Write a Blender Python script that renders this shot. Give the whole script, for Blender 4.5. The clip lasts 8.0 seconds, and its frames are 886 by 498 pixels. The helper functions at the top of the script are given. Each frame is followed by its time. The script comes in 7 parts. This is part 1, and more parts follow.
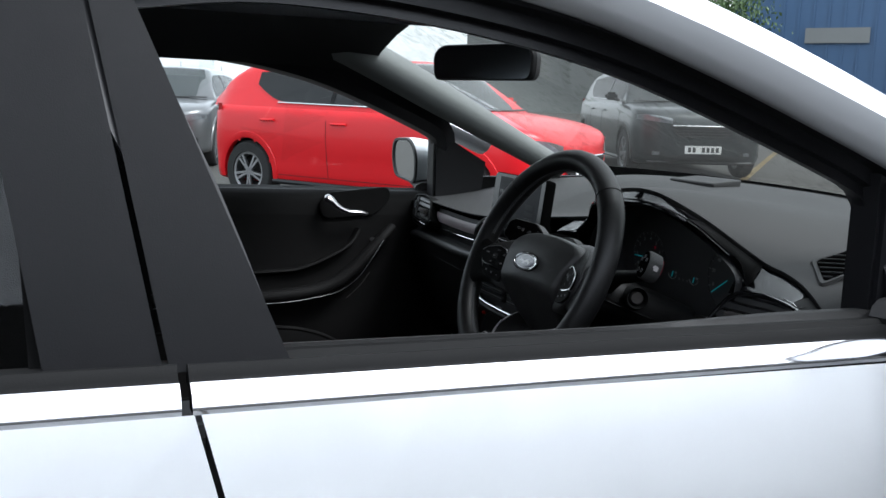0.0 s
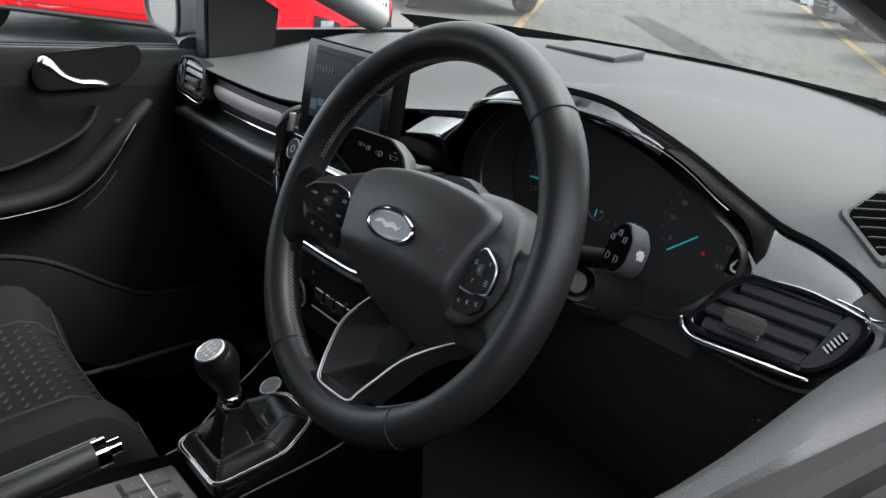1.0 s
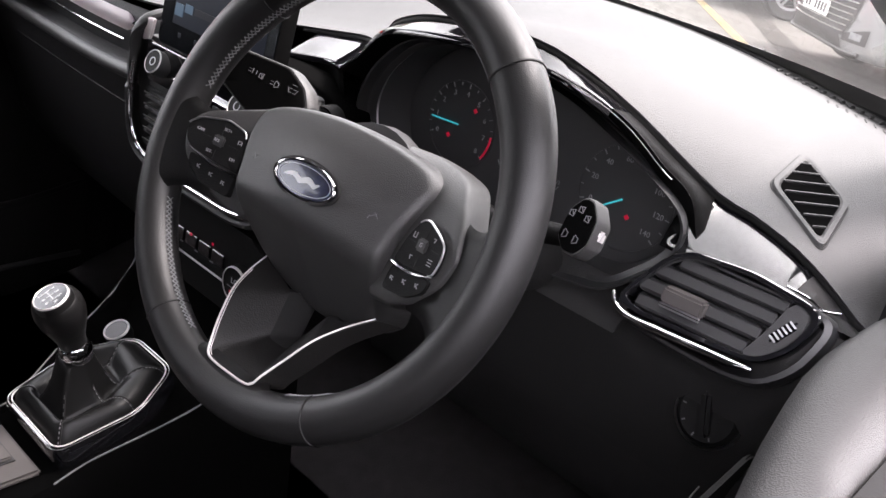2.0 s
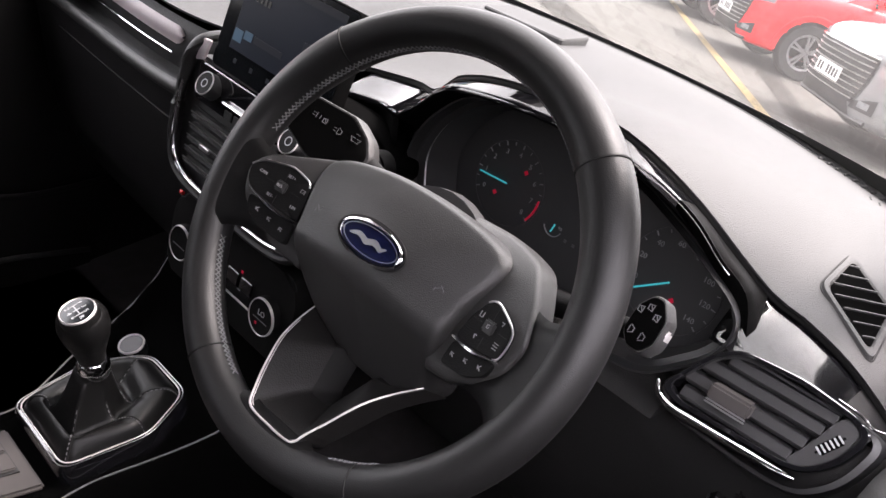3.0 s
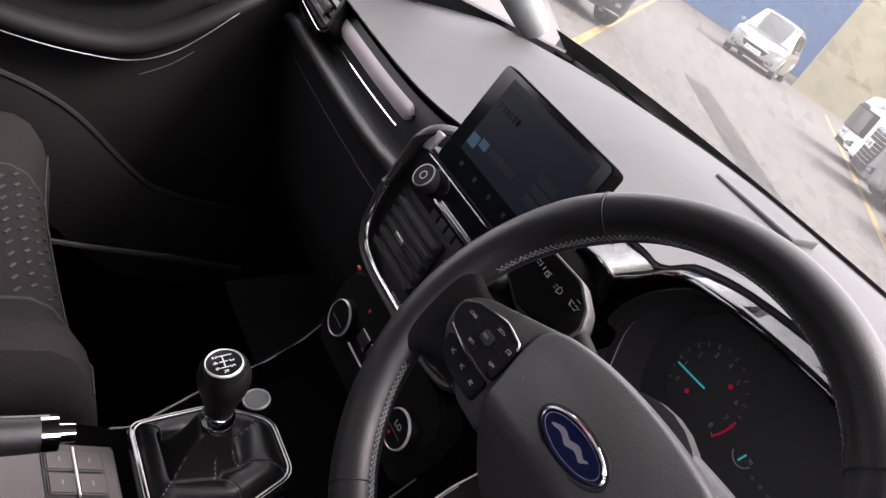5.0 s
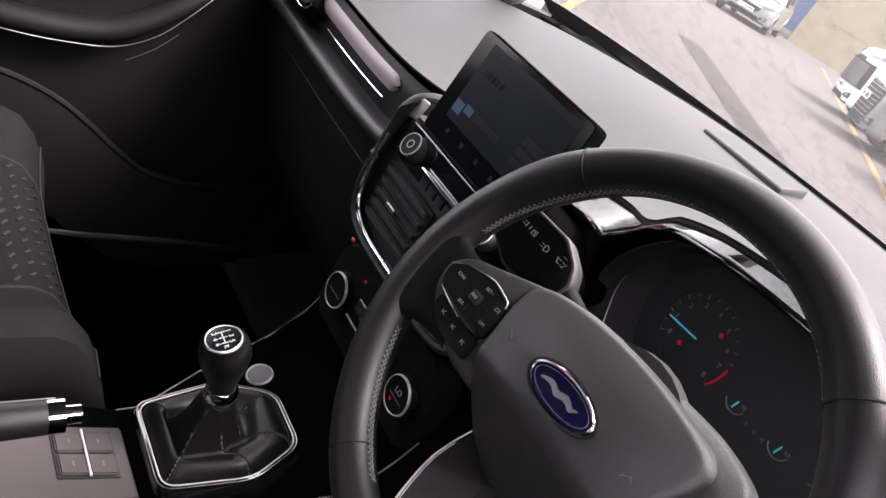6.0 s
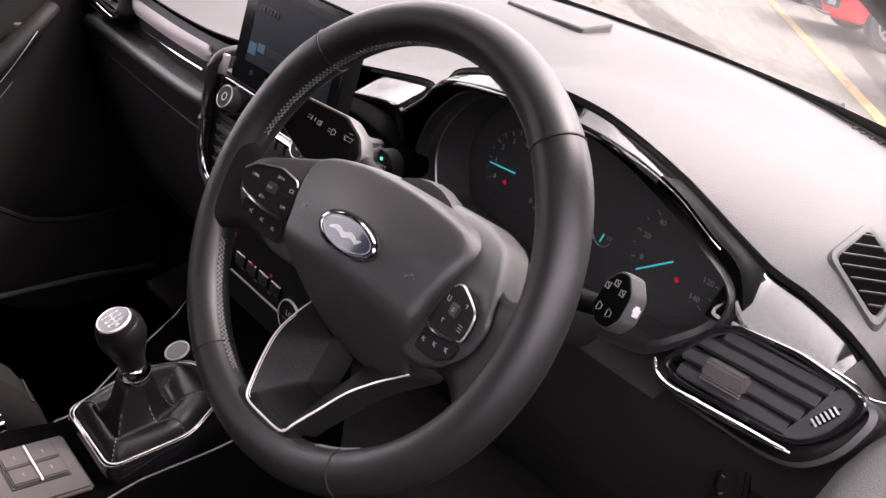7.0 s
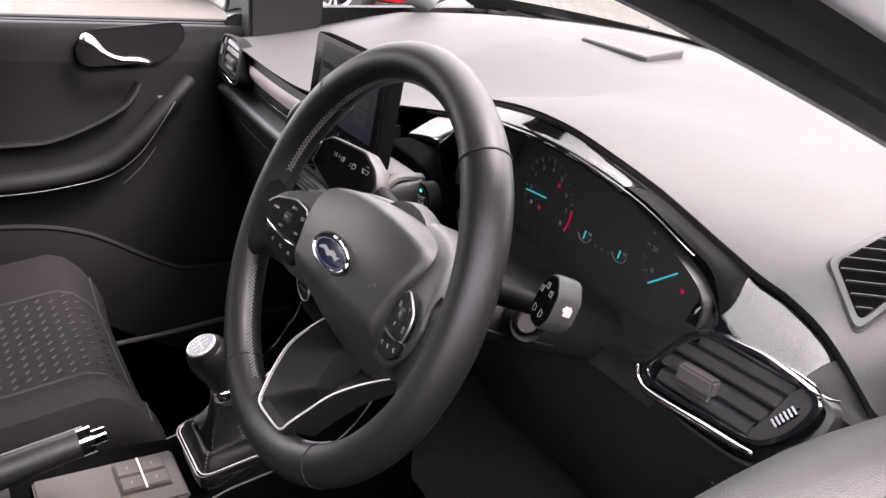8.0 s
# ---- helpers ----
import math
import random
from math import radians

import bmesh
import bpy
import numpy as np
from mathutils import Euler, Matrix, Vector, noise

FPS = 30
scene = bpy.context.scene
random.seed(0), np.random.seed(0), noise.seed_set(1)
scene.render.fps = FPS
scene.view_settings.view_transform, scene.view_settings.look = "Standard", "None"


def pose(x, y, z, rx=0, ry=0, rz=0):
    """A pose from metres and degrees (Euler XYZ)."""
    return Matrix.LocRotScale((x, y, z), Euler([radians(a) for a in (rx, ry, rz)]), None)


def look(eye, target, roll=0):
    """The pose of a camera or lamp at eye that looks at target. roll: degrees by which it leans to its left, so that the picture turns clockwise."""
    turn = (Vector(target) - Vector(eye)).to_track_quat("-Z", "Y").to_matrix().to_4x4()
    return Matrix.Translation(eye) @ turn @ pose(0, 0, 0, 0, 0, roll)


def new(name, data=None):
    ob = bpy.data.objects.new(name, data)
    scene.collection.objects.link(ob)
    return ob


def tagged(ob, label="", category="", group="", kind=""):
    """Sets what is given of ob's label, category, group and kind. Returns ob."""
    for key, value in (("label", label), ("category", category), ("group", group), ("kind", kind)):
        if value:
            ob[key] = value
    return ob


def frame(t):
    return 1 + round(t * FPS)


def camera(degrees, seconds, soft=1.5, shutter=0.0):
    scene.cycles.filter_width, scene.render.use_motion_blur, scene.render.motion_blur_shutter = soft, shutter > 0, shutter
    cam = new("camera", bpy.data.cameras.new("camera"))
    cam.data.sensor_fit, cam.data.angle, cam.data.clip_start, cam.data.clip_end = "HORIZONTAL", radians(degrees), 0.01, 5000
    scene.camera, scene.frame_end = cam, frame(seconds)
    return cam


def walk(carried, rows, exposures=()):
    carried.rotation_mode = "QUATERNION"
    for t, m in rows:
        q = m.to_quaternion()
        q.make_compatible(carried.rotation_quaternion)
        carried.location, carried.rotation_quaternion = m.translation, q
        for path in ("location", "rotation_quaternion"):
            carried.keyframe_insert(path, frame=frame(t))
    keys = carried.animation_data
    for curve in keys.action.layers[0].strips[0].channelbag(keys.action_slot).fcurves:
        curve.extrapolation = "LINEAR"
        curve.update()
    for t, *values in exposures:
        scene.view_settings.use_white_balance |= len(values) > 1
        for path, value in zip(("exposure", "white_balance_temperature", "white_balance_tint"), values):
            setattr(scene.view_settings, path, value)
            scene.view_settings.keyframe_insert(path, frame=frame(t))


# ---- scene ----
cam = camera(53.0, 8.0)
PATH = [
    (0, (1.445, -0.602, 1.153), (-0.37, 0.172, 0.826), 1.6),
    (0.5, (1.142, -0.444, 1.159), (-0.587, 0.436, 0.675), 2.2),
    (1, (0.901, -0.39, 1.154), (-0.578, 0.781, 0.488), 4.3),
    (1.2, (0.863, -0.383, 1.151), (-0.514, 0.886, 0.447), 5.9),
    (2.3, (0.747, -0.382, 1.154), (-0.343, 1.078, 0.329), 13.0),
    (2.5, (0.737, -0.39, 1.16), (-0.35, 1.074, 0.339), 14.2),
    (3, (0.711, -0.407, 1.172), (-0.412, 1.057, 0.399), 18.3),
    (3.5, (0.658, -0.406, 1.185), (-0.529, 1.03, 0.457), 24.0),
    (4, (0.614, -0.408, 1.184), (-0.662, 0.964, 0.484), 29.1),
    (4.5, (0.597, -0.413, 1.176), (-0.751, 0.881, 0.463), 32.9),
    (4.7, (0.594, -0.413, 1.173), (-0.768, 0.86, 0.449), 34.0),
    (5.8, (0.602, -0.413, 1.174), (-0.745, 0.844, 0.395), 32.6),
    (6, (0.611, -0.41, 1.177), (-0.717, 0.863, 0.393), 31.2),
    (6.5, (0.684, -0.401, 1.19), (-0.594, 0.92, 0.401), 23.1),
    (7, (0.778, -0.36, 1.187), (-0.489, 0.955, 0.372), 12.6),
    (7.5, (0.911, -0.31, 1.207), (-0.494, 0.852, 0.385), 5.4),
    (8, (0.927, -0.26, 1.209), (-0.645, 0.704, 0.435), 4.9),
]
walk(cam, [(t, look(eye, target, roll)) for t, eye, target, roll in PATH],
     [(0.0, 1.48, 5900, 8), (0.5, 2.1, 6050, 4), (0.8, 2.58, 6150, 6), (1.2, 3.2, 6250, 11), (2.3, 3.96, 6650, 22), (3.5, 3.52, 6700, 22), (4.5, 3.46, 6600, 24), (6.5, 3.54, 6750, 28), (7.5, 4.18, 6930, 31), (8.0, 3.96, 6750, 25)])

# ---- world, sun, exposure ----
world = bpy.data.worlds.new("overcast_sky")
scene.world = world
world.use_nodes = True
wn = world.node_tree.nodes
wl = world.node_tree.links
sky = wn.new("ShaderNodeTexSky")
sky.sky_type = "NISHITA"
sky.sun_disc = False
sky.sun_elevation = radians(56)
sky.sun_rotation = radians(43)
sky.dust_density = 4.0
pale = wn.new("ShaderNodeHueSaturation")
pale.inputs["Saturation"].default_value = 0.22
wl.new(sky.outputs[0], pale.inputs["Color"])
cloud = wn.new("ShaderNodeMixRGB")
cloud.inputs[0].default_value = 0.5
cloud.inputs[2].default_value = (6.0, 6.1, 6.3, 1)
wl.new(pale.outputs[0], cloud.inputs[1])
wl.new(cloud.outputs[0], wn["Background"].inputs[0])
wn["Background"].inputs[1].default_value = 0.15

sun_data = bpy.data.lights.new("sun", "SUN")
sun_data.energy = 1.0
sun_data.angle = radians(22)
sun_data.color = (1.0, 0.97, 0.93)
sun = new("sun", sun_data)
sun.matrix_basis = look((6.5, 7.0, 15.0), (0, 0, 0))


# ---- materials ----
def mat(name, color, rough=0.5, metal=0.0, bump=0.0, grain=400.0, vary=0.12, patch=6.0, coat=0.0, spec=0.5, glow=0.0, fine=0.0):
    m = bpy.data.materials.new(name)
    m.use_nodes = True
    n, l = m.node_tree.nodes, m.node_tree.links
    p = n["Principled BSDF"]
    p.inputs["Roughness"].default_value = rough
    p.inputs["Metallic"].default_value = metal
    p.inputs["Specular IOR Level"].default_value = spec
    p.inputs["Coat Weight"].default_value = coat
    p.inputs["Coat Roughness"].default_value = 0.04
    c = (*color, 1)
    p.inputs["Base Color"].default_value = c
    co = n.new("ShaderNodeTexCoord")
    if vary > 0:
        big = n.new("ShaderNodeTexNoise")
        big.inputs["Scale"].default_value = patch
        big.inputs["Detail"].default_value = 6
        l.new(co.outputs["Object"], big.inputs["Vector"])
        ramp = n.new("ShaderNodeMixRGB")
        ramp.inputs[1].default_value = (*[v * (1 - vary) for v in color], 1)
        ramp.inputs[2].default_value = (*[min(1, v * (1 + vary)) for v in color], 1)
        l.new(big.outputs["Fac"], ramp.inputs[0])
        l.new(ramp.outputs[0], p.inputs["Base Color"])
        rr = n.new("ShaderNodeMapRange")
        rr.inputs["To Min"].default_value = max(0.02, rough * (1 - vary))
        rr.inputs["To Max"].default_value = min(1, rough * (1 + vary))
        l.new(big.outputs["Fac"], rr.inputs["Value"])
        l.new(rr.outputs[0], p.inputs["Roughness"])
    if bump > 0:
        g = n.new("ShaderNodeTexVoronoi" if fine else "ShaderNodeTexNoise")
        g.inputs["Scale"].default_value = grain
        l.new(co.outputs["Object"], g.inputs["Vector"])
        b = n.new("ShaderNodeBump")
        b.inputs["Strength"].default_value = bump
        b.inputs["Distance"].default_value = 0.001
        l.new(g.outputs["Distance" if fine else "Fac"], b.inputs["Height"])
        l.new(b.outputs[0], p.inputs["Normal"])
    if glow > 0:
        p.inputs["Emission Color"].default_value = c
        p.inputs["Emission Strength"].default_value = glow
    return m


def glass(name, tint=(0.86, 0.89, 0.87), low=0.05, high=0.6, haze=0.0):
    """Clear pane: light goes straight through, with more gloss towards grazing angles."""
    m = bpy.data.materials.new(name)
    m.use_nodes = True
    n, l = m.node_tree.nodes, m.node_tree.links
    n.remove(n["Principled BSDF"])
    clear, shine, mix = n.new("ShaderNodeBsdfTransparent"), n.new("ShaderNodeBsdfGlossy"), n.new("ShaderNodeMixShader")
    clear.inputs["Color"].default_value = (*tint, 1)
    shine.inputs["Roughness"].default_value = 0.02
    edge = n.new("ShaderNodeLayerWeight")
    edge.inputs["Blend"].default_value = 0.5
    power = n.new("ShaderNodeMath")
    power.operation = "POWER"
    power.inputs[1].default_value = 4.0
    span_ = n.new("ShaderNodeMapRange")
    span_.inputs["To Min"].default_value = low
    span_.inputs["To Max"].default_value = high
    l.new(edge.outputs["Facing"], power.inputs[0])
    l.new(power.outputs[0], span_.inputs["Value"])
    l.new(span_.outputs[0], mix.inputs[0])
    # translucent share whitens the pane, standing in for glare and reflections on it
    film, veil = n.new("ShaderNodeBsdfTranslucent"), n.new("ShaderNodeMixShader")
    film.inputs["Color"].default_value = (0.85, 0.84, 0.80, 1)
    veil.inputs[0].default_value = haze
    l.new(clear.outputs[0], veil.inputs[1])
    l.new(film.outputs[0], veil.inputs[2])
    l.new(veil.outputs[0], mix.inputs[1])
    l.new(shine.outputs[0], mix.inputs[2])
    l.new(mix.outputs[0], n["Material Output"].inputs[0])
    return m


M_PAD = mat("soft_grey_dash_skin", (0.0248, 0.0248, 0.0248), 0.65, bump=0.35, grain=900, fine=1, vary=0.06, spec=0.4)
M_BLACK = mat("black_moulded_plastic", (0.0155, 0.0152, 0.0156), 0.5, bump=0.25, grain=1100, fine=1)
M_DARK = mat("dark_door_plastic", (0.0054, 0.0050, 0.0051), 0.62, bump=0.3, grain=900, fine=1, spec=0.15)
M_TRIM = mat("console_grey_plastic", (0.0095, 0.009, 0.0088), 0.55, bump=0.2, grain=900, fine=1, vary=0.08, spec=0.2)
M_GAITER = mat("black_gaiter_leather", (0.005, 0.005, 0.005), 0.34, bump=0.15, grain=1200, fine=1, vary=0.1, spec=0.28)
M_BRIGHT = mat("bright_satin_ring", (0.60, 0.575, 0.57), 0.3, metal=0.25, vary=0.05, patch=40)
M_INLAY = mat("pinkish_satin_inlay", (0.74, 0.66, 0.67), 0.42, metal=0.15, vary=0.06, patch=20)
M_KEY = mat("warm_grey_key", (0.060, 0.055, 0.053), 0.6, vary=0.06, patch=30, spec=0.2)
M_LEATHER = mat("black_wheel_leather", (0.0078, 0.0076, 0.0077), 0.44, spec=0.46, bump=0.14, grain=1400, fine=1, vary=0.1, patch=20)
M_PADCOVER = mat("airbag_cover_plastic", (0.0275, 0.0270, 0.0267), 0.40, bump=0.3, spec=0.6, grain=1500, fine=1, vary=0.06)
M_SHROUD = mat("dark_grey_shroud_plastic", (0.012, 0.0116, 0.0114), 0.5, bump=0.3, grain=1200, fine=1, vary=0.08)
M_STALK = mat("grey_grained_stalk_plastic", (0.034, 0.0335, 0.0332), 0.5, bump=0.4, grain=1500, fine=1, vary=0.06)
M_GLOSS = mat("piano_black", (0.006, 0.006, 0.007), 0.05, vary=0.0, coat=1.0, spec=1.0)
M_SATIN = mat("satin_silver", (0.55, 0.54, 0.54), 0.28, metal=1.0, vary=0.05, patch=30)
M_CHROME = mat("chrome", (0.82, 0.82, 0.83), 0.09, metal=1.0, vary=0.03)
M_RUBBER = mat("black_rubber", (0.007, 0.007, 0.007), 0.7, bump=0.15, grain=500, spec=0.15)
M_STITCH = mat("grey_thread", (0.13, 0.13, 0.134), 0.8, vary=0.2, patch=300)
# near-zero black without gloss: the cabin's shade is put into this colour
M_VOID = mat("shade_black", (0.0024, 0.0024, 0.0024), 1.0, vary=0, spec=0.0)
M_SEAM = mat("dark_seam", (0.004, 0.004, 0.004), 0.8, vary=0)
M_CARPET = mat("charcoal_carpet", (0.080, 0.075, 0.077), 0.95, bump=0.8, grain=700, vary=0.3, patch=40, spec=0.1)
M_FABRIC = mat("charcoal_seat_cloth", (0.0090, 0.0081, 0.0083), 0.9, bump=0.6, grain=900, vary=0.2, patch=60, spec=0.12)
M_FLECK = mat("seat_cloth_fleck", (0.028, 0.0265, 0.0265), 0.9, vary=0.2, patch=80, spec=0.2)
M_LINER = mat("dark_headliner_cloth", (0.045, 0.045, 0.045), 0.95, bump=0.4, grain=900, vary=0.1, spec=0.1)
M_PILLAR = mat("grey_pillar_trim", (0.16, 0.17, 0.165), 0.6, bump=0.3, grain=900, fine=1, vary=0.06)
M_CLADDING = mat("satin_black_cladding", (0.0095, 0.0095, 0.011), 0.36, bump=0.1, grain=900, vary=0.1, spec=0.34)
M_WHITE = mat("white_car_paint", (0.78, 0.80, 0.82), 0.3, vary=0.02, coat=0.8)
M_RED = mat("red_car_paint", (0.62, 0.004, 0.010), 0.4, vary=0.04, coat=0.25, spec=0.3)
M_GREYP = mat("dark_grey_car_paint", (0.11, 0.112, 0.115), 0.3, metal=0.5, vary=0.06, coat=0.9)
M_SILVER = mat("silver_car_paint", (0.20, 0.205, 0.21), 0.3, metal=0.5, vary=0.05, coat=0.8)
M_NAVY = mat("dark_green_grey_car_paint", (0.016, 0.021, 0.022), 0.3, metal=0.2, vary=0.06, coat=0.5)
M_CARGLASS = mat("dark_car_glass", (0.012, 0.014, 0.015), 0.04, vary=0, spec=0.7)
# paler than M_CARGLASS: reflected sky is put into the base colour
M_PALEGLASS = mat("sky_toned_windscreen", (0.06, 0.072, 0.072), 0.05, vary=0, spec=0.9, coat=0.6)
M_TYRE = mat("tyre_rubber", (0.014, 0.014, 0.014), 0.8, bump=0.3, grain=120)
M_ALLOY = mat("grey_alloy", (0.33, 0.33, 0.34), 0.35, metal=0.9, vary=0.05)
M_LAMP = mat("headlamp_lens", (0.40, 0.42, 0.44), 0.08, vary=0.6, patch=22, coat=1.0, metal=0.4)
M_TAIL = mat("red_tail_lens", (0.45, 0.01, 0.01), 0.1, vary=0.1, coat=1.0)
M_PLATE = mat("number_plate_white", (0.72, 0.72, 0.70), 0.4, vary=0.03)
M_PLATEY = mat("number_plate_yellow", (0.75, 0.58, 0.06), 0.4, vary=0.03)
M_INK = mat("black_ink", (0.012, 0.012, 0.012), 0.6, vary=0)
M_PRINT = mat("white_print", (0.34, 0.35, 0.36), 0.6, vary=0)
M_MARK = mat("pale_switch_print", (0.20, 0.20, 0.205), 0.6, vary=0)
M_DIM = mat("grey_print", (0.11, 0.11, 0.115), 0.6, vary=0)
M_NAVYBADGE = mat("dark_blue_enamel", (0.005, 0.007, 0.032), 0.12, vary=0.03, coat=1.0)
M_HOOD = mat("matt_black_hood", (0.0055, 0.0055, 0.0055), 0.6, bump=0.2, grain=1100, fine=1, spec=0.12)
# black raised to grey to imitate reflections on the missing cluster lens
M_DIAL = mat("hazed_dial_face", (0.043, 0.043, 0.044), 0.4, vary=0, spec=0.5)
M_NEEDLE = mat("cyan_needle", (0.03, 0.40, 0.44), 0.4, vary=0, glow=0.05)
M_WARN = mat("red_warning_lamp", (0.4, 0.006, 0.03), 0.4, vary=0, glow=0.035)
M_GREENLED = mat("green_indicator", (0.05, 0.8, 0.5), 0.4, vary=0, glow=0.1)
M_SCALE = mat("dial_print", (0.16, 0.165, 0.17), 0.5, vary=0, glow=0.012)
M_SCREEN = mat("screen_glass", (0.004, 0.005, 0.006), 0.12, vary=0, spec=0.5)
M_SHOWN = mat("screen_panel_lit", (0.006, 0.008, 0.013), 0.3, vary=0.1, patch=15, glow=0.05, spec=0.1)
M_TILE = mat("screen_tile", (0.016, 0.018, 0.022), 0.3, vary=0, glow=0.02, spec=0.1)
M_SHOWNB = mat("screen_panel_blue", (0.010, 0.036, 0.062), 0.3, vary=0, glow=0.08)
M_GLASS = glass("clear_glass")
M_SCREENGLASS = glass("hazed_windscreen_glass", (0.71, 0.725, 0.69), haze=0.014)
M_PRIVACY = glass("tinted_glass", (0.35, 0.37, 0.37), 0.05, 0.5)
M_DOORTOP = mat("daylit_door_top_skin", (0.0145, 0.0143, 0.0143), 0.6, bump=0.35, grain=900, fine=1, vary=0.06, spec=0.4)
M_LOUVRE = mat("satin_black_louvre", (0.022, 0.022, 0.0225), 0.38, vary=0.1)
M_WALL = mat("weathered_concrete", (0.085, 0.083, 0.08), 0.85, bump=0.5, grain=20, vary=0.2, patch=1)
M_BELTGREY = mat("grey_armrest_cloth", (0.10, 0.10, 0.105), 0.8, bump=0.4, grain=800, vary=0.1)


def asphalt():
    m = mat("worn_asphalt", (0.15, 0.145, 0.135), 0.9, vary=0.0)
    n, l = m.node_tree.nodes, m.node_tree.links
    p = n["Principled BSDF"]
    co = n.new("ShaderNodeTexCoord")
    a = n.new("ShaderNodeTexNoise")
    a.inputs["Scale"].default_value = 0.35
    a.inputs["Detail"].default_value = 8
    b = n.new("ShaderNodeTexNoise")
    b.inputs["Scale"].default_value = 60
    b.inputs["Detail"].default_value = 3
    for t in (a, b):
        l.new(co.outputs["Object"], t.inputs["Vector"])
    mix = n.new("ShaderNodeMixRGB")
    mix.inputs[1].default_value = (0.026, 0.025, 0.0215, 1)
    mix.inputs[2].default_value = (0.045, 0.0425, 0.036, 1)
    l.new(a.outputs["Fac"], mix.inputs[0])
    sp = n.new("ShaderNodeMixRGB")
    sp.blend_type = "OVERLAY"
    sp.inputs[0].default_value = 0.55
    l.new(mix.outputs[0], sp.inputs[1])
    l.new(b.outputs["Fac"], sp.inputs[2])
    l.new(sp.outputs[0], p.inputs["Base Color"])
    bp = n.new("ShaderNodeBump")
    bp.inputs["Strength"].default_value = 0.4
    bp.inputs["Distance"].default_value = 0.01
    l.new(b.outputs["Fac"], bp.inputs["Height"])
    l.new(bp.outputs[0], p.inputs["Normal"])
    return m


M_ASPHALT = asphalt()
M_YELLOW = mat("worn_yellow_paint", (0.27, 0.20, 0.085), 0.8, vary=0.5, patch=6)
M_TAR = mat("dark_patched_asphalt", (0.037, 0.0352, 0.030), 0.9, bump=0.4, grain=60, vary=0.3, patch=2)
M_BLUE = mat("blue_cladding_sheet", (0.035, 0.085, 0.17), 0.5, vary=0.12, patch=0.4)
M_KHAKI = mat("dry_grass_bank", (0.165, 0.155, 0.10), 0.95, bump=0.8, grain=12, vary=0.35, patch=1.5)
M_LEAF = mat("tree_leaves", (0.055, 0.10, 0.03), 0.7, vary=0.4, patch=2)
M_BARK = mat("bark", (0.10, 0.075, 0.05), 0.9, bump=0.8, grain=14, vary=0.3, patch=4)


# ---- building helpers ----
I4 = Matrix.Identity(4)


def thing(name, m=I4, label="", category="", group="", kind=""):
    e = new(name)
    e.empty_display_size = 0.05
    e.matrix_basis = m
    return tagged(e, label, category, group, kind)


def part(name, bm, material, parent=None, label="", angle=38):
    me = bpy.data.meshes.new(name)
    bmesh.ops.recalc_face_normals(bm, faces=bm.faces)
    bm.to_mesh(me)
    bm.free()
    me.materials.append(material)
    me.polygons.foreach_set("use_smooth", [True] * len(me.polygons))
    me.set_sharp_from_angle(angle=radians(angle))
    ob = new(name, me)
    ob.parent = parent
    if label:
        ob["label"] = label
    return ob


def loft(rings, closed=True, caps=True, bm=None, loop=False):
    bm = bm or bmesh.new()
    vs = [[bm.verts.new(p) for p in r] for r in rings]
    n = len(vs[0])
    pairs = list(zip(vs, vs[1:])) + ([(vs[-1], vs[0])] if loop else [])
    for a, b in pairs:
        for i in range(n if closed else n - 1):
            j = (i + 1) % n
            bm.faces.new((a[i], a[j], b[j], b[i]))
    if caps and closed and not loop:
        bm.faces.new(vs[0][::-1])
        bm.faces.new(vs[-1])
    return bm


def prism(outline, depth, m=I4, bevel=0.0, seg=2, bm=None):
    """A plate: outline in x, y, from z = 0 to depth."""
    tmp = bmesh.new()
    lo = [tmp.verts.new((a, b, 0)) for a, b in outline]
    hi = [tmp.verts.new((a, b, depth)) for a, b in outline]
    tmp.faces.new(lo[::-1])
    tmp.faces.new(hi)
    n = len(outline)
    for i in range(n):
        j = (i + 1) % n
        tmp.faces.new((lo[i], lo[j], hi[j], hi[i]))
    if bevel:
        caps = [f for f in tmp.faces if len(f.verts) == n and n > 4] or list(tmp.faces)
        es = {e for f in caps for e in f.edges} if n > 4 else set(tmp.edges)
        bmesh.ops.bevel(tmp, geom=list(es), offset=bevel, segments=seg, affect="EDGES", clamp_overlap=True)
    tmp.transform(m)
    if bm is None:
        return tmp
    return join(bm, tmp)


def join(bm, other):
    me = bpy.data.meshes.new("tmp")
    other.to_mesh(me)
    other.free()
    bm.from_mesh(me)
    bpy.data.meshes.remove(me)
    return bm


def box(sx, sy, sz, m=I4, bevel=0.0, seg=2, bm=None):
    """A box centred on m."""
    return prism([(-sx / 2, -sy / 2), (sx / 2, -sy / 2), (sx / 2, sy / 2), (-sx / 2, sy / 2)], sz, m @ pose(0, 0, -sz / 2), bevel, seg, bm)


def rounded(pts, r, seg=4):
    """A polygon with its corners rounded."""
    out = []
    n = len(pts)
    for i in range(n):
        p, a, b = Vector(pts[i]), Vector(pts[i - 1]), Vector(pts[(i + 1) % n])
        ra = min(r, (a - p).length * 0.45)
        rb = min(r, (b - p).length * 0.45)
        s, e = p + (a - p).normalized() * ra, p + (b - p).normalized() * rb
        for k in range(seg + 1):
            t = k / seg
            q = s * (1 - t) ** 2 + p * 2 * t * (1 - t) + e * t * t
            out.append((q.x, q.y))
    return out


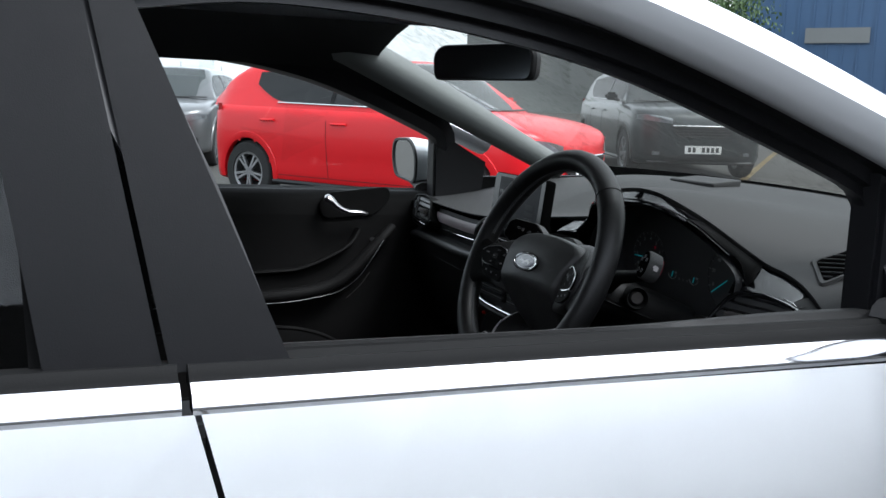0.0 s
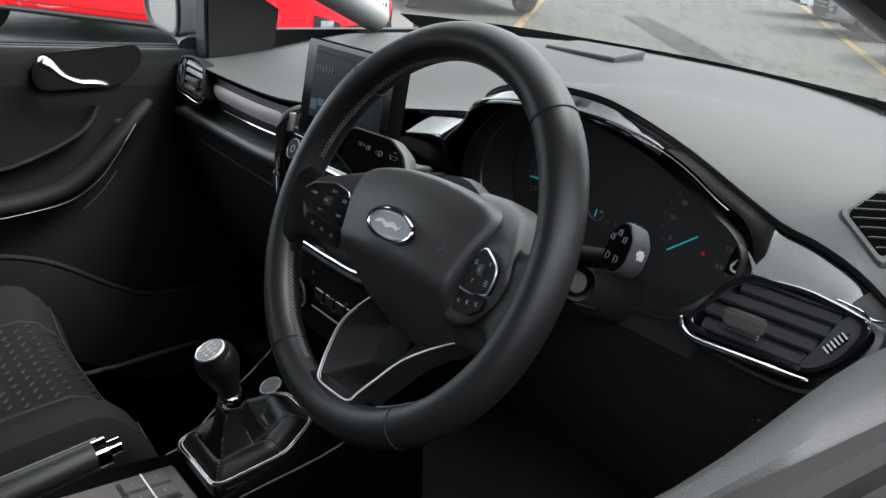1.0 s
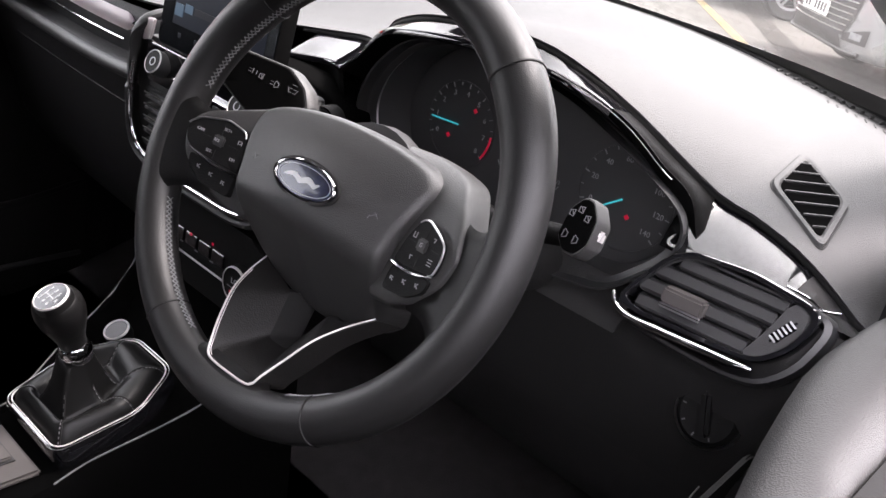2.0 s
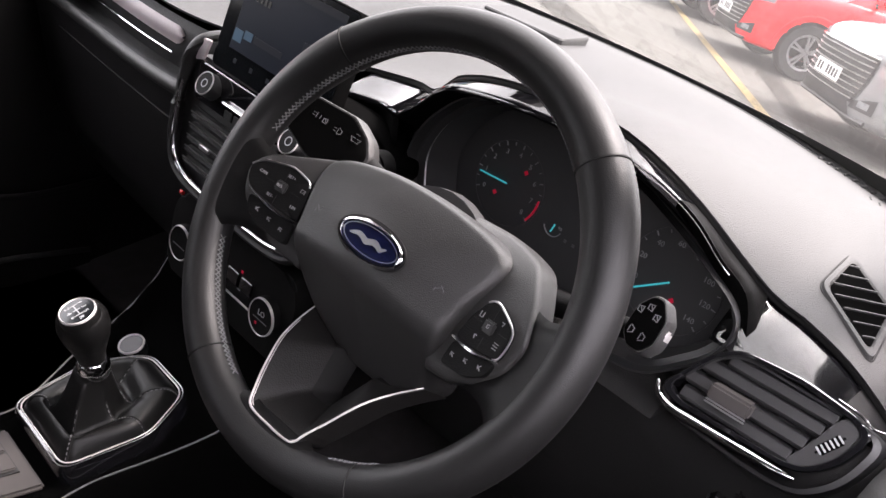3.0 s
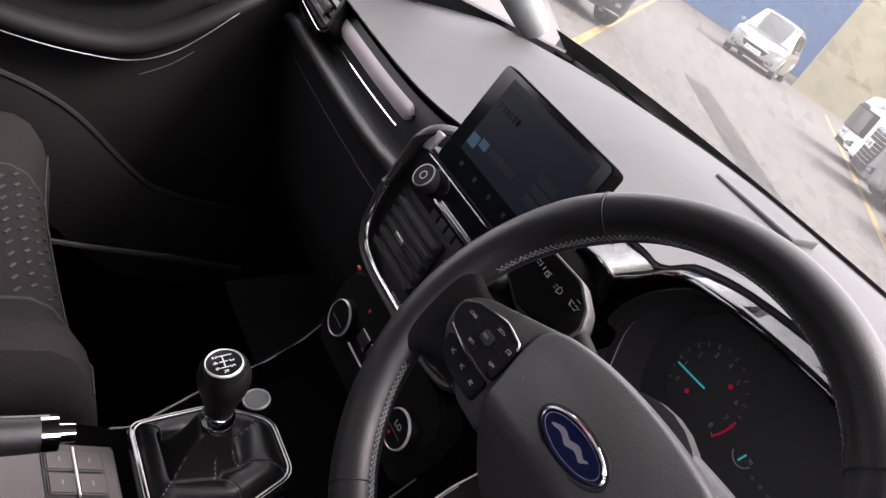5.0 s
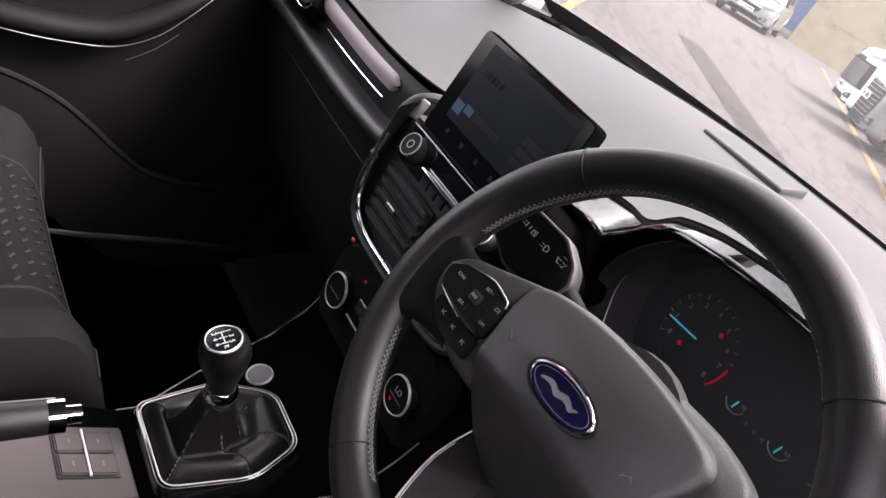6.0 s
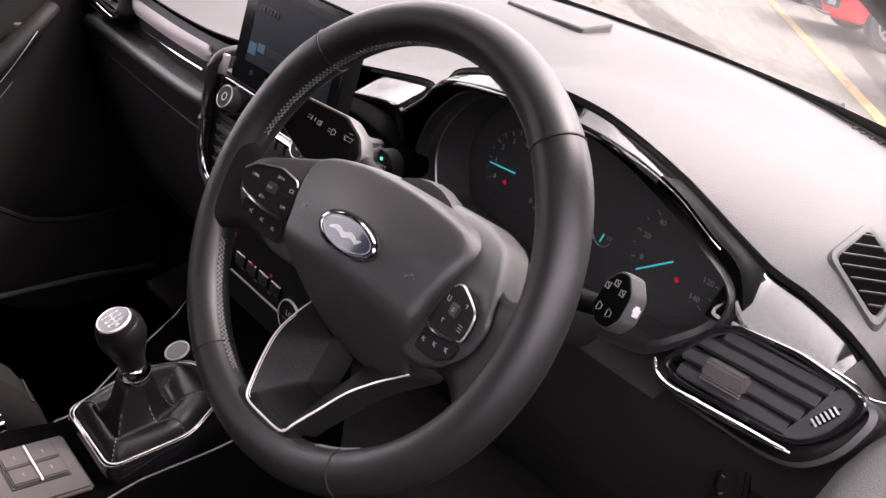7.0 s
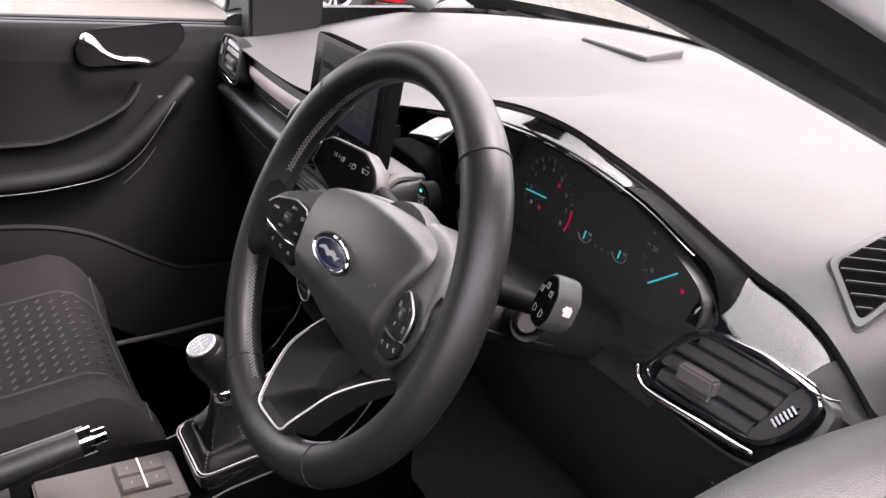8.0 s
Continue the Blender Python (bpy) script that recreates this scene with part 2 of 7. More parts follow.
def revolve(profile, n=24, m=I4, bm=None):
    """Profile of (radius, z), turned round z."""
    rings = [[(r * math.cos(2 * math.pi * k / n), r * math.sin(2 * math.pi * k / n), z) for k in range(n)] for r, z in profile]
    hollow = profile[0][0] > 0.002 and profile[-1][0] > 0.002 and len(profile) > 2
    tmp = loft(rings, loop=hollow)
    tmp.transform(m)
    return tmp if bm is None else join(bm, tmp)


def smooth_line(pts, per=6):
    """Catmull-Rom through the points."""
    pts = [Vector(p) for p in pts]
    out = []
    for i in range(len(pts) - 1):
        p0, p1, p2, p3 = pts[max(i - 1, 0)], pts[i], pts[i + 1], pts[min(i + 2, len(pts) - 1)]
        for k in range(per):
            t = k / per
            out.append(0.5 * (2 * p1 + (p2 - p0) * t + (2 * p0 - 5 * p1 + 4 * p2 - p3) * t * t + (3 * p1 - p0 - 3 * p2 + p3) * t ** 3))
    return out + [pts[-1]]


def tube(path, r, n=10, closed=False, flat=1.0, up=(0, 0, 1), bm=None):
    """A rod along a path; r is one radius or one for each point; flat squashes it along up."""
    path = [Vector(p) for p in path]
    rings = []
    k = len(path)
    for i, p in enumerate(path):
        if closed:
            d = path[(i + 1) % k] - path[i - 1]
        else:
            d = path[min(i + 1, k - 1)] - path[max(i - 1, 0)]
        d.normalize()
        s = d.cross(Vector(up))
        if s.length < 1e-4:
            s = d.cross(Vector((1, 0, 0)))
        s.normalize()
        w = s.cross(d).normalized()
        rr = r[i] if isinstance(r, (list, tuple)) else r
        rings.append([p + (s * math.cos(2 * math.pi * a / n) + w * math.sin(2 * math.pi * a / n) * flat) * rr for a in range(n)])
    tmp = loft(rings, loop=closed)
    return tmp if bm is None else join(bm, tmp)


def sheet(fn, us, vs, thick=0.0, bm=None):
    """A surface over two lists of parameters."""
    tmp = loft([[fn(u, v) for v in vs] for u in us], closed=False, caps=False)
    if thick:
        bmesh.ops.solidify(tmp, geom=list(tmp.faces), thickness=thick)
    return tmp if bm is None else join(bm, tmp)


def span(a, b, n):
    return [a + (b - a) * i / n for i in range(n + 1)]


def curve(x, table):
    """Smooth interpolation in a table of (x, y)."""
    if x <= table[0][0]:
        return table[0][1]
    if x >= table[-1][0]:
        return table[-1][1]
    n = len(table)
    i = next(k for k in range(n - 1) if x <= table[k + 1][0])

    def slope(k):
        lo, hi = max(k - 1, 0), min(k + 1, n - 1)
        return (table[hi][1] - table[lo][1]) / (table[hi][0] - table[lo][0])
    (x0, y0), (x1, y1) = table[i], table[i + 1]
    h = x1 - x0
    t = (x - x0) / h
    return y0 * (1 + 2 * t) * (1 - t) ** 2 + slope(i) * h * t * (1 - t) ** 2 + y1 * t * t * (3 - 2 * t) + slope(i + 1) * h * t * t * (t - 1)


def words(name, text, size, m, material, parent, depth=0.0003):
    """Lettering as a mesh of its own, centred on m, facing its z."""
    cu = bpy.data.curves.new(name, "FONT")
    cu.body, cu.size, cu.align_x, cu.align_y, cu.extrude = text, size, "CENTER", "CENTER", depth
    cu.resolution_u = 2
    tmp = bpy.data.objects.new("tmp", cu)
    me = bpy.data.meshes.new_from_object(tmp)
    bpy.data.objects.remove(tmp)
    bpy.data.curves.remove(cu)
    me.transform(m)
    me.materials.clear()
    me.materials.append(material)
    me.name = name
    ob = new(name, me)
    ob.parent = parent
    return ob


def frame_from(origin, xa, za):
    """A pose with its x along xa and its z near za."""
    x = Vector(xa).normalized()
    z = Vector(za)
    z = (z - x * z.dot(x)).normalized()
    y = z.cross(x)
    r = Matrix((x, y, z)).transposed().to_4x4()
    return Matrix.Translation(origin) @ r


def ellipse(a, b, n=32):
    return [(a * math.cos(2 * math.pi * k / n), b * math.sin(2 * math.pi * k / n)) for k in range(n)]


REAR = pose(0, 0, 0, 90, 0, 0)      # x right, y up, z towards the rear of the car


# ---- ground and distance ----
def gz(x, y):
    """The yard rises gently away from the white car."""
    return 0.012 * (-0.75 * x + 0.66 * y)


def on_ground(x, y, turn, scale=1.0):
    up = Vector((0.009, -0.0079, 1)).normalized()
    q = Vector((0, 0, 1)).rotation_difference(up).to_matrix().to_4x4()
    return Matrix.Translation((x, y, gz(x, y))) @ q @ pose(0, 0, 0, 0, 0, turn) @ Matrix.Scale(scale, 4)


def build_ground():
    bm = bmesh.new()
    bm.faces.new([bm.verts.new((x, y, gz(x, y))) for x, y in ((-1500, -1500), (1500, -1500), (1500, 1500), (-1500, 1500))])
    tagged(part("ground", bm, M_ASPHALT), "worn grey-brown asphalt of a car yard", "ground", kind="structure")


def strip_on_ground(name, a, b, width, material, lift, label):
    a, b = Vector(a), Vector(b)
    d = (b - a).normalized()
    s = Vector((-d.y, d.x)) * width / 2
    ks = span(0, 1, 24)

    def at(u, v):
        wob = 0.03 * width * math.sin(37 * u) + 0.05 * width * math.sin(91 * u + 2 * v)
        p = a + (b - a) * u + s * (v + wob)
        return (p.x, p.y, gz(p.x, p.y) + lift)

    tagged(part(name, sheet(at, ks, [-1, 1], 0.003), material), label, "road marking", kind="structure")


build_ground()
# wall out of view, added to hold back sky light from the right
tagged(part("unseen_wall", box(0.2, 34, 2.6, pose(4.2, -2, 1.25)), M_WALL), "unseen plain concrete wall added to block light from the driver's side", "wall", kind="structure")
strip_on_ground("yellow_line", (-1.2, 5.6), (-16.5, 26.3), 0.11, M_YELLOW, 0.006, "worn yellow bay line painted on the asphalt")
strip_on_ground("yellow_line", (-6.6, 6.2), (-22.0, 22.4), 0.11, M_YELLOW, 0.006, "worn yellow bay line painted on the asphalt")
strip_on_ground("tar_strip", (-2.4, 5.6), (-8.6, 10.6), 0.45, M_TAR, 0.004, "dark patched strip in the asphalt")
strip_on_ground("tar_strip", (-1.5, 6.6), (-3.4, 9.6), 0.25, M_TAR, 0.005, "dark patched strip in the asphalt")


# ---- the white car: shell ----
def side_x(z):
    """Half width of the glasshouse at a height."""
    return 0.755 - 0.36 * (z - 0.93)


def foot_y(x):
    """How far forward the foot of the windscreen lies."""
    return curve(x, [(-0.70, 0.70), (-0.60, 0.785), (-0.45, 0.845), (-0.25, 0.872), (0.0, 0.872), (0.12, 0.852), (0.22, 0.828), (0.32, 0.796), (0.43, 0.748), (0.55, 0.680), (0.66, 0.600), (0.70, 0.565)])


def sill_z(y):
    return 0.922 - 0.031 * (y + 0.25)


def skin_x(z):
    return curve(z, [(0.22, 0.79), (0.35, 0.825), (0.55, 0.848), (0.72, 0.85), (0.84, 0.832), (0.91, 0.795)])


shell = thing("car_body", pose(0, 0, 0), "white hatchback bodyshell with grey cloth roof lining", "car")


def build_shell():
    ys = span(-1.75, 0.06, 12)
    # roof with its lining
    def roof(u, v):
        crown = 1.385 - 0.05 * (abs(u + 0.5) / 1.2) ** 2 - 0.11 * abs(v) ** 2.6
        return (0.60 * v, u, crown)
    part("roof", sheet(roof, ys, span(-1, 1, 12), 0.02), M_WHITE, shell, "white painted roof")
    part("headliner", sheet(lambda u, v: (0.585 * v, u, roof(u, v)[2] - 0.045), ys, span(-1, 1, 12), 0.012), M_LINER, shell, "dark cloth roof lining")
    # floor, firewall, tail
    part("floor_carpet", sheet(lambda u, v: (v, u, 0.30 + 0.16 * max(0, (u - 0.35) / 0.35) ** 1.5), span(-1.9, 0.72, 14), span(-0.78, 0.78, 8), 0.02), M_CARPET, shell, "charcoal carpet in the footwells")
    part("firewall", box(1.5, 0.03, 0.62, pose(0, 0.80, 0.66)), M_BLACK, shell)
    part("underbody", sheet(lambda u, v: (v, u, 0.20), span(-2.1, 1.7, 4), span(-0.76, 0.76, 4), 0.03), M_BLACK, shell)
    part("tailgate", sheet(lambda u, v: ((0.74 - 0.16 * u) * v, -2.12 + 0.40 * u ** 1.6, 0.42 + 0.93 * u), span(0, 1, 8), span(-1, 1, 8), 0.03), M_WHITE, shell)
    part("tailgate_trim", sheet(lambda u, v: ((0.70 - 0.16 * u) * v, -2.06 + 0.38 * u ** 1.6, 0.44 + 0.52 * u), span(0, 1, 6), span(-1, 1, 8), 0.01), M_DARK, shell, "dark inner tailgate trim")
    part("rear_bumper", sheet(lambda u, v: (0.80 * v, -2.20 + 0.14 * v * v - 0.05 * math.sin(u * 3.1), 0.25 + 0.35 * u), span(0, 1, 6), span(-1, 1, 10), 0.03), M_WHITE, shell)
    # bonnet and nose
    def bonnet(u, v):
        y = 0.925 + 0.795 * u - 0.10 * v * v
        return (0.74 * v * (1 - 0.06 * u), y, 0.905 - 0.05 * u - 0.13 * u ** 4 - 0.045 * v * v)
    part("bonnet", sheet(bonnet, span(0, 1, 12), span(-1, 1, 12), 0.02), M_WHITE, shell, "white painted bonnet")
    part("front_bumper", sheet(lambda u, v: (0.80 * v, 1.80 - 0.22 * v * v - 0.10 * u * u, 0.22 + 0.55 * u), span(0, 1, 6), span(-1, 1, 12), 0.03), M_WHITE, shell)
    part("grille", sheet(lambda u, v: (0.42 * v, 1.825 - 0.22 * (0.42 * v / 0.8) ** 2 - 0.10 * u * u, 0.36 + 0.28 * u), span(0, 1, 4), span(-1, 1, 8), 0.02), M_BLACK, shell)
    part("scuttle", sheet(lambda u, v: (0.70 * v, foot_y(0.70 * v) + 0.012 + 0.07 * u, 0.955 - 0.05 * u), span(0, 1, 3), span(-1, 1, 14), 0.02), M_BLACK, shell, "black plastic scuttle panel")
    for s in (-1, 1):
        part("wing", sheet(lambda u, v: (s * (skin_x(0.22 + 0.68 * v) - 0.06 * max(0, (u - 1.1) / 0.7) ** 2), u, 0.22 + (0.68 - 0.12 * min(1, max(0, (u - 0.42) / 0.40))) * v), span(0.375, 1.74, 14), span(0, 1, 10), 0.02), M_WHITE, shell)
        part("rear_quarter", sheet(lambda u, v: (s * (skin_x(0.22 + 0.70 * v) - 0.08 * max(0, (-u - 1.3) / 0.8) ** 2), u, 0.22 + (0.71 + 0.03 * (-u - 1.3)) * v), span(-2.14, -1.28, 10), span(0, 1, 10), 0.02), M_WHITE, shell)
        part("headlight", sheet(lambda u, v: (s * (0.48 + 0.28 * u), 1.73 - 0.42 * u ** 2 - 0.05 * v, 0.66 + 0.13 * v + 0.06 * u), span(0, 1, 6), span(0, 1, 4), 0.03), M_LAMP, shell)
        part("tail_light", sheet(lambda u, v: (s * (0.80 - 0.12 * u), -1.98 - 0.14 * u, 0.72 + 0.30 * v), span(0, 1, 4), span(0, 1, 4), 0.03), M_TAIL, shell)
        # A pillar and roof rail, outer
        rail = smooth_line([(0.735, 0.44, 1.045), (0.725, 0.22, 1.137), (0.685, 0.02, 1.222), (0.645, -0.15, 1.278), (0.615, -0.45, 1.325), (0.605, -0.9, 1.33), (0.62, -1.5, 1.27), (0.66, -1.85, 1.12)], 6)
        part("roof_rail", tube([(s * p.x, p.y, p.z) for p in rail], 0.043, 10, flat=0.75), M_WHITE, shell, "white painted A-pillar and roof rail")
        # inner A pillar trim
        inner = smooth_line([(0.645, 0.62, 0.985), (0.625, 0.47, 1.055), (0.600, 0.31, 1.130), (0.580, 0.16, 1.200), (0.555, 0.02, 1.262), (0.53, -0.12, 1.315)], 6)
        part("pillar_trim", tube([(s * p.x, p.y, p.z) for p in inner], [0.036 + 0.016 * min(1, 2 * k / len(inner)) for k in range(len(inner))], 12, flat=0.8), M_PILLAR, shell, "pale grey plastic A-pillar trim")
        # rear door and quarter glass
        part("rear_glass", sheet(lambda u, v: (s * (side_x(0.94 + 0.28 * v) - 0.01), u, 0.945 + 0.03 * (-u - 0.6) + (0.30 - 0.16 * max(0, (-u - 1.2) / 0.6) ** 2) * v), span(-1.78, -0.63, 10), span(0, 1, 4), 0.004), M_PRIVACY, shell, "tinted rear side window").visible_shadow = False
        # wheels
        for y in (1.02, -1.47):
            road_wheel(shell, s, s * 0.74, y, 0.30, 0.30, 0.20)
        part("rear_floor_side", box(0.04, 1.3, 0.62, pose(s * 0.70, -1.45, 0.62)), M_DARK, shell)
        part("kick_panel", box(0.03, 0.50, 0.72, pose(s * 0.695, 0.60, 0.60)), M_DARK, shell)
    part("rear_window", sheet(lambda u, v: ((0.60 - 0.06 * u) * v, -2.03 + 0.34 * u, 0.98 + 0.33 * u), span(0, 1, 4), span(-1, 1, 6), 0.004), M_PRIVACY, shell).visible_shadow = False


def road_wheel(parent, s, x, y, z, r, width):
    turn = pose(x, y, z, 0, 90 * s, 0)
    w = width / 2
    rim = r * 0.66
    wheel = part("wheel", revolve([(rim, -w), (r * 0.93, -w), (r, -w * 0.7), (r, w * 0.7), (r * 0.93, w), (rim, w), (rim * 0.97, w * 0.6), (rim * 0.97, -w * 0.6)], 32, turn), M_TYRE, parent, "black road tyre on an alloy wheel")
    bm = revolve([(rim * 0.98, w * 0.9), (rim * 0.98, -w * 0.9), (rim * 0.86, -w * 0.9), (rim * 0.86, w * 0.86)], 32, turn)
    for k in range(5):
        for d in (-0.16, 0.16):
            a = 2 * math.pi * k / 5 + d
            m = turn @ pose(0, 0, w * 0.72) @ Matrix.Rotation(a, 4, "Z")
            box(rim * 0.80, r * 0.075, 0.03, m @ pose(rim * 0.48, 0, 0), bm=bm)
    revolve([(0.001, w * 0.85), (r * 0.14, w * 0.85), (r * 0.16, w * 0.6), (0.001, w * 0.6)], 12, turn, bm)
    part("alloy_rim", bm, M_ALLOY, wheel, "grey split-spoke alloy rim")
    part("brake_disc", revolve([(0.001, -w * 0.1), (rim * 0.8, -w * 0.1), (rim * 0.8, -w * 0.3), (0.001, -w * 0.3)], 20, turn), M_RUBBER, wheel)


build_shell()


def build_windscreen():
    def at(u, v):
        x = 0.665 * v * (1 - 0.13 * u)
        y = foot_y(x) * (1 - u) + (0.05 - 0.22 * x * x) * u
        return (x, y, 0.975 + 0.352 * u - 0.05 * (u - u * u) * -1 - 0.05 * x * x * u)
    t = thing("windscreen", pose(0, 0.4, 1.1), "raked clear glass windscreen of the white car", "windscreen", kind="structure")
    t.matrix_basis = I4
    p = part("pane", sheet(at, span(0, 1, 30), span(-1, 1, 60), 0.004), M_SCREENGLASS, t)
    p.visible_shadow = False
    part("frit_band", sheet(lambda u, v: Vector(at(u * 0.068, v)) - Vector((0, 0, 0.006)), span(0, 1, 2), span(-1, 1, 20), 0.002), M_INK, t, "black printed band along the glass edge")
    edge = [Vector(at(-0.015, v)) + Vector((0, 0, 0.0)) for v in span(-1, 1, 24)]
    part("seal", tube(edge, 0.007, 8), M_RUBBER, t, "black rubber seal")
    # wiper arms lying on the scuttle
    for a, b in (((0.02, 0.900, 0.968), (0.56, 0.705, 0.975)), ((-0.58, 0.835, 0.968), (-0.05, 0.905, 0.975))):
        w = thing("wiper", I4, "black wiper arm and blade resting at the foot of the windscreen", "wiper", "windscreen wipers")
        part("blade", tube(smooth_line([a, ((a[0] + b[0]) / 2, (a[1] + b[1]) / 2 + 0.02, a[2] + 0.006), b], 6), 0.007, 8), M_RUBBER, w)
        part("arm", tube([(a[0] - 0.1, a[1] + 0.05, a[2] - 0.015), ((a[0] + b[0]) / 2, (a[1] + b[1]) / 2 + 0.028, a[2] + 0.012)], 0.006, 8), M_BLACK, w)


build_windscreen()


# ---- doors of the white car ----
OPEN_IN = [(-0.436, 0.0), (-0.484, 1.08), (-0.545, 1.225), (-0.42, 1.238), (-0.23, 1.222), (-0.03, 1.176), (0.225, 1.074), (0.262, 1.045), (0.285, 0.0)]


def door_frame(s, parent):
    """The black window frame round the glass opening of a front door."""
    pts = [(y, z if z else sill_z(y) + 0.01) for y, z in OPEN_IN]
    path = []
    for i, p in enumerate(pts):
        path.append(Vector(p))
    line = [Vector((q.x, q.y)) for q in smooth_line([(p.x, p.y, 0) for p in path[:3]], 3)[:-1]]
    line += [Vector((q.x, q.y)) for q in smooth_line([(p.x, p.y, 0) for p in path[2:8]], 5)[:-1]] + path[7:]
    rings = []
    for i, p in enumerate(line):
        t = line[min(i + 1, len(line) - 1)] - line[max(i - 1, 0)]
        nn = Vector((-t.y, t.x)).normalized()
        if nn.dot(p - Vector((-0.12, 1.03))) < 0:
            nn = -nn
        ring = []
        for d, dx in ((0, 0.0), (0.0, 0.012), (0.012, 0.014), (0.014, 0.026), (0.03, 0.030), (0.034, 0.046), (0.062, 0.052), (0.062, 0.0), (0.03, -0.02), (0.006, -0.016)):
            q = p + nn * d
            ring.append((s * (side_x(q.y) - 0.045 + dx), q.x, q.y))
        rings.append(ring)
    part("window_frame", loft(rings), M_CLADDING, parent, "satin black window frame and seals")


def build_door(s):
    d = thing("door_1" if s > 0 else "door_2", I4, "white front door with its window wound down, dark trim inside" if s > 0 else "front passenger door with dark moulded trim and silver handle", "car door", kind="structure")
    zs = span(0, 1, 12)
    o = 0.012 if s > 0 else 0.0
    def skin(u, v):
        return (s * (skin_x(0.25 + (sill_z(u) - 0.262) * v)), u + 0.045 * min(1, (1 - v) / 0.3), 0.25 + (sill_z(u) - 0.262) * v)
    part("door_skin", sheet(skin, span(-0.5165, 0.36, 14), zs, 0.012), M_WHITE, d, "white painted outer skin")
    # bright strip along the waist
    def strip(y0, y1):
        path = [(y, sill_z(y)) for y in span(y0, y1, 10)]
        rings = [[(s * (0.771 + dx), y, z + dz) for dx, dz in ((0.0, 0.008), (0.007, 0.008), (0.017, 0.0), (0.0205, -0.010), (0.019, -0.014), (0.0, -0.014))] for y, z in path]
        return loft(rings)
    part("waist_strip", strip(-0.522, 0.40), M_CHROME, d, "polished bright waist strip")
    part("outer_weatherstrip", loft([[(s * x, y, sill_z(y) + z) for x, z in ((0.752, 0.0), (0.754, 0.016), (0.764, 0.018), (0.771, 0.009), (0.771, 0.0))] for y in span(-0.522, 0.40, 8)]), M_RUBBER, d)
    part("inner_weatherstrip", loft([[(s * x, y, sill_z(y) + z) for x, z in ((0.722, 0.0), (0.722, 0.016), (0.734, 0.017), (0.740, 0.010), (0.740, -0.01))] for y in span(-0.44, 0.30, 8)]), M_RUBBER, d)
    # inner trim: top roll, panel, lower panel
    prof = [(0.722, 0.008), (0.712, 0.016), (0.698, 0.014), (0.686, 0.004), (0.678, -0.014), (0.672, -0.045), (0.668, -0.10), (0.664, -0.17), (0.655, -0.24), (0.648, -0.30), (0.640, -0.36), (0.655, -0.48), (0.68, -0.58)]
    if s > 0:
        prof[:6] = [(0.722, 0.008), (0.704, 0.019), (0.682, 0.017), (0.660, 0.008), (0.647, -0.010), (0.643, -0.040)]
        prof[6:11] = [(0.644, -0.10), (0.645, -0.17), (0.645, -0.24), (0.648, -0.30), (0.650, -0.36)]
    def flare(x, y):
        """The driver's door top widens towards the dash."""
        k = min(1, max(0, (y + 0.14) / 0.34)) if s > 0 else 1
        return x + (0.735 - x) * 0.55 * (1 - k * k * (3 - 2 * k)) if x < 0.722 else x
    # driver's side lighter, passenger side darker: the fall of daylight is in the colour
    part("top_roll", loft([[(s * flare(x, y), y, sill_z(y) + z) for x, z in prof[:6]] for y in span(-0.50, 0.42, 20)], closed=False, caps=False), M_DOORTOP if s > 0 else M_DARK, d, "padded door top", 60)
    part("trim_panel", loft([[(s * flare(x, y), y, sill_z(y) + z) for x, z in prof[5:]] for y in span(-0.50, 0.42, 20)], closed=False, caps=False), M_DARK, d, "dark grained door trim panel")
    # armrest with rising pull
    arm = smooth_line([(0.624, -0.48, 0.688), (0.622, -0.25, 0.682), (0.620, -0.10, 0.686), (0.620, -0.015, 0.704), (0.621, 0.038, 0.738), (0.624, 0.078, 0.776), (0.634, 0.122, 0.818), (0.650, 0.150, 0.838)], 6)
    part("armrest", tube([(s * (p.x + 1.6 * o), p.y, p.z) for p in arm], [0.022] * 20 + [0.022 - 0.008 * k / (len(arm) - 21) for k in range(len(arm) - 20)], 12, flat=0.8), M_DARK, d, "moulded armrest rising into a pull handle")
    line = smooth_line([(0.602, -0.48, 0.676), (0.598, -0.25, 0.672), (0.594, -0.14, 0.673), (0.594, -0.069, 0.679), (0.594, -0.005, 0.692), (0.594, 0.042, 0.722), (0.597, 0.076, 0.762), (0.606, 0.113, 0.812)], 6)
    part("armrest_trim", tube([(s * (p.x + 1.6 * o), p.y, p.z) for p in line], 0.0006, 6), M_SATIN, d, "thin silver trim line")
    # light caught on a moulded edge, drawn as a thin pale rod
    low = smooth_line([(0.603, 0.018, 0.672), (0.600, 0.050, 0.702), (0.602, 0.076, 0.734)], 5)
    part("lit_edge_line", tube([(s * (p.x + 1.6 * o), p.y, p.z) for p in low], 0.0006, 6), M_KEY, d, "short pale line drawn for the lit edge under the armrest")
    ridge = smooth_line([(0.664, -0.40, 0.735), (0.656, -0.15, 0.737), (0.652, -0.07, 0.746), (0.654, 0.03, 0.790), (0.668, 0.065, 0.832)], 5)
    part("pull_recess_edge", tube([(s * (p.x + 0.4 * o), p.y, p.z) for p in ridge], 0.010, 8, flat=0.6), M_DARK, d, "rounded edge over the pull recess")
    # map pocket
    pocket = smooth_line([(0.62, -0.46, 0.60), (0.605, -0.20, 0.605), (0.600, -0.06, 0.583), (0.598, 0.06, 0.515), (0.600, 0.12, 0.488), (0.606, 0.22, 0.482), (0.64, 0.36, 0.49)], 6)
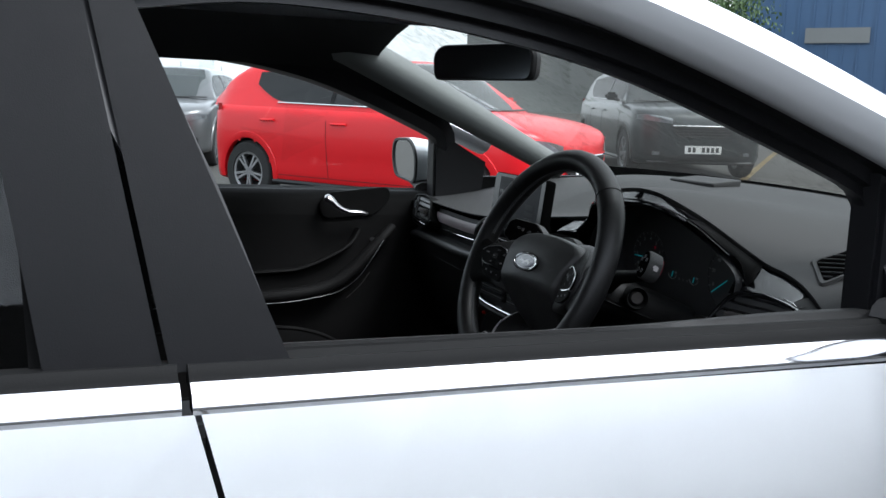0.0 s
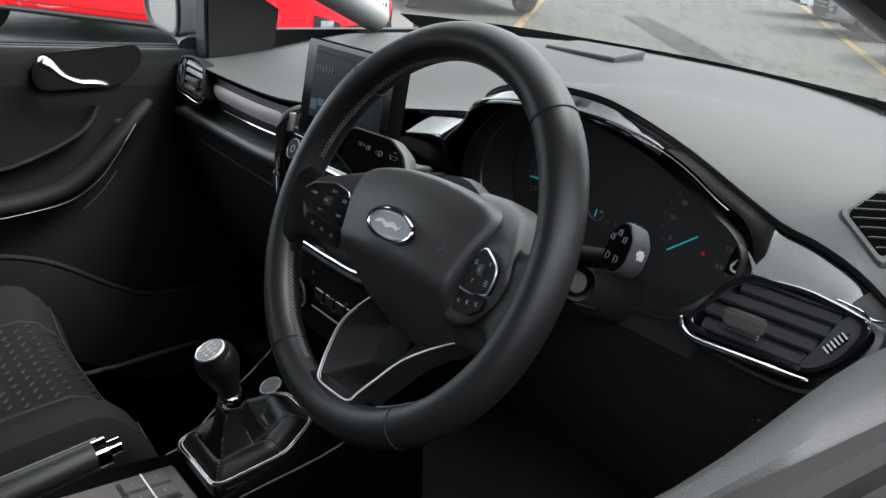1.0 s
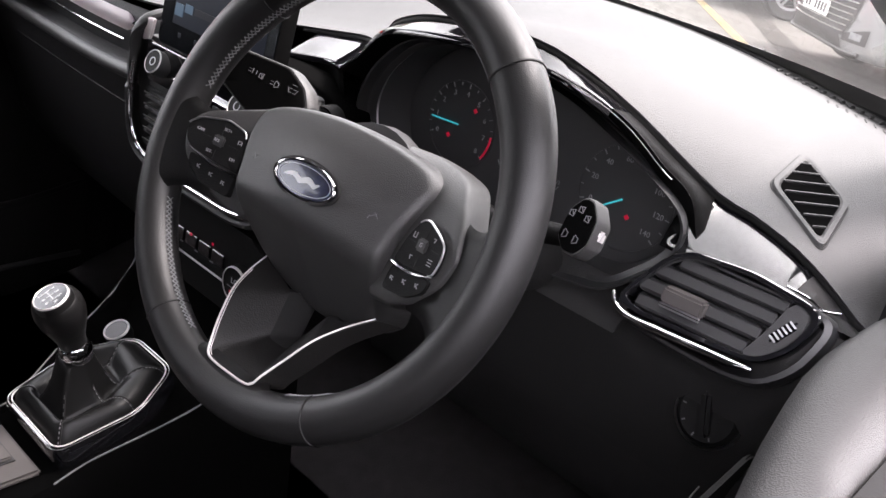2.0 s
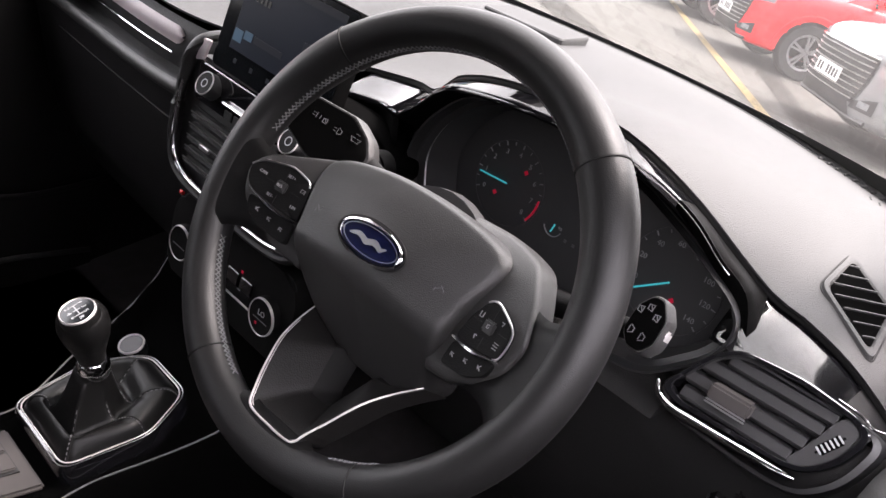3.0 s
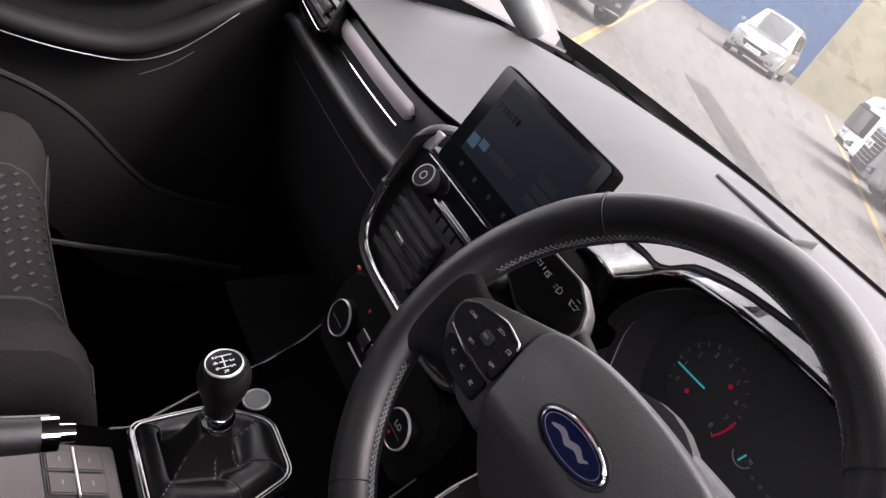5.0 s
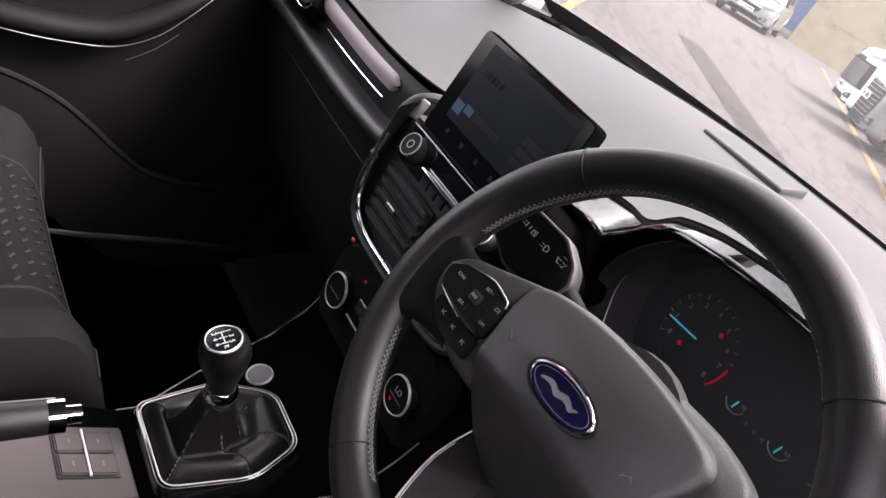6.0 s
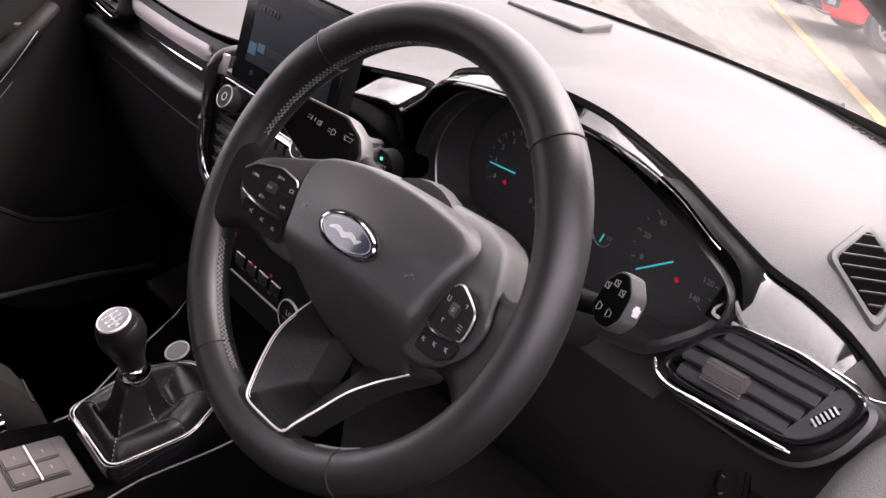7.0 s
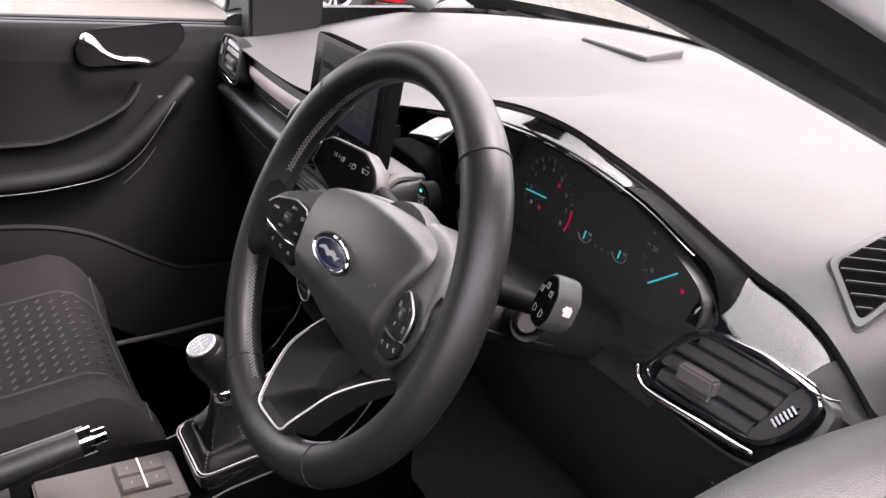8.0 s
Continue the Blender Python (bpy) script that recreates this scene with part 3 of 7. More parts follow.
    part("door_pocket", loft([[(s * (p.x + a + o), p.y, p.z + b) for a, b in ((0.0, 0.0), (0.004, 0.010), (0.012, 0.010), (0.016, 0.0), (0.03, -0.16), (0.015, -0.17))] for p in pocket]), M_DARK, d, "moulded door pocket with a raised lip")
    part("pocket_lip", tube([(s * (p.x + 0.004 + o), p.y, p.z + 0.008) for p in pocket], 0.0048, 8), M_DARK, d, "rounded pocket lip")
    part("pocket_foot", tube([(s * (x + o), y, z) for x, y, z in ((0.600, -0.02, 0.362), (0.606, 0.069, 0.362), (0.607, 0.20, 0.374), (0.642, 0.346, 0.356))], 0.005, 8), M_BLACK, d, "rounded foot of the pocket")
    # handle in its recess
    bowl = rounded([(-0.03, 0.862), (0.105, 0.868), (0.15, 0.905), (0.145, 0.938), (-0.02, 0.925), (-0.035, 0.90)], 0.02, 4)
    m = Matrix(((0, 0, -s, s * (0.668 - 2 * o)), (1, 0, 0, 0), (0, 1, 0, -8 * o), (0, 0, 0, 1)))
    part("handle_bowl", prism(bowl, 0.0035, m, 0.002), M_DARK, d)
    grip = smooth_line([(0.640, -0.028, 0.918), (0.634, -0.012, 0.910), (0.630, 0.006, 0.893), (0.632, 0.03, 0.882), (0.636, 0.06, 0.879), (0.642, 0.083, 0.872)], 5)
    part("door_handle", tube([(s * (p.x + 2.5 * o), p.y, p.z - 8 * o) for p in grip], [0.75 * q for q in [0.009, 0.014, 0.017, 0.017, 0.016, 0.015, 0.013, 0.012, 0.011, 0.010, 0.0095, 0.009, 0.009, 0.009, 0.009, 0.009, 0.009, 0.009, 0.0095, 0.0095, 0.010, 0.010, 0.010, 0.009, 0.008, 0.004][:len(grip)]], 10, flat=0.75), M_SATIN, d, "satin silver door handle")
    part("lock_button", box(0.006, 0.016, 0.008, pose(s * (0.652 + o), 0.10, 0.808), 0.002), M_SATIN, d)
    # sail panel at the foot of the A pillar
    sail = [(0.262, sill_z(0.26) - 0.01), (0.30, sill_z(0.3) - 0.01), (0.40, 0.92), (0.41, 1.0), (0.262, 1.085)]
    part("sail_panel", prism(sail, 0.05, Matrix(((0, 0, s, s * 0.655), (1, 0, 0, 0), (0, 1, 0, 0), (0, 0, 0, 1))), 0.006), M_CLADDING, d, "black triangular sail panel")
    door_frame(s, d)
    # B pillar cladding of the door
    def clad(u, v):
        z = sill_z(-0.5) + 0.012 + (1.245 - sill_z(-0.5) - 0.012) * v
        lo, hi = -0.436 - 0.109 * ((z - 0.93) / 0.295), -0.535 - 0.044 * ((z - 0.945) / 0.27)
        return (s * (side_x(z) + 0.010), hi + (lo - hi) * u, z)
    part("pillar_cladding", sheet(clad, span(0, 1, 4), span(0, 1, 6), 0.012), M_CLADDING, d, "satin black B-pillar cladding")
    if s < 0:
        g = part("window_glass", sheet(lambda u, v: (s * (side_x(0.93 + 0.3 * v) - 0.02), -0.52 + 0.80 * u, 0.93 + (0.31 - 0.18 * max(0, u - 0.35) ** 1.1 / 0.6) * v), span(0, 1, 8), span(0, 1, 4), 0.004), M_GLASS, d)
        g.visible_shadow = False
    # rear door: skin, strip, cladding
    r = thing("rear_door", I4, "white rear door with satin black pillar cladding and bright waist strip", "car door", "rear doors")
    part("door_skin", sheet(skin, span(-1.27, -0.5215, 10), zs, 0.012), M_WHITE, r)
    part("trim_panel", sheet(lambda u, v: (s * (0.70 - 0.03 * v), u, 0.32 + (sill_z(u) - 0.33) * v), span(-1.26, -0.53, 8), span(0, 1, 8), 0.008), M_DARK, r, "dark inner door trim")
    part("waist_strip", strip(-1.27, -0.530), M_CHROME, r, "polished bright waist strip")
    part("weatherstrip", loft([[(s * x, y, sill_z(y) + z) for x, z in ((0.740, 0.0), (0.742, 0.016), (0.764, 0.018), (0.771, 0.009), (0.771, 0.0))] for y in span(-1.27, -0.53, 8)]), M_RUBBER, r)
    def clad2(u, v):
        z = sill_z(-0.5) + 0.012 + (1.245 - sill_z(-0.5) - 0.012) * v
        hi = -0.540 - 0.044 * ((z - 0.945) / 0.27)
        return (s * (side_x(z) + 0.010), hi - 0.083 * (1 - u), z)
    part("pillar_cladding", sheet(clad2, span(0, 1, 4), span(0, 1, 6), 0.012), M_CLADDING, r, "satin black B-pillar cladding")
    part("window_seal", sheet(lambda u, v: (s * (side_x(0.945 + 0.3 * v) - 0.001), -0.619 - 0.016 * v - 0.014 * u, 0.945 + 0.29 * v), span(0, 1, 2), span(0, 1, 4), 0.012), M_RUBBER, r)
    # inner B post
    part("pillar_trim", sheet(lambda u, v: (s * (side_x(0.5 + 0.75 * v) * 1.0 - 0.075 - 0.03 * math.sin(u * 3.14) - (0.10 if v < 0.5 else 0.0) * 0), -0.50 - 0.12 * u - 0.06 * v, 0.45 + 0.82 * v), span(0, 1, 6), span(0, 1, 8), 0.02), M_DARK, r, "dark B-pillar trim")


for s in (1, -1):
    build_door(s)


def build_wing_mirror(s):
    t = thing("wing_mirror", pose(s * 0.875, 0.265, 0.955), "white door mirror with dark glass on the car door", "mirror", "door mirrors")
    out = rounded([(-0.10, -0.055), (0.075, -0.045), (0.105, 0.01), (0.09, 0.065), (-0.05, 0.07), (-0.105, 0.03)], 0.035, 5)
    rings = []
    for dep, k in ((0.0, 0.98), (0.02, 1.0), (0.055, 0.92), (0.085, 0.72), (0.10, 0.35)):
        rings.append([(s * a * k * 0.95, dep, 0.03 + b * k) for a, b in out])
    part("housing", loft(rings), M_WHITE, t, "white painted mirror housing")
    part("black_surround", loft([[(s * a * k * 0.95, d, 0.03 + b * k) for a, b in out] for d, k in ((0.0, 0.99), (-0.006, 0.97), (-0.006, 0.88), (0.004, 0.86))], caps=False), M_BLACK, t)
    part("mirror_glass", prism([(s * a * 0.83, b * 0.86) for a, b in out], 0.004, pose(0, 0.0, 0.03) @ REAR @ pose(0, 0, -0.002)), M_CHROME, t, "mirror glass")
    part("foot", tube([(-s * 0.02, 0.03, -0.015), (-s * 0.10, 0.02, -0.03), (-s * 0.16, 0.0, -0.03)], [0.028, 0.026, 0.03], 10, flat=0.6), M_BLACK, t)


build_wing_mirror(-1)
build_wing_mirror(1)


# ---- dashboard ----
BROW_Z = [(-0.68, 0.905), (-0.62, 0.915), (-0.3, 0.918), (-0.15, 0.928), (0.0, 0.946), (0.05, 0.953), (0.08, 0.958), (0.11, 0.963), (0.135, 0.969), (0.155, 0.980), (0.175, 0.996), (0.20, 1.007), (0.24, 1.020), (0.28, 1.028), (0.33, 1.0345), (0.36, 1.036), (0.39, 1.033), (0.42, 1.0205), (0.45, 0.998), (0.48, 0.971), (0.51, 0.9475), (0.545, 0.940), (0.60, 0.926), (0.635, 0.912), (0.68, 0.888)]
BROW_Y = [(-0.68, 0.215), (-0.3, 0.195), (-0.16, 0.20), (-0.02, 0.262), (0.05, 0.282), (0.09, 0.278), (0.13, 0.252), (0.155, 0.238), (0.18, 0.224), (0.21, 0.208), (0.25, 0.194), (0.30, 0.186), (0.36, 0.180), (0.39, 0.184), (0.42, 0.199), (0.45, 0.228), (0.48, 0.256), (0.51, 0.279), (0.57, 0.280), (0.62, 0.264), (0.65, 0.256), (0.68, 0.270)]
# inner edge of the gloss trim round the instruments
RIM_Z = [(0.15, 0.962), (0.17, 0.979), (0.20, 0.996), (0.25, 1.009), (0.30, 1.0165), (0.35, 1.0200), (0.38, 1.0200), (0.41, 1.0165), (0.44, 1.0045), (0.46, 0.989), (0.48, 0.9635), (0.50, 0.950), (0.51, 0.938), (0.522, 0.905)]
RIM_Y = [(0.15, 0.222), (0.17, 0.210), (0.20, 0.195), (0.25, 0.182), (0.30, 0.175), (0.35, 0.172), (0.38, 0.172), (0.41, 0.176), (0.44, 0.1905), (0.46, 0.2085), (0.48, 0.2330), (0.50, 0.2410), (0.51, 0.2415), (0.522, 0.2435)]


def pad_point(x, s):
    yb, zb = curve(x, BROW_Y), curve(x, BROW_Z)
    yw = foot_y(x)
    y = yb + (yw - yb) * s
    k = min(1, s / (0.50 + 0.35 * min(1, max(0, (abs(x) - 0.15) / 0.35))))
    k = k * k * (3 - 2 * k)
    back = curve(abs(x), [(0.0, 1.0), (0.2, 1.0), (0.35, 0.992), (0.55, 0.974), (0.68, 0.955)]) - 0.016 * max(0, (s - 0.7) / 0.3)
    return Vector((x, y, zb + (back - zb) * k))


def pad_z(x, y):
    yb = curve(x, BROW_Y)
    return pad_point(x, max(0, (y - yb) / (foot_y(x) - yb))).z


def build_dash():
    d = thing("dashboard", I4, "grey soft-touch dashboard with gloss black trim under its edge", "dashboard")
    xs = span(-0.675, 0.675, 90)
    ss = [0, 0.012, 0.03, 0.06, 0.1, 0.15, 0.2, 0.3, 0.4, 0.5, 0.6, 0.7, 0.8, 0.9, 1.0]
    rings = []
    for x in xs:
        p0 = pad_point(x, 0)
        roll = [p0 + Vector((0, 0.020, -0.0060)), p0 + Vector((0, 0.004, -0.0050)), p0 + Vector((0, 0.0005, -0.0030))]
        rings.append(roll + [pad_point(x, s) - Vector((0, 0, 0.001 * (1 - s / 0.03) ** 2 if s < 0.03 else 0)) for s in ss])
    part("top_pad", loft(rings, closed=False, caps=False), M_PAD, d, "grey grained soft-touch top pad", 60)
    # matt strip with the pad edge's shade in its colour, then the gloss band on the driver's side
    part("edge_shade_strip", sheet(lambda x, k: pad_point(x, 0) + Vector((0, 0.001 - 0.0025 * k - 0.0006 * math.sin(math.pi * k), -0.0028 - 0.0038 * k)), span(0.0, 0.672, 80), span(0, 1, 4), 0.002), M_HOOD, d, "matt black strip drawn for the shade under the pad edge", 60)

    def band(x, k):
        """From under the pad lip out to a ledge, then a short rounded drop."""
        top = pad_point(x, 0) + Vector((0, -0.0008, -0.0068))
        k2 = min(1, max(0, (x - 0.130) / 0.035))
        ledge = (top + Vector((0, -0.038, -0.0190))).lerp(Vector((x, curve(x, RIM_Y), curve(x, RIM_Z))), k2 * k2 * (3 - 2 * k2))
        if k <= 0.6:
            return top.lerp(ledge, k / 0.6)
        a = (k - 0.6) / 0.4 * math.pi / 2
        return ledge + Vector((0, -0.003 * math.sin(a), -0.006 * (1 - math.cos(a))))
    part("gloss_band", sheet(band, span(0.02, 0.445, 60), span(0, 1, 12), 0.002), M_GLOSS, d, "gloss black trim ledge under the pad", 30)

    def soffit(x, k):
        """Matt underside of the ledge, back to the instrument opening."""
        front = band(x, 1) + Vector((0, 0.001, -0.001))
        back = Vector((x, 0.243, min(front.z - 0.004, curve(x, [(0.02, 0.925), (0.135, 0.925), (0.150, 0.945), (0.185, 0.982), (0.235, 1.000), (0.310, 1.003), (0.395, 0.986), (0.455, 0.963), (0.50, 0.930), (0.52, 0.900)]))))
        return front.lerp(back, k)
    part("hood_underside", sheet(soffit, span(0.135, 0.445, 40), span(0, 1, 4), 0.002), M_HOOD, d, "matt black underside of the hood")
    part("ledge_drop", sheet(lambda x, k: band(x, 1) + Vector((0, 0.001, -0.001)) + Vector((0, 0.012 * k, -0.050 * k)), span(0.02, 0.137, 12), span(0, 1, 4), 0.002), M_HOOD, d, "matt black face under the ledge")

    pod = rounded([(0.012, 0.850), (0.150, 0.850), (0.153, 0.890), (0.135, 0.909), (0.085, 0.917), (0.012, 0.918)], 0.014, 4)
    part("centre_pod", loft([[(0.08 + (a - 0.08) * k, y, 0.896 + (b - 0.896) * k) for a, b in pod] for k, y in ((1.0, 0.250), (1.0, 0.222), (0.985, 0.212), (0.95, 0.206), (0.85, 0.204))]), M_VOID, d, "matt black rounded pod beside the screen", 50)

    # matt flank that closes the hood down to the side panel
    def flank_(u, v):
        top = pad_point(0.4455 + 0.063 * u, 0) + Vector((0, -0.0006, -0.0068))
        x = 0.4455 + 0.0765 * u
        low = Vector((x, curve(x, RIM_Y), curve(x, RIM_Z)))
        return top.lerp(low, v) + Vector((0.003 * u, -0.006, 0.003)) * math.sin(math.pi * v) * (0.2 + 0.8 * u)
    part("hood_flank", sheet(flank_, span(0, 1, 16), span(0, 1, 10), 0.002), M_HOOD, d, "matt black flank of the instrument hood", 60)
    part("flank_return", sheet(lambda u, v: flank_(u, 1).lerp(Vector((flank_(u, 1).x, 0.246, min(flank_(u, 1).z - 0.003, curve(flank_(u, 1).x, [(0.44, 0.969), (0.48, 0.945), (0.508, 0.925), (0.5205, 0.895)])))), v), span(0, 1, 14), span(0, 1, 4), 0.002), M_HOOD, d, "matt black return of the hood")
    # thin silver rod in place of the highlight along the rim
    part("hood_rim_highlight", tube([Vector((x, curve(x, RIM_Y) - 0.0025, curve(x, RIM_Z) - 0.002)) for x in span(0.40, 0.488, 20)], 0.0005, 6), M_SATIN, d, "fine silver line drawn as the highlight on the hood rim")

    # flat gloss panel over the side vent
    def panel(x, v):
        top = pad_point(x, 0) + Vector((0, 0.0005, -0.0070))
        low = Vector((x, 0.231, 0.904 - 0.03 * max(0, x - 0.60)))
        return low.lerp(top, v) + Vector((0, -0.0035, 0.003)) * math.sin(math.pi * v)
    part("gloss_panel", sheet(panel, span(0.496, 0.602, 12), span(0, 1, 8), 0.003), M_GLOSS, d, "gloss black panel over the side vent", 60)
    # the same panel carried on in plain black past the gloss
    part("panel_end", sheet(panel, span(0.6025, 0.668, 6), span(0, 1, 8), 0.003), M_BLACK, d, "black end of the panel over the side vent", 60)
    # black lower panels
    def knee(x, k):
        b = Vector((x, 0.222, 0.895)) if x > 0.50 else Vector((x, 0.24, 0.85))
        pts = [b + Vector((0, 0.012, 0.002)), Vector((x, 0.222, b.z - 0.03)), Vector((x, 0.228, 0.80)), Vector((x, 0.26, 0.70)), Vector((x, 0.33, 0.58)), Vector((x, 0.50, 0.50)), Vector((x, 0.7, 0.48))]
        i = min(int(k), 5)
        return pts[i] + (pts[i + 1] - pts[i]) * (k - i)
    part("knee_panel", sheet(knee, span(0.13, 0.675, 20), span(0, 6, 24), 0.006), M_STALK, d, "dark grained lower dash panel")
    def glove(x, k):
        yb, zb = curve(x, BROW_Y), curve(x, BROW_Z)
        pts = [(yb + 0.018, zb - 0.016), (yb + 0.012, zb - 0.030), (yb + 0.014, zb - 0.075), (yb - 0.004, zb - 0.082), (yb - 0.010, zb - 0.092), (yb - 0.004, zb - 0.104), (yb + 0.01, 0.75), (yb + 0.04, 0.64), (yb + 0.10, 0.555), (yb + 0.3, 0.52), (0.75, 0.50)]
        i = min(int(k), 9)
        a, b = Vector((x, *pts[i])), Vector((x, *pts[i + 1]))
        return a + (b - a) * (k - i)
    part("glovebox_panel", sheet(glove, span(-0.675, -0.095, 26), span(0, 10, 30), 0.006), M_BLACK, d, "black glovebox panel with rolled upper edge")
    part("rolled_edge", tube([(x, curve(x, BROW_Y) - 0.001, curve(x, BROW_Z) - 0.092) for x in span(-0.66, -0.150, 24)], 0.0105, 12), M_PADCOVER, d, "grey padded roll above the glovebox")
    part("glovebox_seam", tube([(x, curve(x, BROW_Y) + 0.003, 0.785) for x in span(-0.58, -0.20, 8)], 0.0015, 6), M_SEAM, d)
    part("glovebox_edge", tube([(-0.170, 0.203, 0.80), (-0.178, 0.207, 0.74)], 0.0012, 6), M_PADCOVER, d)
    # passenger trim strip with a bright line
    def inlay(x, k):
        yb, zb = curve(x, BROW_Y), curve(x, BROW_Z)
        end = min(1, (x + 0.56) / 0.02, (-0.240 - x) / 0.012)
        return Vector((x, yb + 0.010 - 0.004 * math.sin(3.14 * k) + 0.002 * (1 - end), zb - 0.0355 + 0.0115 * max(0, end) ** 0.5 * (1 - 2 * k)))
    part("passenger_inlay", sheet(inlay, span(-0.558, -0.2405, 44), span(0, 1, 5), 0.003), M_INLAY, d, "pinkish satin metallic inlay strip")
    part("bright_line", tube([(x, curve(x, BROW_Y) + 0.006, curve(x, BROW_Z) - 0.058) for x in span(-0.50, -0.255, 14)], 0.0013, 6), M_CHROME, d, "thin chrome line")
    # sensor block by the glass
    top = rounded([(-0.122, 0.588), (0.036, 0.575), (0.020, 0.664), (-0.128, 0.672)], 0.010, 3)

    def crown(a, b):
        return 1.0052 + 0.02 * (a + 0.12) + 0.05 * (b - 0.58)
    rings = [[(-0.045 + (a + 0.045) * k, 0.62 + (b - 0.62) * k2, (pad_z(a, b) - 0.006) if low else crown(a, b) + dz) for a, b in top] for k, k2, dz, low in ((0.99, 0.97, 0, True), (0.995, 0.99, -0.006, False), (1.0, 1.0, -0.002, False), (0.985, 0.96, 0.0, False), (0.6, 0.5, 0.0, False))]
    part("sensor_cover", loft(rings), M_PAD, d, "grey raised sensor cover on the pad")
    # demister slot and grilles along the glass
    part("demister_groove", tube([pad_point(x, 0.90) + Vector((0, 0, -0.001)) for x in span(-0.52, 0.60, 40)], 0.004, 6, flat=0.5), M_SEAM, d)
    part("demister_lip", tube([pad_point(x, 0.94) + Vector((0, 0, 0.001)) for x in span(-0.56, 0.62, 40)], 0.006, 6, flat=0.5), M_PAD, d)
    for k in range(16):
        x = 0.36 + 0.0135 * k
        p = pad_point(x, 0.90)
        part("grille_rib", box(0.003, 0.016, 0.004, Matrix.Translation(p + Vector((0, 0, 0.001))), 0.0008), M_PAD, d)
    for k in range(12):
        p = pad_point(0.455 + 0.012 * k, 0.80)
        part("speaker_slot", box(0.003, 0.020, 0.002, Matrix.Translation(p) @ pose(0, 0, 0, 0, 0, 20), 0.0008), M_SEAM, d)
    # side end cap
    part("end_panel", sheet(lambda u, v: (0.676 - 0.01 * u, 0.22 + 0.45 * v, 0.50 + 0.40 * u + 0.06 * v * u), span(0, 1, 4), span(0, 1, 6), 0.004), M_DARK, d)


build_dash()


def cut_line(poly, o, d):
    """Where the line o + t d crosses a convex polygon."""
    ts = []
    for i in range(len(poly)):
        a, b = Vector(poly[i - 1]), Vector(poly[i])
        e = b - a
        den = d.cross(e)
        if abs(den) > 1e-9:
            u = (a - o).cross(d) / den
            if 0 <= u <= 1:
                ts.append((a - o).cross(e) / den)
    return (min(ts), max(ts)) if len(ts) > 1 else None


def build_demister_vent():
    """Four-sided side-window vent let into the pad."""
    v = thing("side_demister_vent", I4, "four-sided grey side-window vent let into the dash pad", "air vent")
    xy = ((0.521, 0.350), (0.510, 0.442), (0.576, 0.394), (0.594, 0.296))
    c = [Vector((x, y, pad_z(x, y))) for x, y in xy]
    mid = sum(c, Vector()) / 4
    up = (c[2] - c[0]).cross(c[1] - c[3])
    m = frame_from(mid, c[2] - c[0], up if up.z > 0 else -up)
    inv = m.inverted()
    q = [(inv @ p).to_2d() for p in c]
    if (q[1] - q[0]).cross(q[2] - q[1]) < 0:
        q = q[::-1]
    outer = rounded([(p.x * 1.02, p.y * 1.02) for p in q], 0.014, 5)
    inner = rounded([(p.x * 0.78, p.y * 0.80) for p in q], 0.010, 5)
    rings = [[m @ Vector((a, b, z)) for a, b in o] for o, z in ((outer, -0.012), (outer, 0.0005), ([(a * 0.97, b * 0.97) for a, b in outer], 0.0035), ([(a * 1.09, b * 1.09) for a, b in inner], 0.0035), (inner, 0.0015), (inner, -0.014))]
    part("bezel", loft(rings, caps=False), M_PAD, v, "grey rounded bezel")
    part("groove", tube([m @ Vector((a * 1.01, b * 1.01, 0.0002)) for a, b in outer], 0.0009, 5, closed=True), M_SEAM, v)
    part("backing", prism(inner, 0.001, m @ pose(0, 0, 0.0018)), M_VOID, v)
    d = (inv @ (mid + Vector((0.58, 0.81, 0)))).to_2d().normalized()
    ang = math.degrees(math.atan2(d.y, d.x))
    nrm = Vector((-d.y, d.x))
    for k in range(7):
        o = nrm * (-0.051 + 0.0168 * k)
        hit = cut_line(inner, o, d)
        if hit:
            mc = o + d * (hit[0] + hit[1]) / 2
            part("slat", box(hit[1] - hit[0], 0.0019, 0.003, m @ pose(mc.x, mc.y, 0.0030, 0, 0, ang), 0.0006), M_LOUVRE, v)


build_demister_vent()


def vent_frame(m, outer, inner, depth, lip, parent, material):
    rings = [[m @ Vector((a, b, z)) for a, b in o] for o, z in ((outer, -0.02), (outer, lip * 0.6), ([(a * 0.985, b * 0.97) for a, b in outer], lip), ([(a * 1.02, b * 1.03) for a, b in inner], lip), (inner, lip * 0.6), (inner, -depth))]
    return part("surround", loft(rings, caps=False), material, parent, "black vent surround")


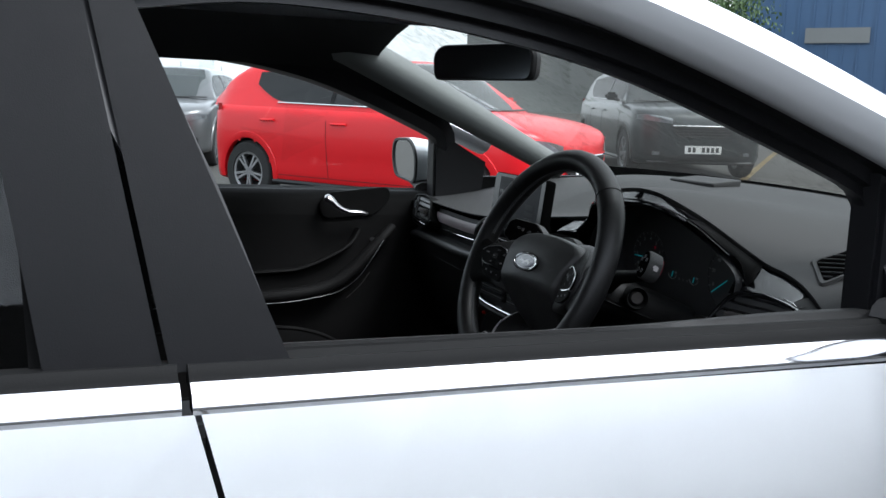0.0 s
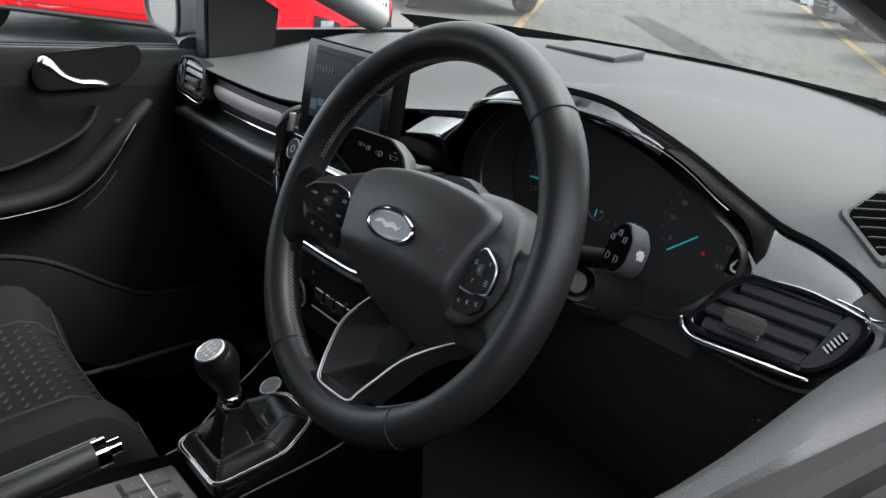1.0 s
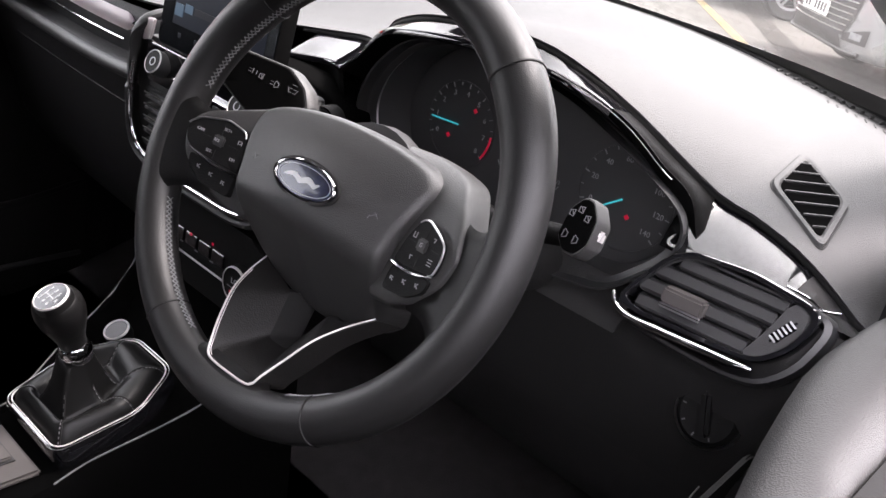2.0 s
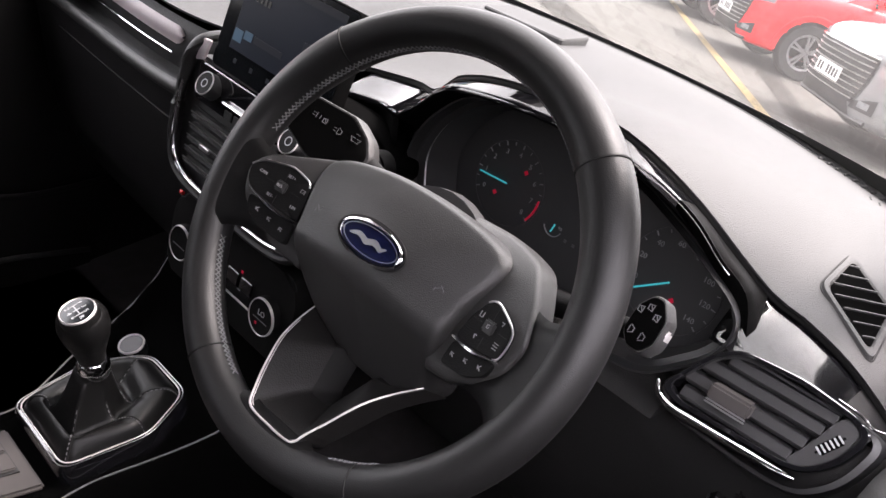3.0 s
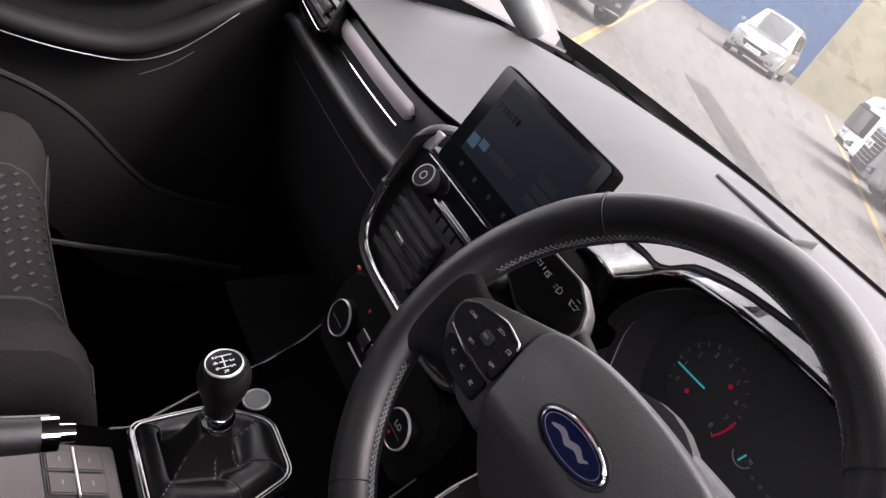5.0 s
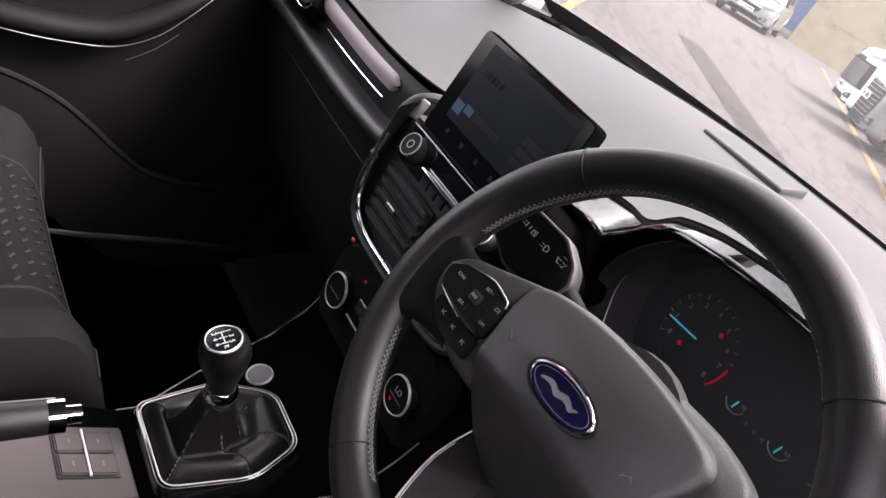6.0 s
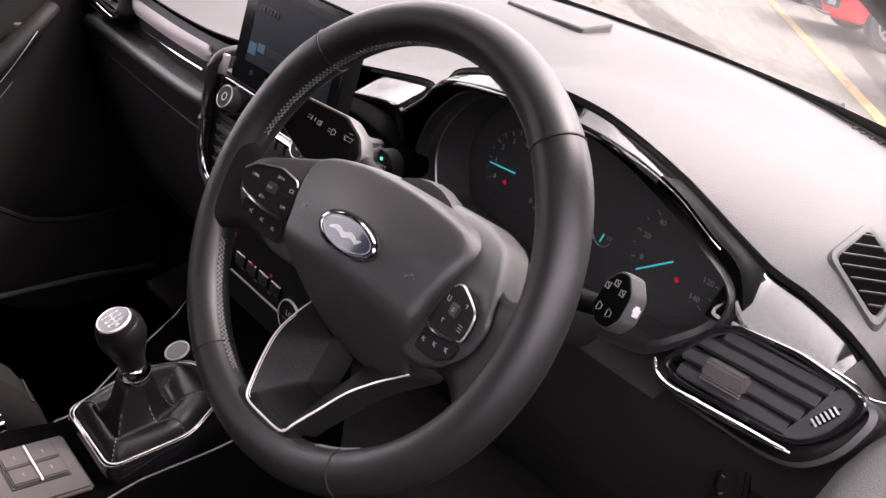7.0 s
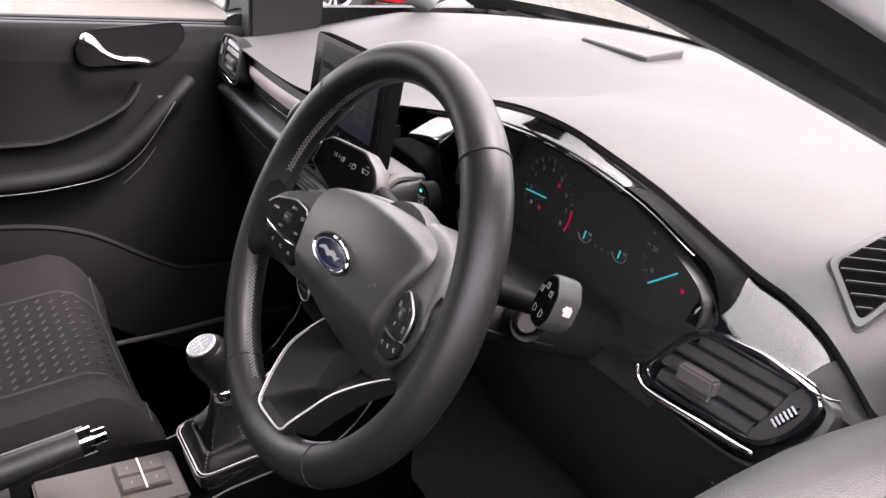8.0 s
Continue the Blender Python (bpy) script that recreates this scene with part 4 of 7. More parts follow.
def build_side_vent(side, m, label):
    """The large louvred vent at an end of the dash, drawn for the right and mirrored for the left."""
    v = thing("side_air_vent", I4, label, "air vent", "dash end vents")
    m = m @ Matrix.Diagonal((side, 1, 1, 1))
    pts = [(-0.069, -0.020), (-0.062, -0.006), (-0.046, 0.024), (-0.028, 0.036), (0.020, 0.039), (0.056, 0.034), (0.072, 0.030), (0.075, 0.020), (0.066, -0.004), (0.050, -0.020), (0.036, -0.0235), (-0.003, -0.0245), (-0.052, -0.026)]
    outer = rounded(pts, 0.010, 3)
    inner = rounded([(0.002 + (a - 0.002) * 0.91, 0.006 + (b - 0.006) * 0.86) for a, b in pts], 0.008, 3)
    pod = rounded([(-0.074, -0.018), (-0.060, 0.0), (-0.046, 0.022), (-0.028, 0.034), (0.056, 0.032), (0.082, 0.030), (0.088, 0.020), (0.078, -0.014), (0.058, -0.036), (0.034, -0.041), (-0.006, -0.040), (-0.056, -0.036)], 0.014, 3)
    part("pod", loft([[m @ Vector((0.002 + (a - 0.002) * k, 0.002 + (b - 0.002) * k, z)) for a, b in pod] for k, z in ((0.96, -0.05), (1.0, -0.022), (1.0, -0.008), (0.96, -0.001), (0.90, 0.0))], caps=False), M_LOUVRE if side > 0 else M_HOOD, v, "satin black vent housing")
    vent_frame(m, outer, inner, 0.035, 0.004, v, M_GLOSS if side > 0 else M_HOOD)
    part("backing", prism(inner, 0.001, m @ pose(0, 0, -0.034)), M_SEAM, v)
    for x0, x1, y in ((-0.034, 0.050, 0.0225), (-0.050, 0.0455, 0.0110), (-0.056, 0.040, -0.0030), (-0.054, 0.035, -0.0160)):
        part("louvre", prism([(-0.0050, -0.022), (-0.0035, -0.001), (-0.0015, 0.001), (0.0055, -0.0005), (0.0080, -0.004), (0.0085, -0.022)], x1 - x0, m @ pose(x0, y, -0.001) @ Matrix(((0, 0, 1, 0), (1, 0, 0, 0), (0, 1, 0, 0), (0, 0, 0, 1))), 0.0008), M_LOUVRE, v, "thick satin black louvre")
    part("tab", box(0.034, 0.0135, 0.012, m @ pose(-0.018, -0.0022, 0.002, 18, 0, 0), 0.002), M_KEY, v, "warm grey direction tab on the louvre")
    for k in (0, 1):
        part("tab_edge", box(0.033, 0.0014, 0.003, m @ pose(-0.018, -0.0098 - 0.0022 * k, 0.004), 0.0004), M_SATIN, v)
    part("thumbwheel_plate", prism(rounded([(0.056, 0.030), (0.068, 0.026), (0.064, 0.002), (0.050, -0.015), (0.036, -0.019), (0.0345, -0.0165), (0.0405, -0.004), (0.046, 0.010), (0.0505, 0.025)][::-1], 0.003, 2), 0.004, m @ pose(0, 0, -0.003), 0.0008), M_BLACK, v)
    wheel = part("thumbwheel", box(0.023, 0.0075, 0.006, m @ pose(0.0545, 0.007, 0.0015, 0, 0, 59), 0.003, 3), M_GLOSS, v)
    for k in range(6):
        part("tooth", box(0.0014, 0.0062, 0.002, m @ pose(0.0545, 0.007, 0.0042, 0, 0, 59) @ pose(-0.0085 + 0.0034 * k, 0, 0), 0.0003), M_PRINT, wheel)
    low = [(-0.0725, -0.0165), (-0.067, -0.0255), (-0.054, -0.0305), (-0.03, -0.0305), (0.005, -0.0292), (0.032, -0.0282), (0.046, -0.0265)]
    line = smooth_line([m @ Vector((a, b, 0.002)) for a, b in low], 5)
    part("bright_lip", tube(line, [(1 if side > 0 else 0.5) * 0.0010 + (1 if side > 0 else 0.4) * 0.0030 * math.sin(3.1 * k / (len(line) - 1)) ** 0.7 for k in range(len(line))], 10), M_CHROME, v, "polished bright lower lip")
    if side > 0:
        part("bright_corner", tube(smooth_line([m @ Vector((a, b, 0.004)) for a, b in ((0.044, 0.0375), (0.062, 0.0355), (0.073, 0.0315), (0.084, 0.034))], 4), 0.0009, 6), M_CHROME, v)


build_side_vent(1, frame_from((0.557, 0.212, 0.882), (1, 0.05, 0.02), (0, -0.90, 0.40)), "black louvred air vent with a bright lip beside the driver door")
build_side_vent(-1, frame_from((-0.566, 0.200, 0.890), (1, -0.05, -0.02), (0, -0.95, 0.30)), "black louvred air vent with bright lip by the passenger door")


# ---- instrument cluster ----
def build_cluster():
    c = thing("instrument_cluster", I4, "black instrument binnacle with two round dials and cyan needles", "instrument cluster")
    mouth = rounded([(0.155, 0.845), (0.135, 0.905), (0.150, 0.945), (0.185, 0.982), (0.235, 1.000), (0.310, 1.003), (0.395, 0.986), (0.455, 0.963), (0.508, 0.938), (0.518, 0.918), (0.508, 0.888), (0.462, 0.842), (0.34, 0.825)], 0.02, 4)
    cx, cz = 0.33, 0.915

    def ring(k, y, dz=0.0):
        return [(cx + (a - cx) * k, y, cz + (b - cz) * k + dz) for a, b in mouth]
    rings = [ring(0.92, 0.246), ring(0.976, 0.241), ring(0.988, 0.235), ring(0.985, 0.229), ring(0.972, 0.2295), ring(0.960, 0.240)]
    part("hood", loft(rings, caps=False), M_LOUVRE, c, "thin satin black hood lip")
    part("tunnel", loft([ring(0.960, 0.240), ring(0.93, 0.262), ring(0.90, 0.292)], caps=False), M_DIAL, c, "dial surround with lens haze put into its colour")
    edge = [Vector(p) for p in ring(0.945, 0.252)]
    part("lens_rim", tube(edge, 0.0013, 6, closed=True, up=(0, 1, 0)), M_SATIN, c, "thin satin rim round the dial window")
    m = pose(0, 0.298, 0) @ REAR
    part("face", prism([(cx + (a - cx) * 0.93, cz + (b - cz) * 0.93) for a, b in mouth], 0.003, m), M_DIAL, c, "dial face with lens haze put into its colour")
    f = m @ pose(0, 0, 0.0034)

    def dial(x, z, r, marks, first, step, size, needle, name):
        d = part(name, revolve([(r * 1.16, 0.0), (r * 1.16, 0.0006), (r * 1.13, 0.0008), (r * 1.13, 0.0)], 40, f @ pose(x, z, 0)), M_DIAL, c, "round dial with grey numerals")
        for k, w in enumerate(marks):
            a = radians(first - step * k)
            if w:
                words("numeral", w, size, f @ pose(x + r * 0.84 * math.cos(a), z + r * 0.84 * math.sin(a), 0.0008), M_SCALE, d)
            part("tick", box(0.0045, 0.0011, 0.0006, f @ pose(x + r * 1.06 * math.cos(a), z + r * 1.06 * math.sin(a), 0.0006, 0, 0, math.degrees(a))), M_SCALE, d)
            if k + 1 < len(marks):
                b = a - radians(step / 2)
                part("tick", box(0.003, 0.0008, 0.0006, f @ pose(x + r * 1.07 * math.cos(b), z + r * 1.07 * math.sin(b), 0.0006, 0, 0, math.degrees(b))), M_SCALE, d)
        a = radians(needle)
        part("needle", box(r * 0.98, 0.0016, 0.001, f @ pose(x + r * 0.5 * math.cos(a), z + r * 0.5 * math.sin(a), 0.003, 0, 0, needle), 0.0004), M_NEEDLE, d, "glowing cyan needle")
        return d
    tac = dial(0.226, 0.905, 0.038, list("012345678"), 207, 30.5, 0.0075, 183, "rev_counter")
    spd = dial(0.424, 0.904, 0.042, ["0", "20", "40", "60", "80", "100", "120", "140"], 200, 34, 0.0075, 216, "speedometer")
    words("unit_mark", "rpm", 0.0048, f @ pose(0.226 - 0.026, 0.903, 0.001), M_DIM, tac)
    red = [f @ Vector((0.226 + 0.041 * math.cos(radians(a)), 0.905 + 0.041 * math.sin(radians(a)), 0.001)) for a in span(-36, 0, 10)]
    part("red_zone", tube(red, 0.0011, 6), M_WARN, tac, "red zone arc")
    for x, z in ((0.242, 0.924), (0.213, 0.890), (0.431, 0.889)):
        part("warning_lamp", box(0.0042, 0.0042, 0.0006, f @ pose(x, z, 0.001, 0, 0, 45), 0.0002), M_WARN, c, "lit red warning lamp")
    for x, z in ((0.292, 0.888), (0.345, 0.888)):
        arc = [f @ Vector((x + 0.011 * math.cos(radians(a)), z + 0.004 + 0.011 * math.sin(radians(a)), 0.001)) for a in span(200, 340, 12)]
        g = part("small_gauge", tube(arc, 0.0006, 5), M_SCALE, c, "small arc gauge")
        part("needle", box(0.009, 0.0014, 0.0008, f @ pose(x, z + 0.001, 0.001, 0, 0, 75)), M_NEEDLE, g)
        words("numeral", "90" if x < 0.3 else "1/2", 0.005, f @ pose(x + 0.008, z + 0.004, 0.001), M_SCALE, g)
    for k in range(3):
        part("tell_tale", box(0.003, 0.003, 0.0005, f @ pose(0.310 + 0.010 * k, 0.884, 0.001)), M_DIM, c)


build_cluster()


# ---- steering wheel ----
def build_wheel():
    tilt, turned = 23.8, 2.0
    w = thing("steering_wheel", pose(0.34, 0, 0.93) @ pose(0, 0, 0, 90 - tilt, 0, 0) @ pose(0, 0, 0, 0, 0, turned), "black leather steering wheel with grey stitching and silver trim", "steering wheel")
    R, n, wide, sink = 0.1615, 120, 1.028, -0.0120

    # rim: oval section, thumb swellings at ten and two
    def section(a, k):
        deg = math.degrees(a) % 360
        swell = 1 + 0.09 * math.exp(-((deg - 38) / 15) ** 2) + 0.09 * math.exp(-((deg - 142) / 15) ** 2)
        rad, ax = 0.0162 * swell, 0.0165 * swell
        r = R + rad * math.cos(k)
        return (wide * r * math.cos(a) - 0.002, r * math.sin(a) + 0.001, sink + ax * math.sin(k))
    rings = [[section(2 * math.pi * i / n, 2 * math.pi * j / 20) for j in range(20)] for i in range(n)]
    rim = part("rim", loft(rings, loop=True), M_LEATHER, w, "black leather-wrapped rim")
    for deg in (45, 136, 239, 301):
        a = radians(deg)
        path = [Vector(section(a, 2 * math.pi * j / 24)) for j in range(24)]
        mid = Vector((wide * R * math.cos(a) - 0.002, R * math.sin(a) + 0.001, sink))
        part("seam", tube([mid + (p - mid) * 1.002 for p in path], 0.0008, 5, closed=True, up=(math.cos(a + 1.57), math.sin(a + 1.57), 0)), M_SEAM, rim)

    # cross-stitching along the inner side of the rim
    def stitches(d0, d1):
        count = int((d1 - d0) / 1.5)
        bm = bmesh.new()
        for i in range(count):
            a0, a1 = (radians(d0 + (d1 - d0) * (i + e) / count) for e in (0, 1.25))
            for k0, k1 in ((2.86, 3.16), (3.16, 2.86)):
                pts = []
                for t in (0.0, 0.5, 1.0):
                    a = a0 + (a1 - a0) * t
                    q = Vector(section(a, k0 + (k1 - k0) * t))
                    c = Vector((wide * R * math.cos(a) - 0.002, R * math.sin(a) + 0.001, sink))
                    pts.append(q + (q - c) * (0.035 if t == 0.5 else 0.012))
                tube(pts, 0.00052, 5, bm=bm)
        return bm
    for d0, d1 in ((46, 168), (205, 249), (292, 306)):
        part("stitching", stitches(d0, d1), M_STITCH, rim, "grey cross-stitching")
    groove = [Vector(section(radians(d), 3.01)) for d in span(46, 168, 50)]
    part("stitch_groove", tube(groove, 0.0006, 5), M_SEAM, rim)

    # leather that flows out of the rim into the spokes
    def flare(a0, a1, h0, h1, z_hub, thick, rise=0.0):
        """From the hub edge (h0 to h1) to the rim between two angles, widening towards the rim."""
        def at(u, t):
            a = radians(a0 + (a1 - a0) * u)
            h = Vector(h0).lerp(Vector(h1), u)
            e = Vector(section(a, 1.75)) - Vector((0, 0, 0.0008))
            b = Vector((h.x, h.y, z_hub))
            # the sides run straight out of the hub and curl into the rim
            mid_a = radians((a0 + a1) / 2 + (a0 - a1) * -0.5 * (2 * u - 1) * (0.62 + 0.38 * t ** 2.4))
            far = Vector(section(mid_a, 1.75 + 1.15 * (1 - t)))
            p = b.lerp(far, t ** 0.9)
            edge = abs(2 * u - 1)
            p.z = b.z + (e.z - b.z) * t ** 1.6 - 0.007 * edge ** 7 * (1 - 0.3 * t) + rise * math.sin(math.pi * t)
            return p
        return sheet(at, span(0, 1, 22), span(0, 1, 14), -thick)
    part("side_spoke", flare(11.0, -25.0, (0.117, 0.024), (0.106, -0.046), -0.013, 0.018), M_LEATHER, w, "leather-covered side spoke", 60)
    part("side_spoke", flare(170.0, 204.0, (-0.112, 0.018), (-0.102, -0.046), -0.011, 0.018), M_LEATHER, w, "leather-covered side spoke", 60)
    part("lower_spoke_foot", flare(244.0, 296.0, (-0.031, -0.137), (0.031, -0.137), -0.0085, 0.014), M_LEATHER, w, "leather foot of the lower spoke", 60)

    # airbag cover: domed above, falling away below a soft crease
    cover = [(-0.091, 0.026), (-0.0885, 0.035), (-0.074, 0.0415), (-0.050, 0.0465), (-0.025, 0.0497), (0.0, 0.0508), (0.025, 0.0503), (0.050, 0.0480), (0.076, 0.0435), (0.0885, 0.036), (0.0915, 0.026), (0.0875, 0.011), (0.080, -0.013), (0.0745, -0.046), (0.060, -0.073), (0.030, -0.091), (0.0, -0.094), (-0.030, -0.091), (-0.060, -0.073), (-0.0745, -0.046), (-0.080, -0.013), (-0.0875, 0.011)]
    o = [Vector(p).to_2d() for p in rounded(cover, 0.012, 3)]
    o = [tuple(p.lerp(q, k / 3)) for p, q in zip(o, o[1:] + o[:1]) for k in range(3)]

    def lift(a, b):
        z = 0.002 - 1.7 * a * a - 6.0 * max(0, b + 0.002) ** 2
        t = -0.026 - b - 0.05 * abs(a)
        fall = 0 if t < -0.009 else ((t + 0.009) ** 2 / 0.036 if t < 0.009 else t)
        return z - 1.15 * fall

    def lay(k, edge):
        return [(a * k, b * k, lift(a * k, b * k) - edge) for a, b in o]
    rings = [[(a * 0.97, b * 0.97, lift(a, b) - 0.045) for a, b in o], [(a, b, lift(a, b) - 0.016) for a, b in o], lay(0.995, 0.0085), lay(0.982, 0.0040), lay(0.962, 0.0012), lay(0.93, 0.0)] + [lay(0.90 - 0.03 * k, 0) for k in range(21)] + [lay(0.22, 0), lay(0.12, 0), lay(0.04, 0)]
    cv = part("airbag_cover", loft(rings), M_PADCOVER, w, "domed black airbag cover with a creased lower face", 60)
    # recess round the badge, ring, enamel and a plain mark
    seat = Matrix.Translation((0, 0, 0.0012))
    part("badge_recess", loft([[seat @ Vector((a, b, z)) for a, b in ellipse(p, q, 40)] for p, q, z in ((0.0335, 0.0152, -0.0035), (0.0335, 0.0152, 0.0004), (0.0322, 0.0140, 0.0006), (0.0318, 0.0136, -0.0012))], caps=False), M_SEAM, cv)
    part("badge_ring", loft([[seat @ Vector((a, b, z)) for a, b in ellipse(p, q, 48)] for p, q, z in ((0.0312, 0.0134, -0.001), (0.0312, 0.0134, 0.0016), (0.0303, 0.0126, 0.0026), (0.0290, 0.0114, 0.0024), (0.0284, 0.0110, 0.0012), (0.0284, 0.0110, 0.000))], caps=False), M_CHROME, cv, "chrome oval badge ring")
    badge = part("badge", prism(ellipse(0.0285, 0.0111, 40), 0.0026, pose(0, 0, 0)), M_NAVYBADGE, cv, "plain dark blue oval badge")
    part("badge_line", loft([[(a, b, z) for a, b in ellipse(p, q, 40)] for p, q, z in ((0.0266, 0.0097, 0.0024), (0.0266, 0.0097, 0.0029), (0.0261, 0.0093, 0.0029), (0.0261, 0.0093, 0.0024))], caps=False), M_SATIN, badge)
    part("badge_mark", loft([[(a * (1 + 0.12 * math.sin(5 * a / 0.018)), b + 0.0012 * math.sin(a * 420), z) for a, b in ellipse(0.0180, 0.0022, 36)] for z in (0.0024, 0.0030)]), M_SATIN, badge, "plain silver shape")

    # smooth shoulders round the cover, which carry the switches
    def pad_z_(x):
        return -0.0150 + (abs(x) - 0.084) * 0.26

    def shoulder_z(x, y):
        return pad_z_(x) - 7.0 * max(0, y + 0.004) ** 2 - 5.0 * max(0, -0.022 - y) ** 2 - 0.002
    for s in (-1, 1):
        if s > 0:
            line = [(0.020, 0.0530), (0.060, 0.0535), (0.084, 0.0503), (0.1015, 0.0451), (0.1145, 0.0340), (0.1275, 0.0175), (0.1365, 0.0), (0.1355, -0.0137), (0.130, -0.0250), (0.114, -0.040), (0.092, -0.050), (0.070, -0.052), (0.050, -0.020), (0.030, 0.020)]
        else:
            line = [(-0.020, 0.0515), (-0.055, 0.0480), (-0.080, 0.0400), (-0.100, 0.0305), (-0.118, 0.0215), (-0.134, 0.0135), (-0.1435, 0.0), (-0.1415, -0.0137), (-0.134, -0.0260), (-0.114, -0.040), (-0.092, -0.048), (-0.070, -0.050), (-0.050, -0.020), (-0.030, 0.020)]
        line = [(p.x, p.y) for p in smooth_line([(a, b, 0) for a, b in line[:10]], 4)] + line[10:]
        if s > 0:
            line = line[::-1]
        cx, cy = s * 0.085, 0.004

        def ring(k, edge):
            pts = [(cx + (a - cx) * k, cy + (b - cy) * k) for a, b in line]
            return [(a, b, shoulder_z(a, b) - edge) for a, b in pts]
        part("spoke_shoulder", loft([ring(0.98, 0.030), ring(1.0, 0.010), ring(0.992, 0.0035), ring(0.972, 0.0008), ring(0.93, 0.0)] + [ring(0.93 - 0.093 * k, 0) for k in range(1, 10)]), M_PADCOVER, w, "smooth grey shoulder round the airbag cover", 60)
        # switch pad with its bright divider
        up = [(0.0965, 0.0105), (0.1030, 0.0130), (0.1165, 0.0075), (0.1255, 0.0025), (0.1272, -0.0075), (0.1255, -0.0180), (0.1060, -0.0205), (0.0850, -0.0205), (0.0890, -0.0030)] if s > 0 else [(-0.087, 0.0105), (-0.105, 0.0142), (-0.130, 0.0073), (-0.139, -0.0006), (-0.136, -0.0120), (-0.1285, -0.0170), (-0.105, -0.0195), (-0.0835, -0.0208), (-0.084, -0.0050)]
        low = [(0.0855, -0.0225), (0.1250, -0.0205), (0.1230, -0.0300), (0.1080, -0.0385), (0.0840, -0.0400)] if s > 0 else [(-0.0835, -0.0228), (-0.1290, -0.0195), (-0.1260, -0.0300), (-0.1090, -0.0385), (-0.0830, -0.0400)]

        def plate(name, pts, height, r, mtl, parent, label=""):
            q = rounded(pts, r, 3)
            mx, my = sum(a for a, b in q) / len(q), sum(b for a, b in q) / len(q)
            rr = [[(mx + (a - mx) * k, my + (b - my) * k, pad_z_(mx + (a - mx) * k) + z) for a, b in q] for k, z in ((1.0, -0.012), (1.0, height - 0.0008), (0.97, height), (0.5, height))]
            return part(name, loft(rr), mtl, parent, label)
        pad = plate("switch_pad", up, 0.0022, 0.004, M_HOOD, w, "black switch pad")
        plate("lower_switch_bar", low, 0.0012, 0.004, M_HOOD, pad)
        edge = rounded(up, 0.004, 3)
        arc = edge[1:24] if s > 0 else edge[0:14]
        part("switch_rim", tube([(a * 1.004, b, pad_z_(a) + 0.0022) for a, b in arc], 0.00075, 6), M_SATIN, pad, "thin satin outline")
        bl = [(0.0845, -0.0212), (0.098, -0.0222), (0.112, -0.0214), (0.1275, -0.0178)] if s > 0 else [(-0.0828, -0.0216), (-0.098, -0.0218), (-0.114, -0.0200), (-0.1310, -0.0156)]
        bl = smooth_line([(a, b, pad_z_(a) + 0.0028) for a, b in bl], 5)
        part("silver_blade", tube(bl, [0.0004 + 0.0010 * math.sin(math.pi * min(1, 0.12 + k / len(bl))) for k in range(len(bl))], 6), M_CHROME, pad, "silver divider blade")
        # raised rocker in the middle and its split lines
        px, py = s * 0.107, -0.0035
        part("rocker", box(0.0105, 0.0085, 0.003, pose(px, py, pad_z_(px) + 0.0026, 0, -s * 14.5, 0), 0.0012), M_BLACK, pad)
        for dx, dy, lx, ly in ((0, 0.009, 0.0004, 0.008), (0, -0.011, 0.0004, 0.007), (-0.0115, 0, 0.008, 0.0004), (0.0125, 0, 0.009, 0.0004)):
            part("key_gap", box(lx, ly, 0.0003, pose(px + dx, py + dy, pad_z_(px + dx) + 0.0023, 0, -s * 14.5, 0)), M_SEAM, pad)
        marks = (("CAN", -0.126, -0.001), ("SET+", -0.103, 0.0065), ("RES", -0.1075, -0.0035), ("SET-", -0.112, -0.0135), ("LIM", -0.0905, -0.0125)) if s < 0 else ()
        for t, x, y in marks:
            words("switch_word", t, 0.0033, pose(x, y, pad_z_(x) + (0.0044 if t == "RES" else 0.0025), 0, -s * 14.5, 0), M_MARK, pad)

        def glyph(x, y, strokes, lift_):
            for dx, dy, lx, ly, ang in strokes:
                part("switch_symbol", box(lx, ly, 0.0004, pose(x + dx, y + dy, pad_z_(x + dx) + lift_, 0, -s * 14.5, ang)), M_MARK, pad)
        dial_mark = ((0, 0.0014, 0.003, 0.0006, 0), (-0.0016, 0, 0.0006, 0.003, 0), (0.0016, 0, 0.0006, 0.003, 0), (0.0004, -0.0004, 0.0022, 0.0005, 40))
        if s < 0:
            glyph(-0.0895, 0.0015, dial_mark, 0.0025)
        else:
            glyph(0.0965, 0.0005, ((-0.0014, 0.0005, 0.0006, 0.0034, 0), (0.0014, 0.0005, 0.0006, 0.0034, 0), (0, -0.0014, 0.0028, 0.0006, 0)), 0.0025)
            glyph(0.1155, 0.0030, ((0, 0.0008, 0.0026, 0.0006, 0), (0.0005, -0.0006, 0.0022, 0.0006, 60)), 0.0025)
            glyph(0.1190, -0.0110, ((0, 0.0018, 0.0042, 0.0006, 0), (0, 0.0, 0.0042, 0.0006, 0), (0, -0.0018, 0.0042, 0.0006, 0)), 0.0025)
            glyph(0.1005, -0.0130, ((0, 0.0008, 0.0026, 0.0006, 0), (-0.0005, -0.0006, 0.0022, 0.0006, -60)), 0.0025)
            glyph(px, py, ((0, 0.0012, 0.0022, 0.0006, 0), (0.0006, -0.0006, 0.0018, 0.0006, 50), (-0.0008, 0, 0.0006, 0.0026, 0)), 0.0045)
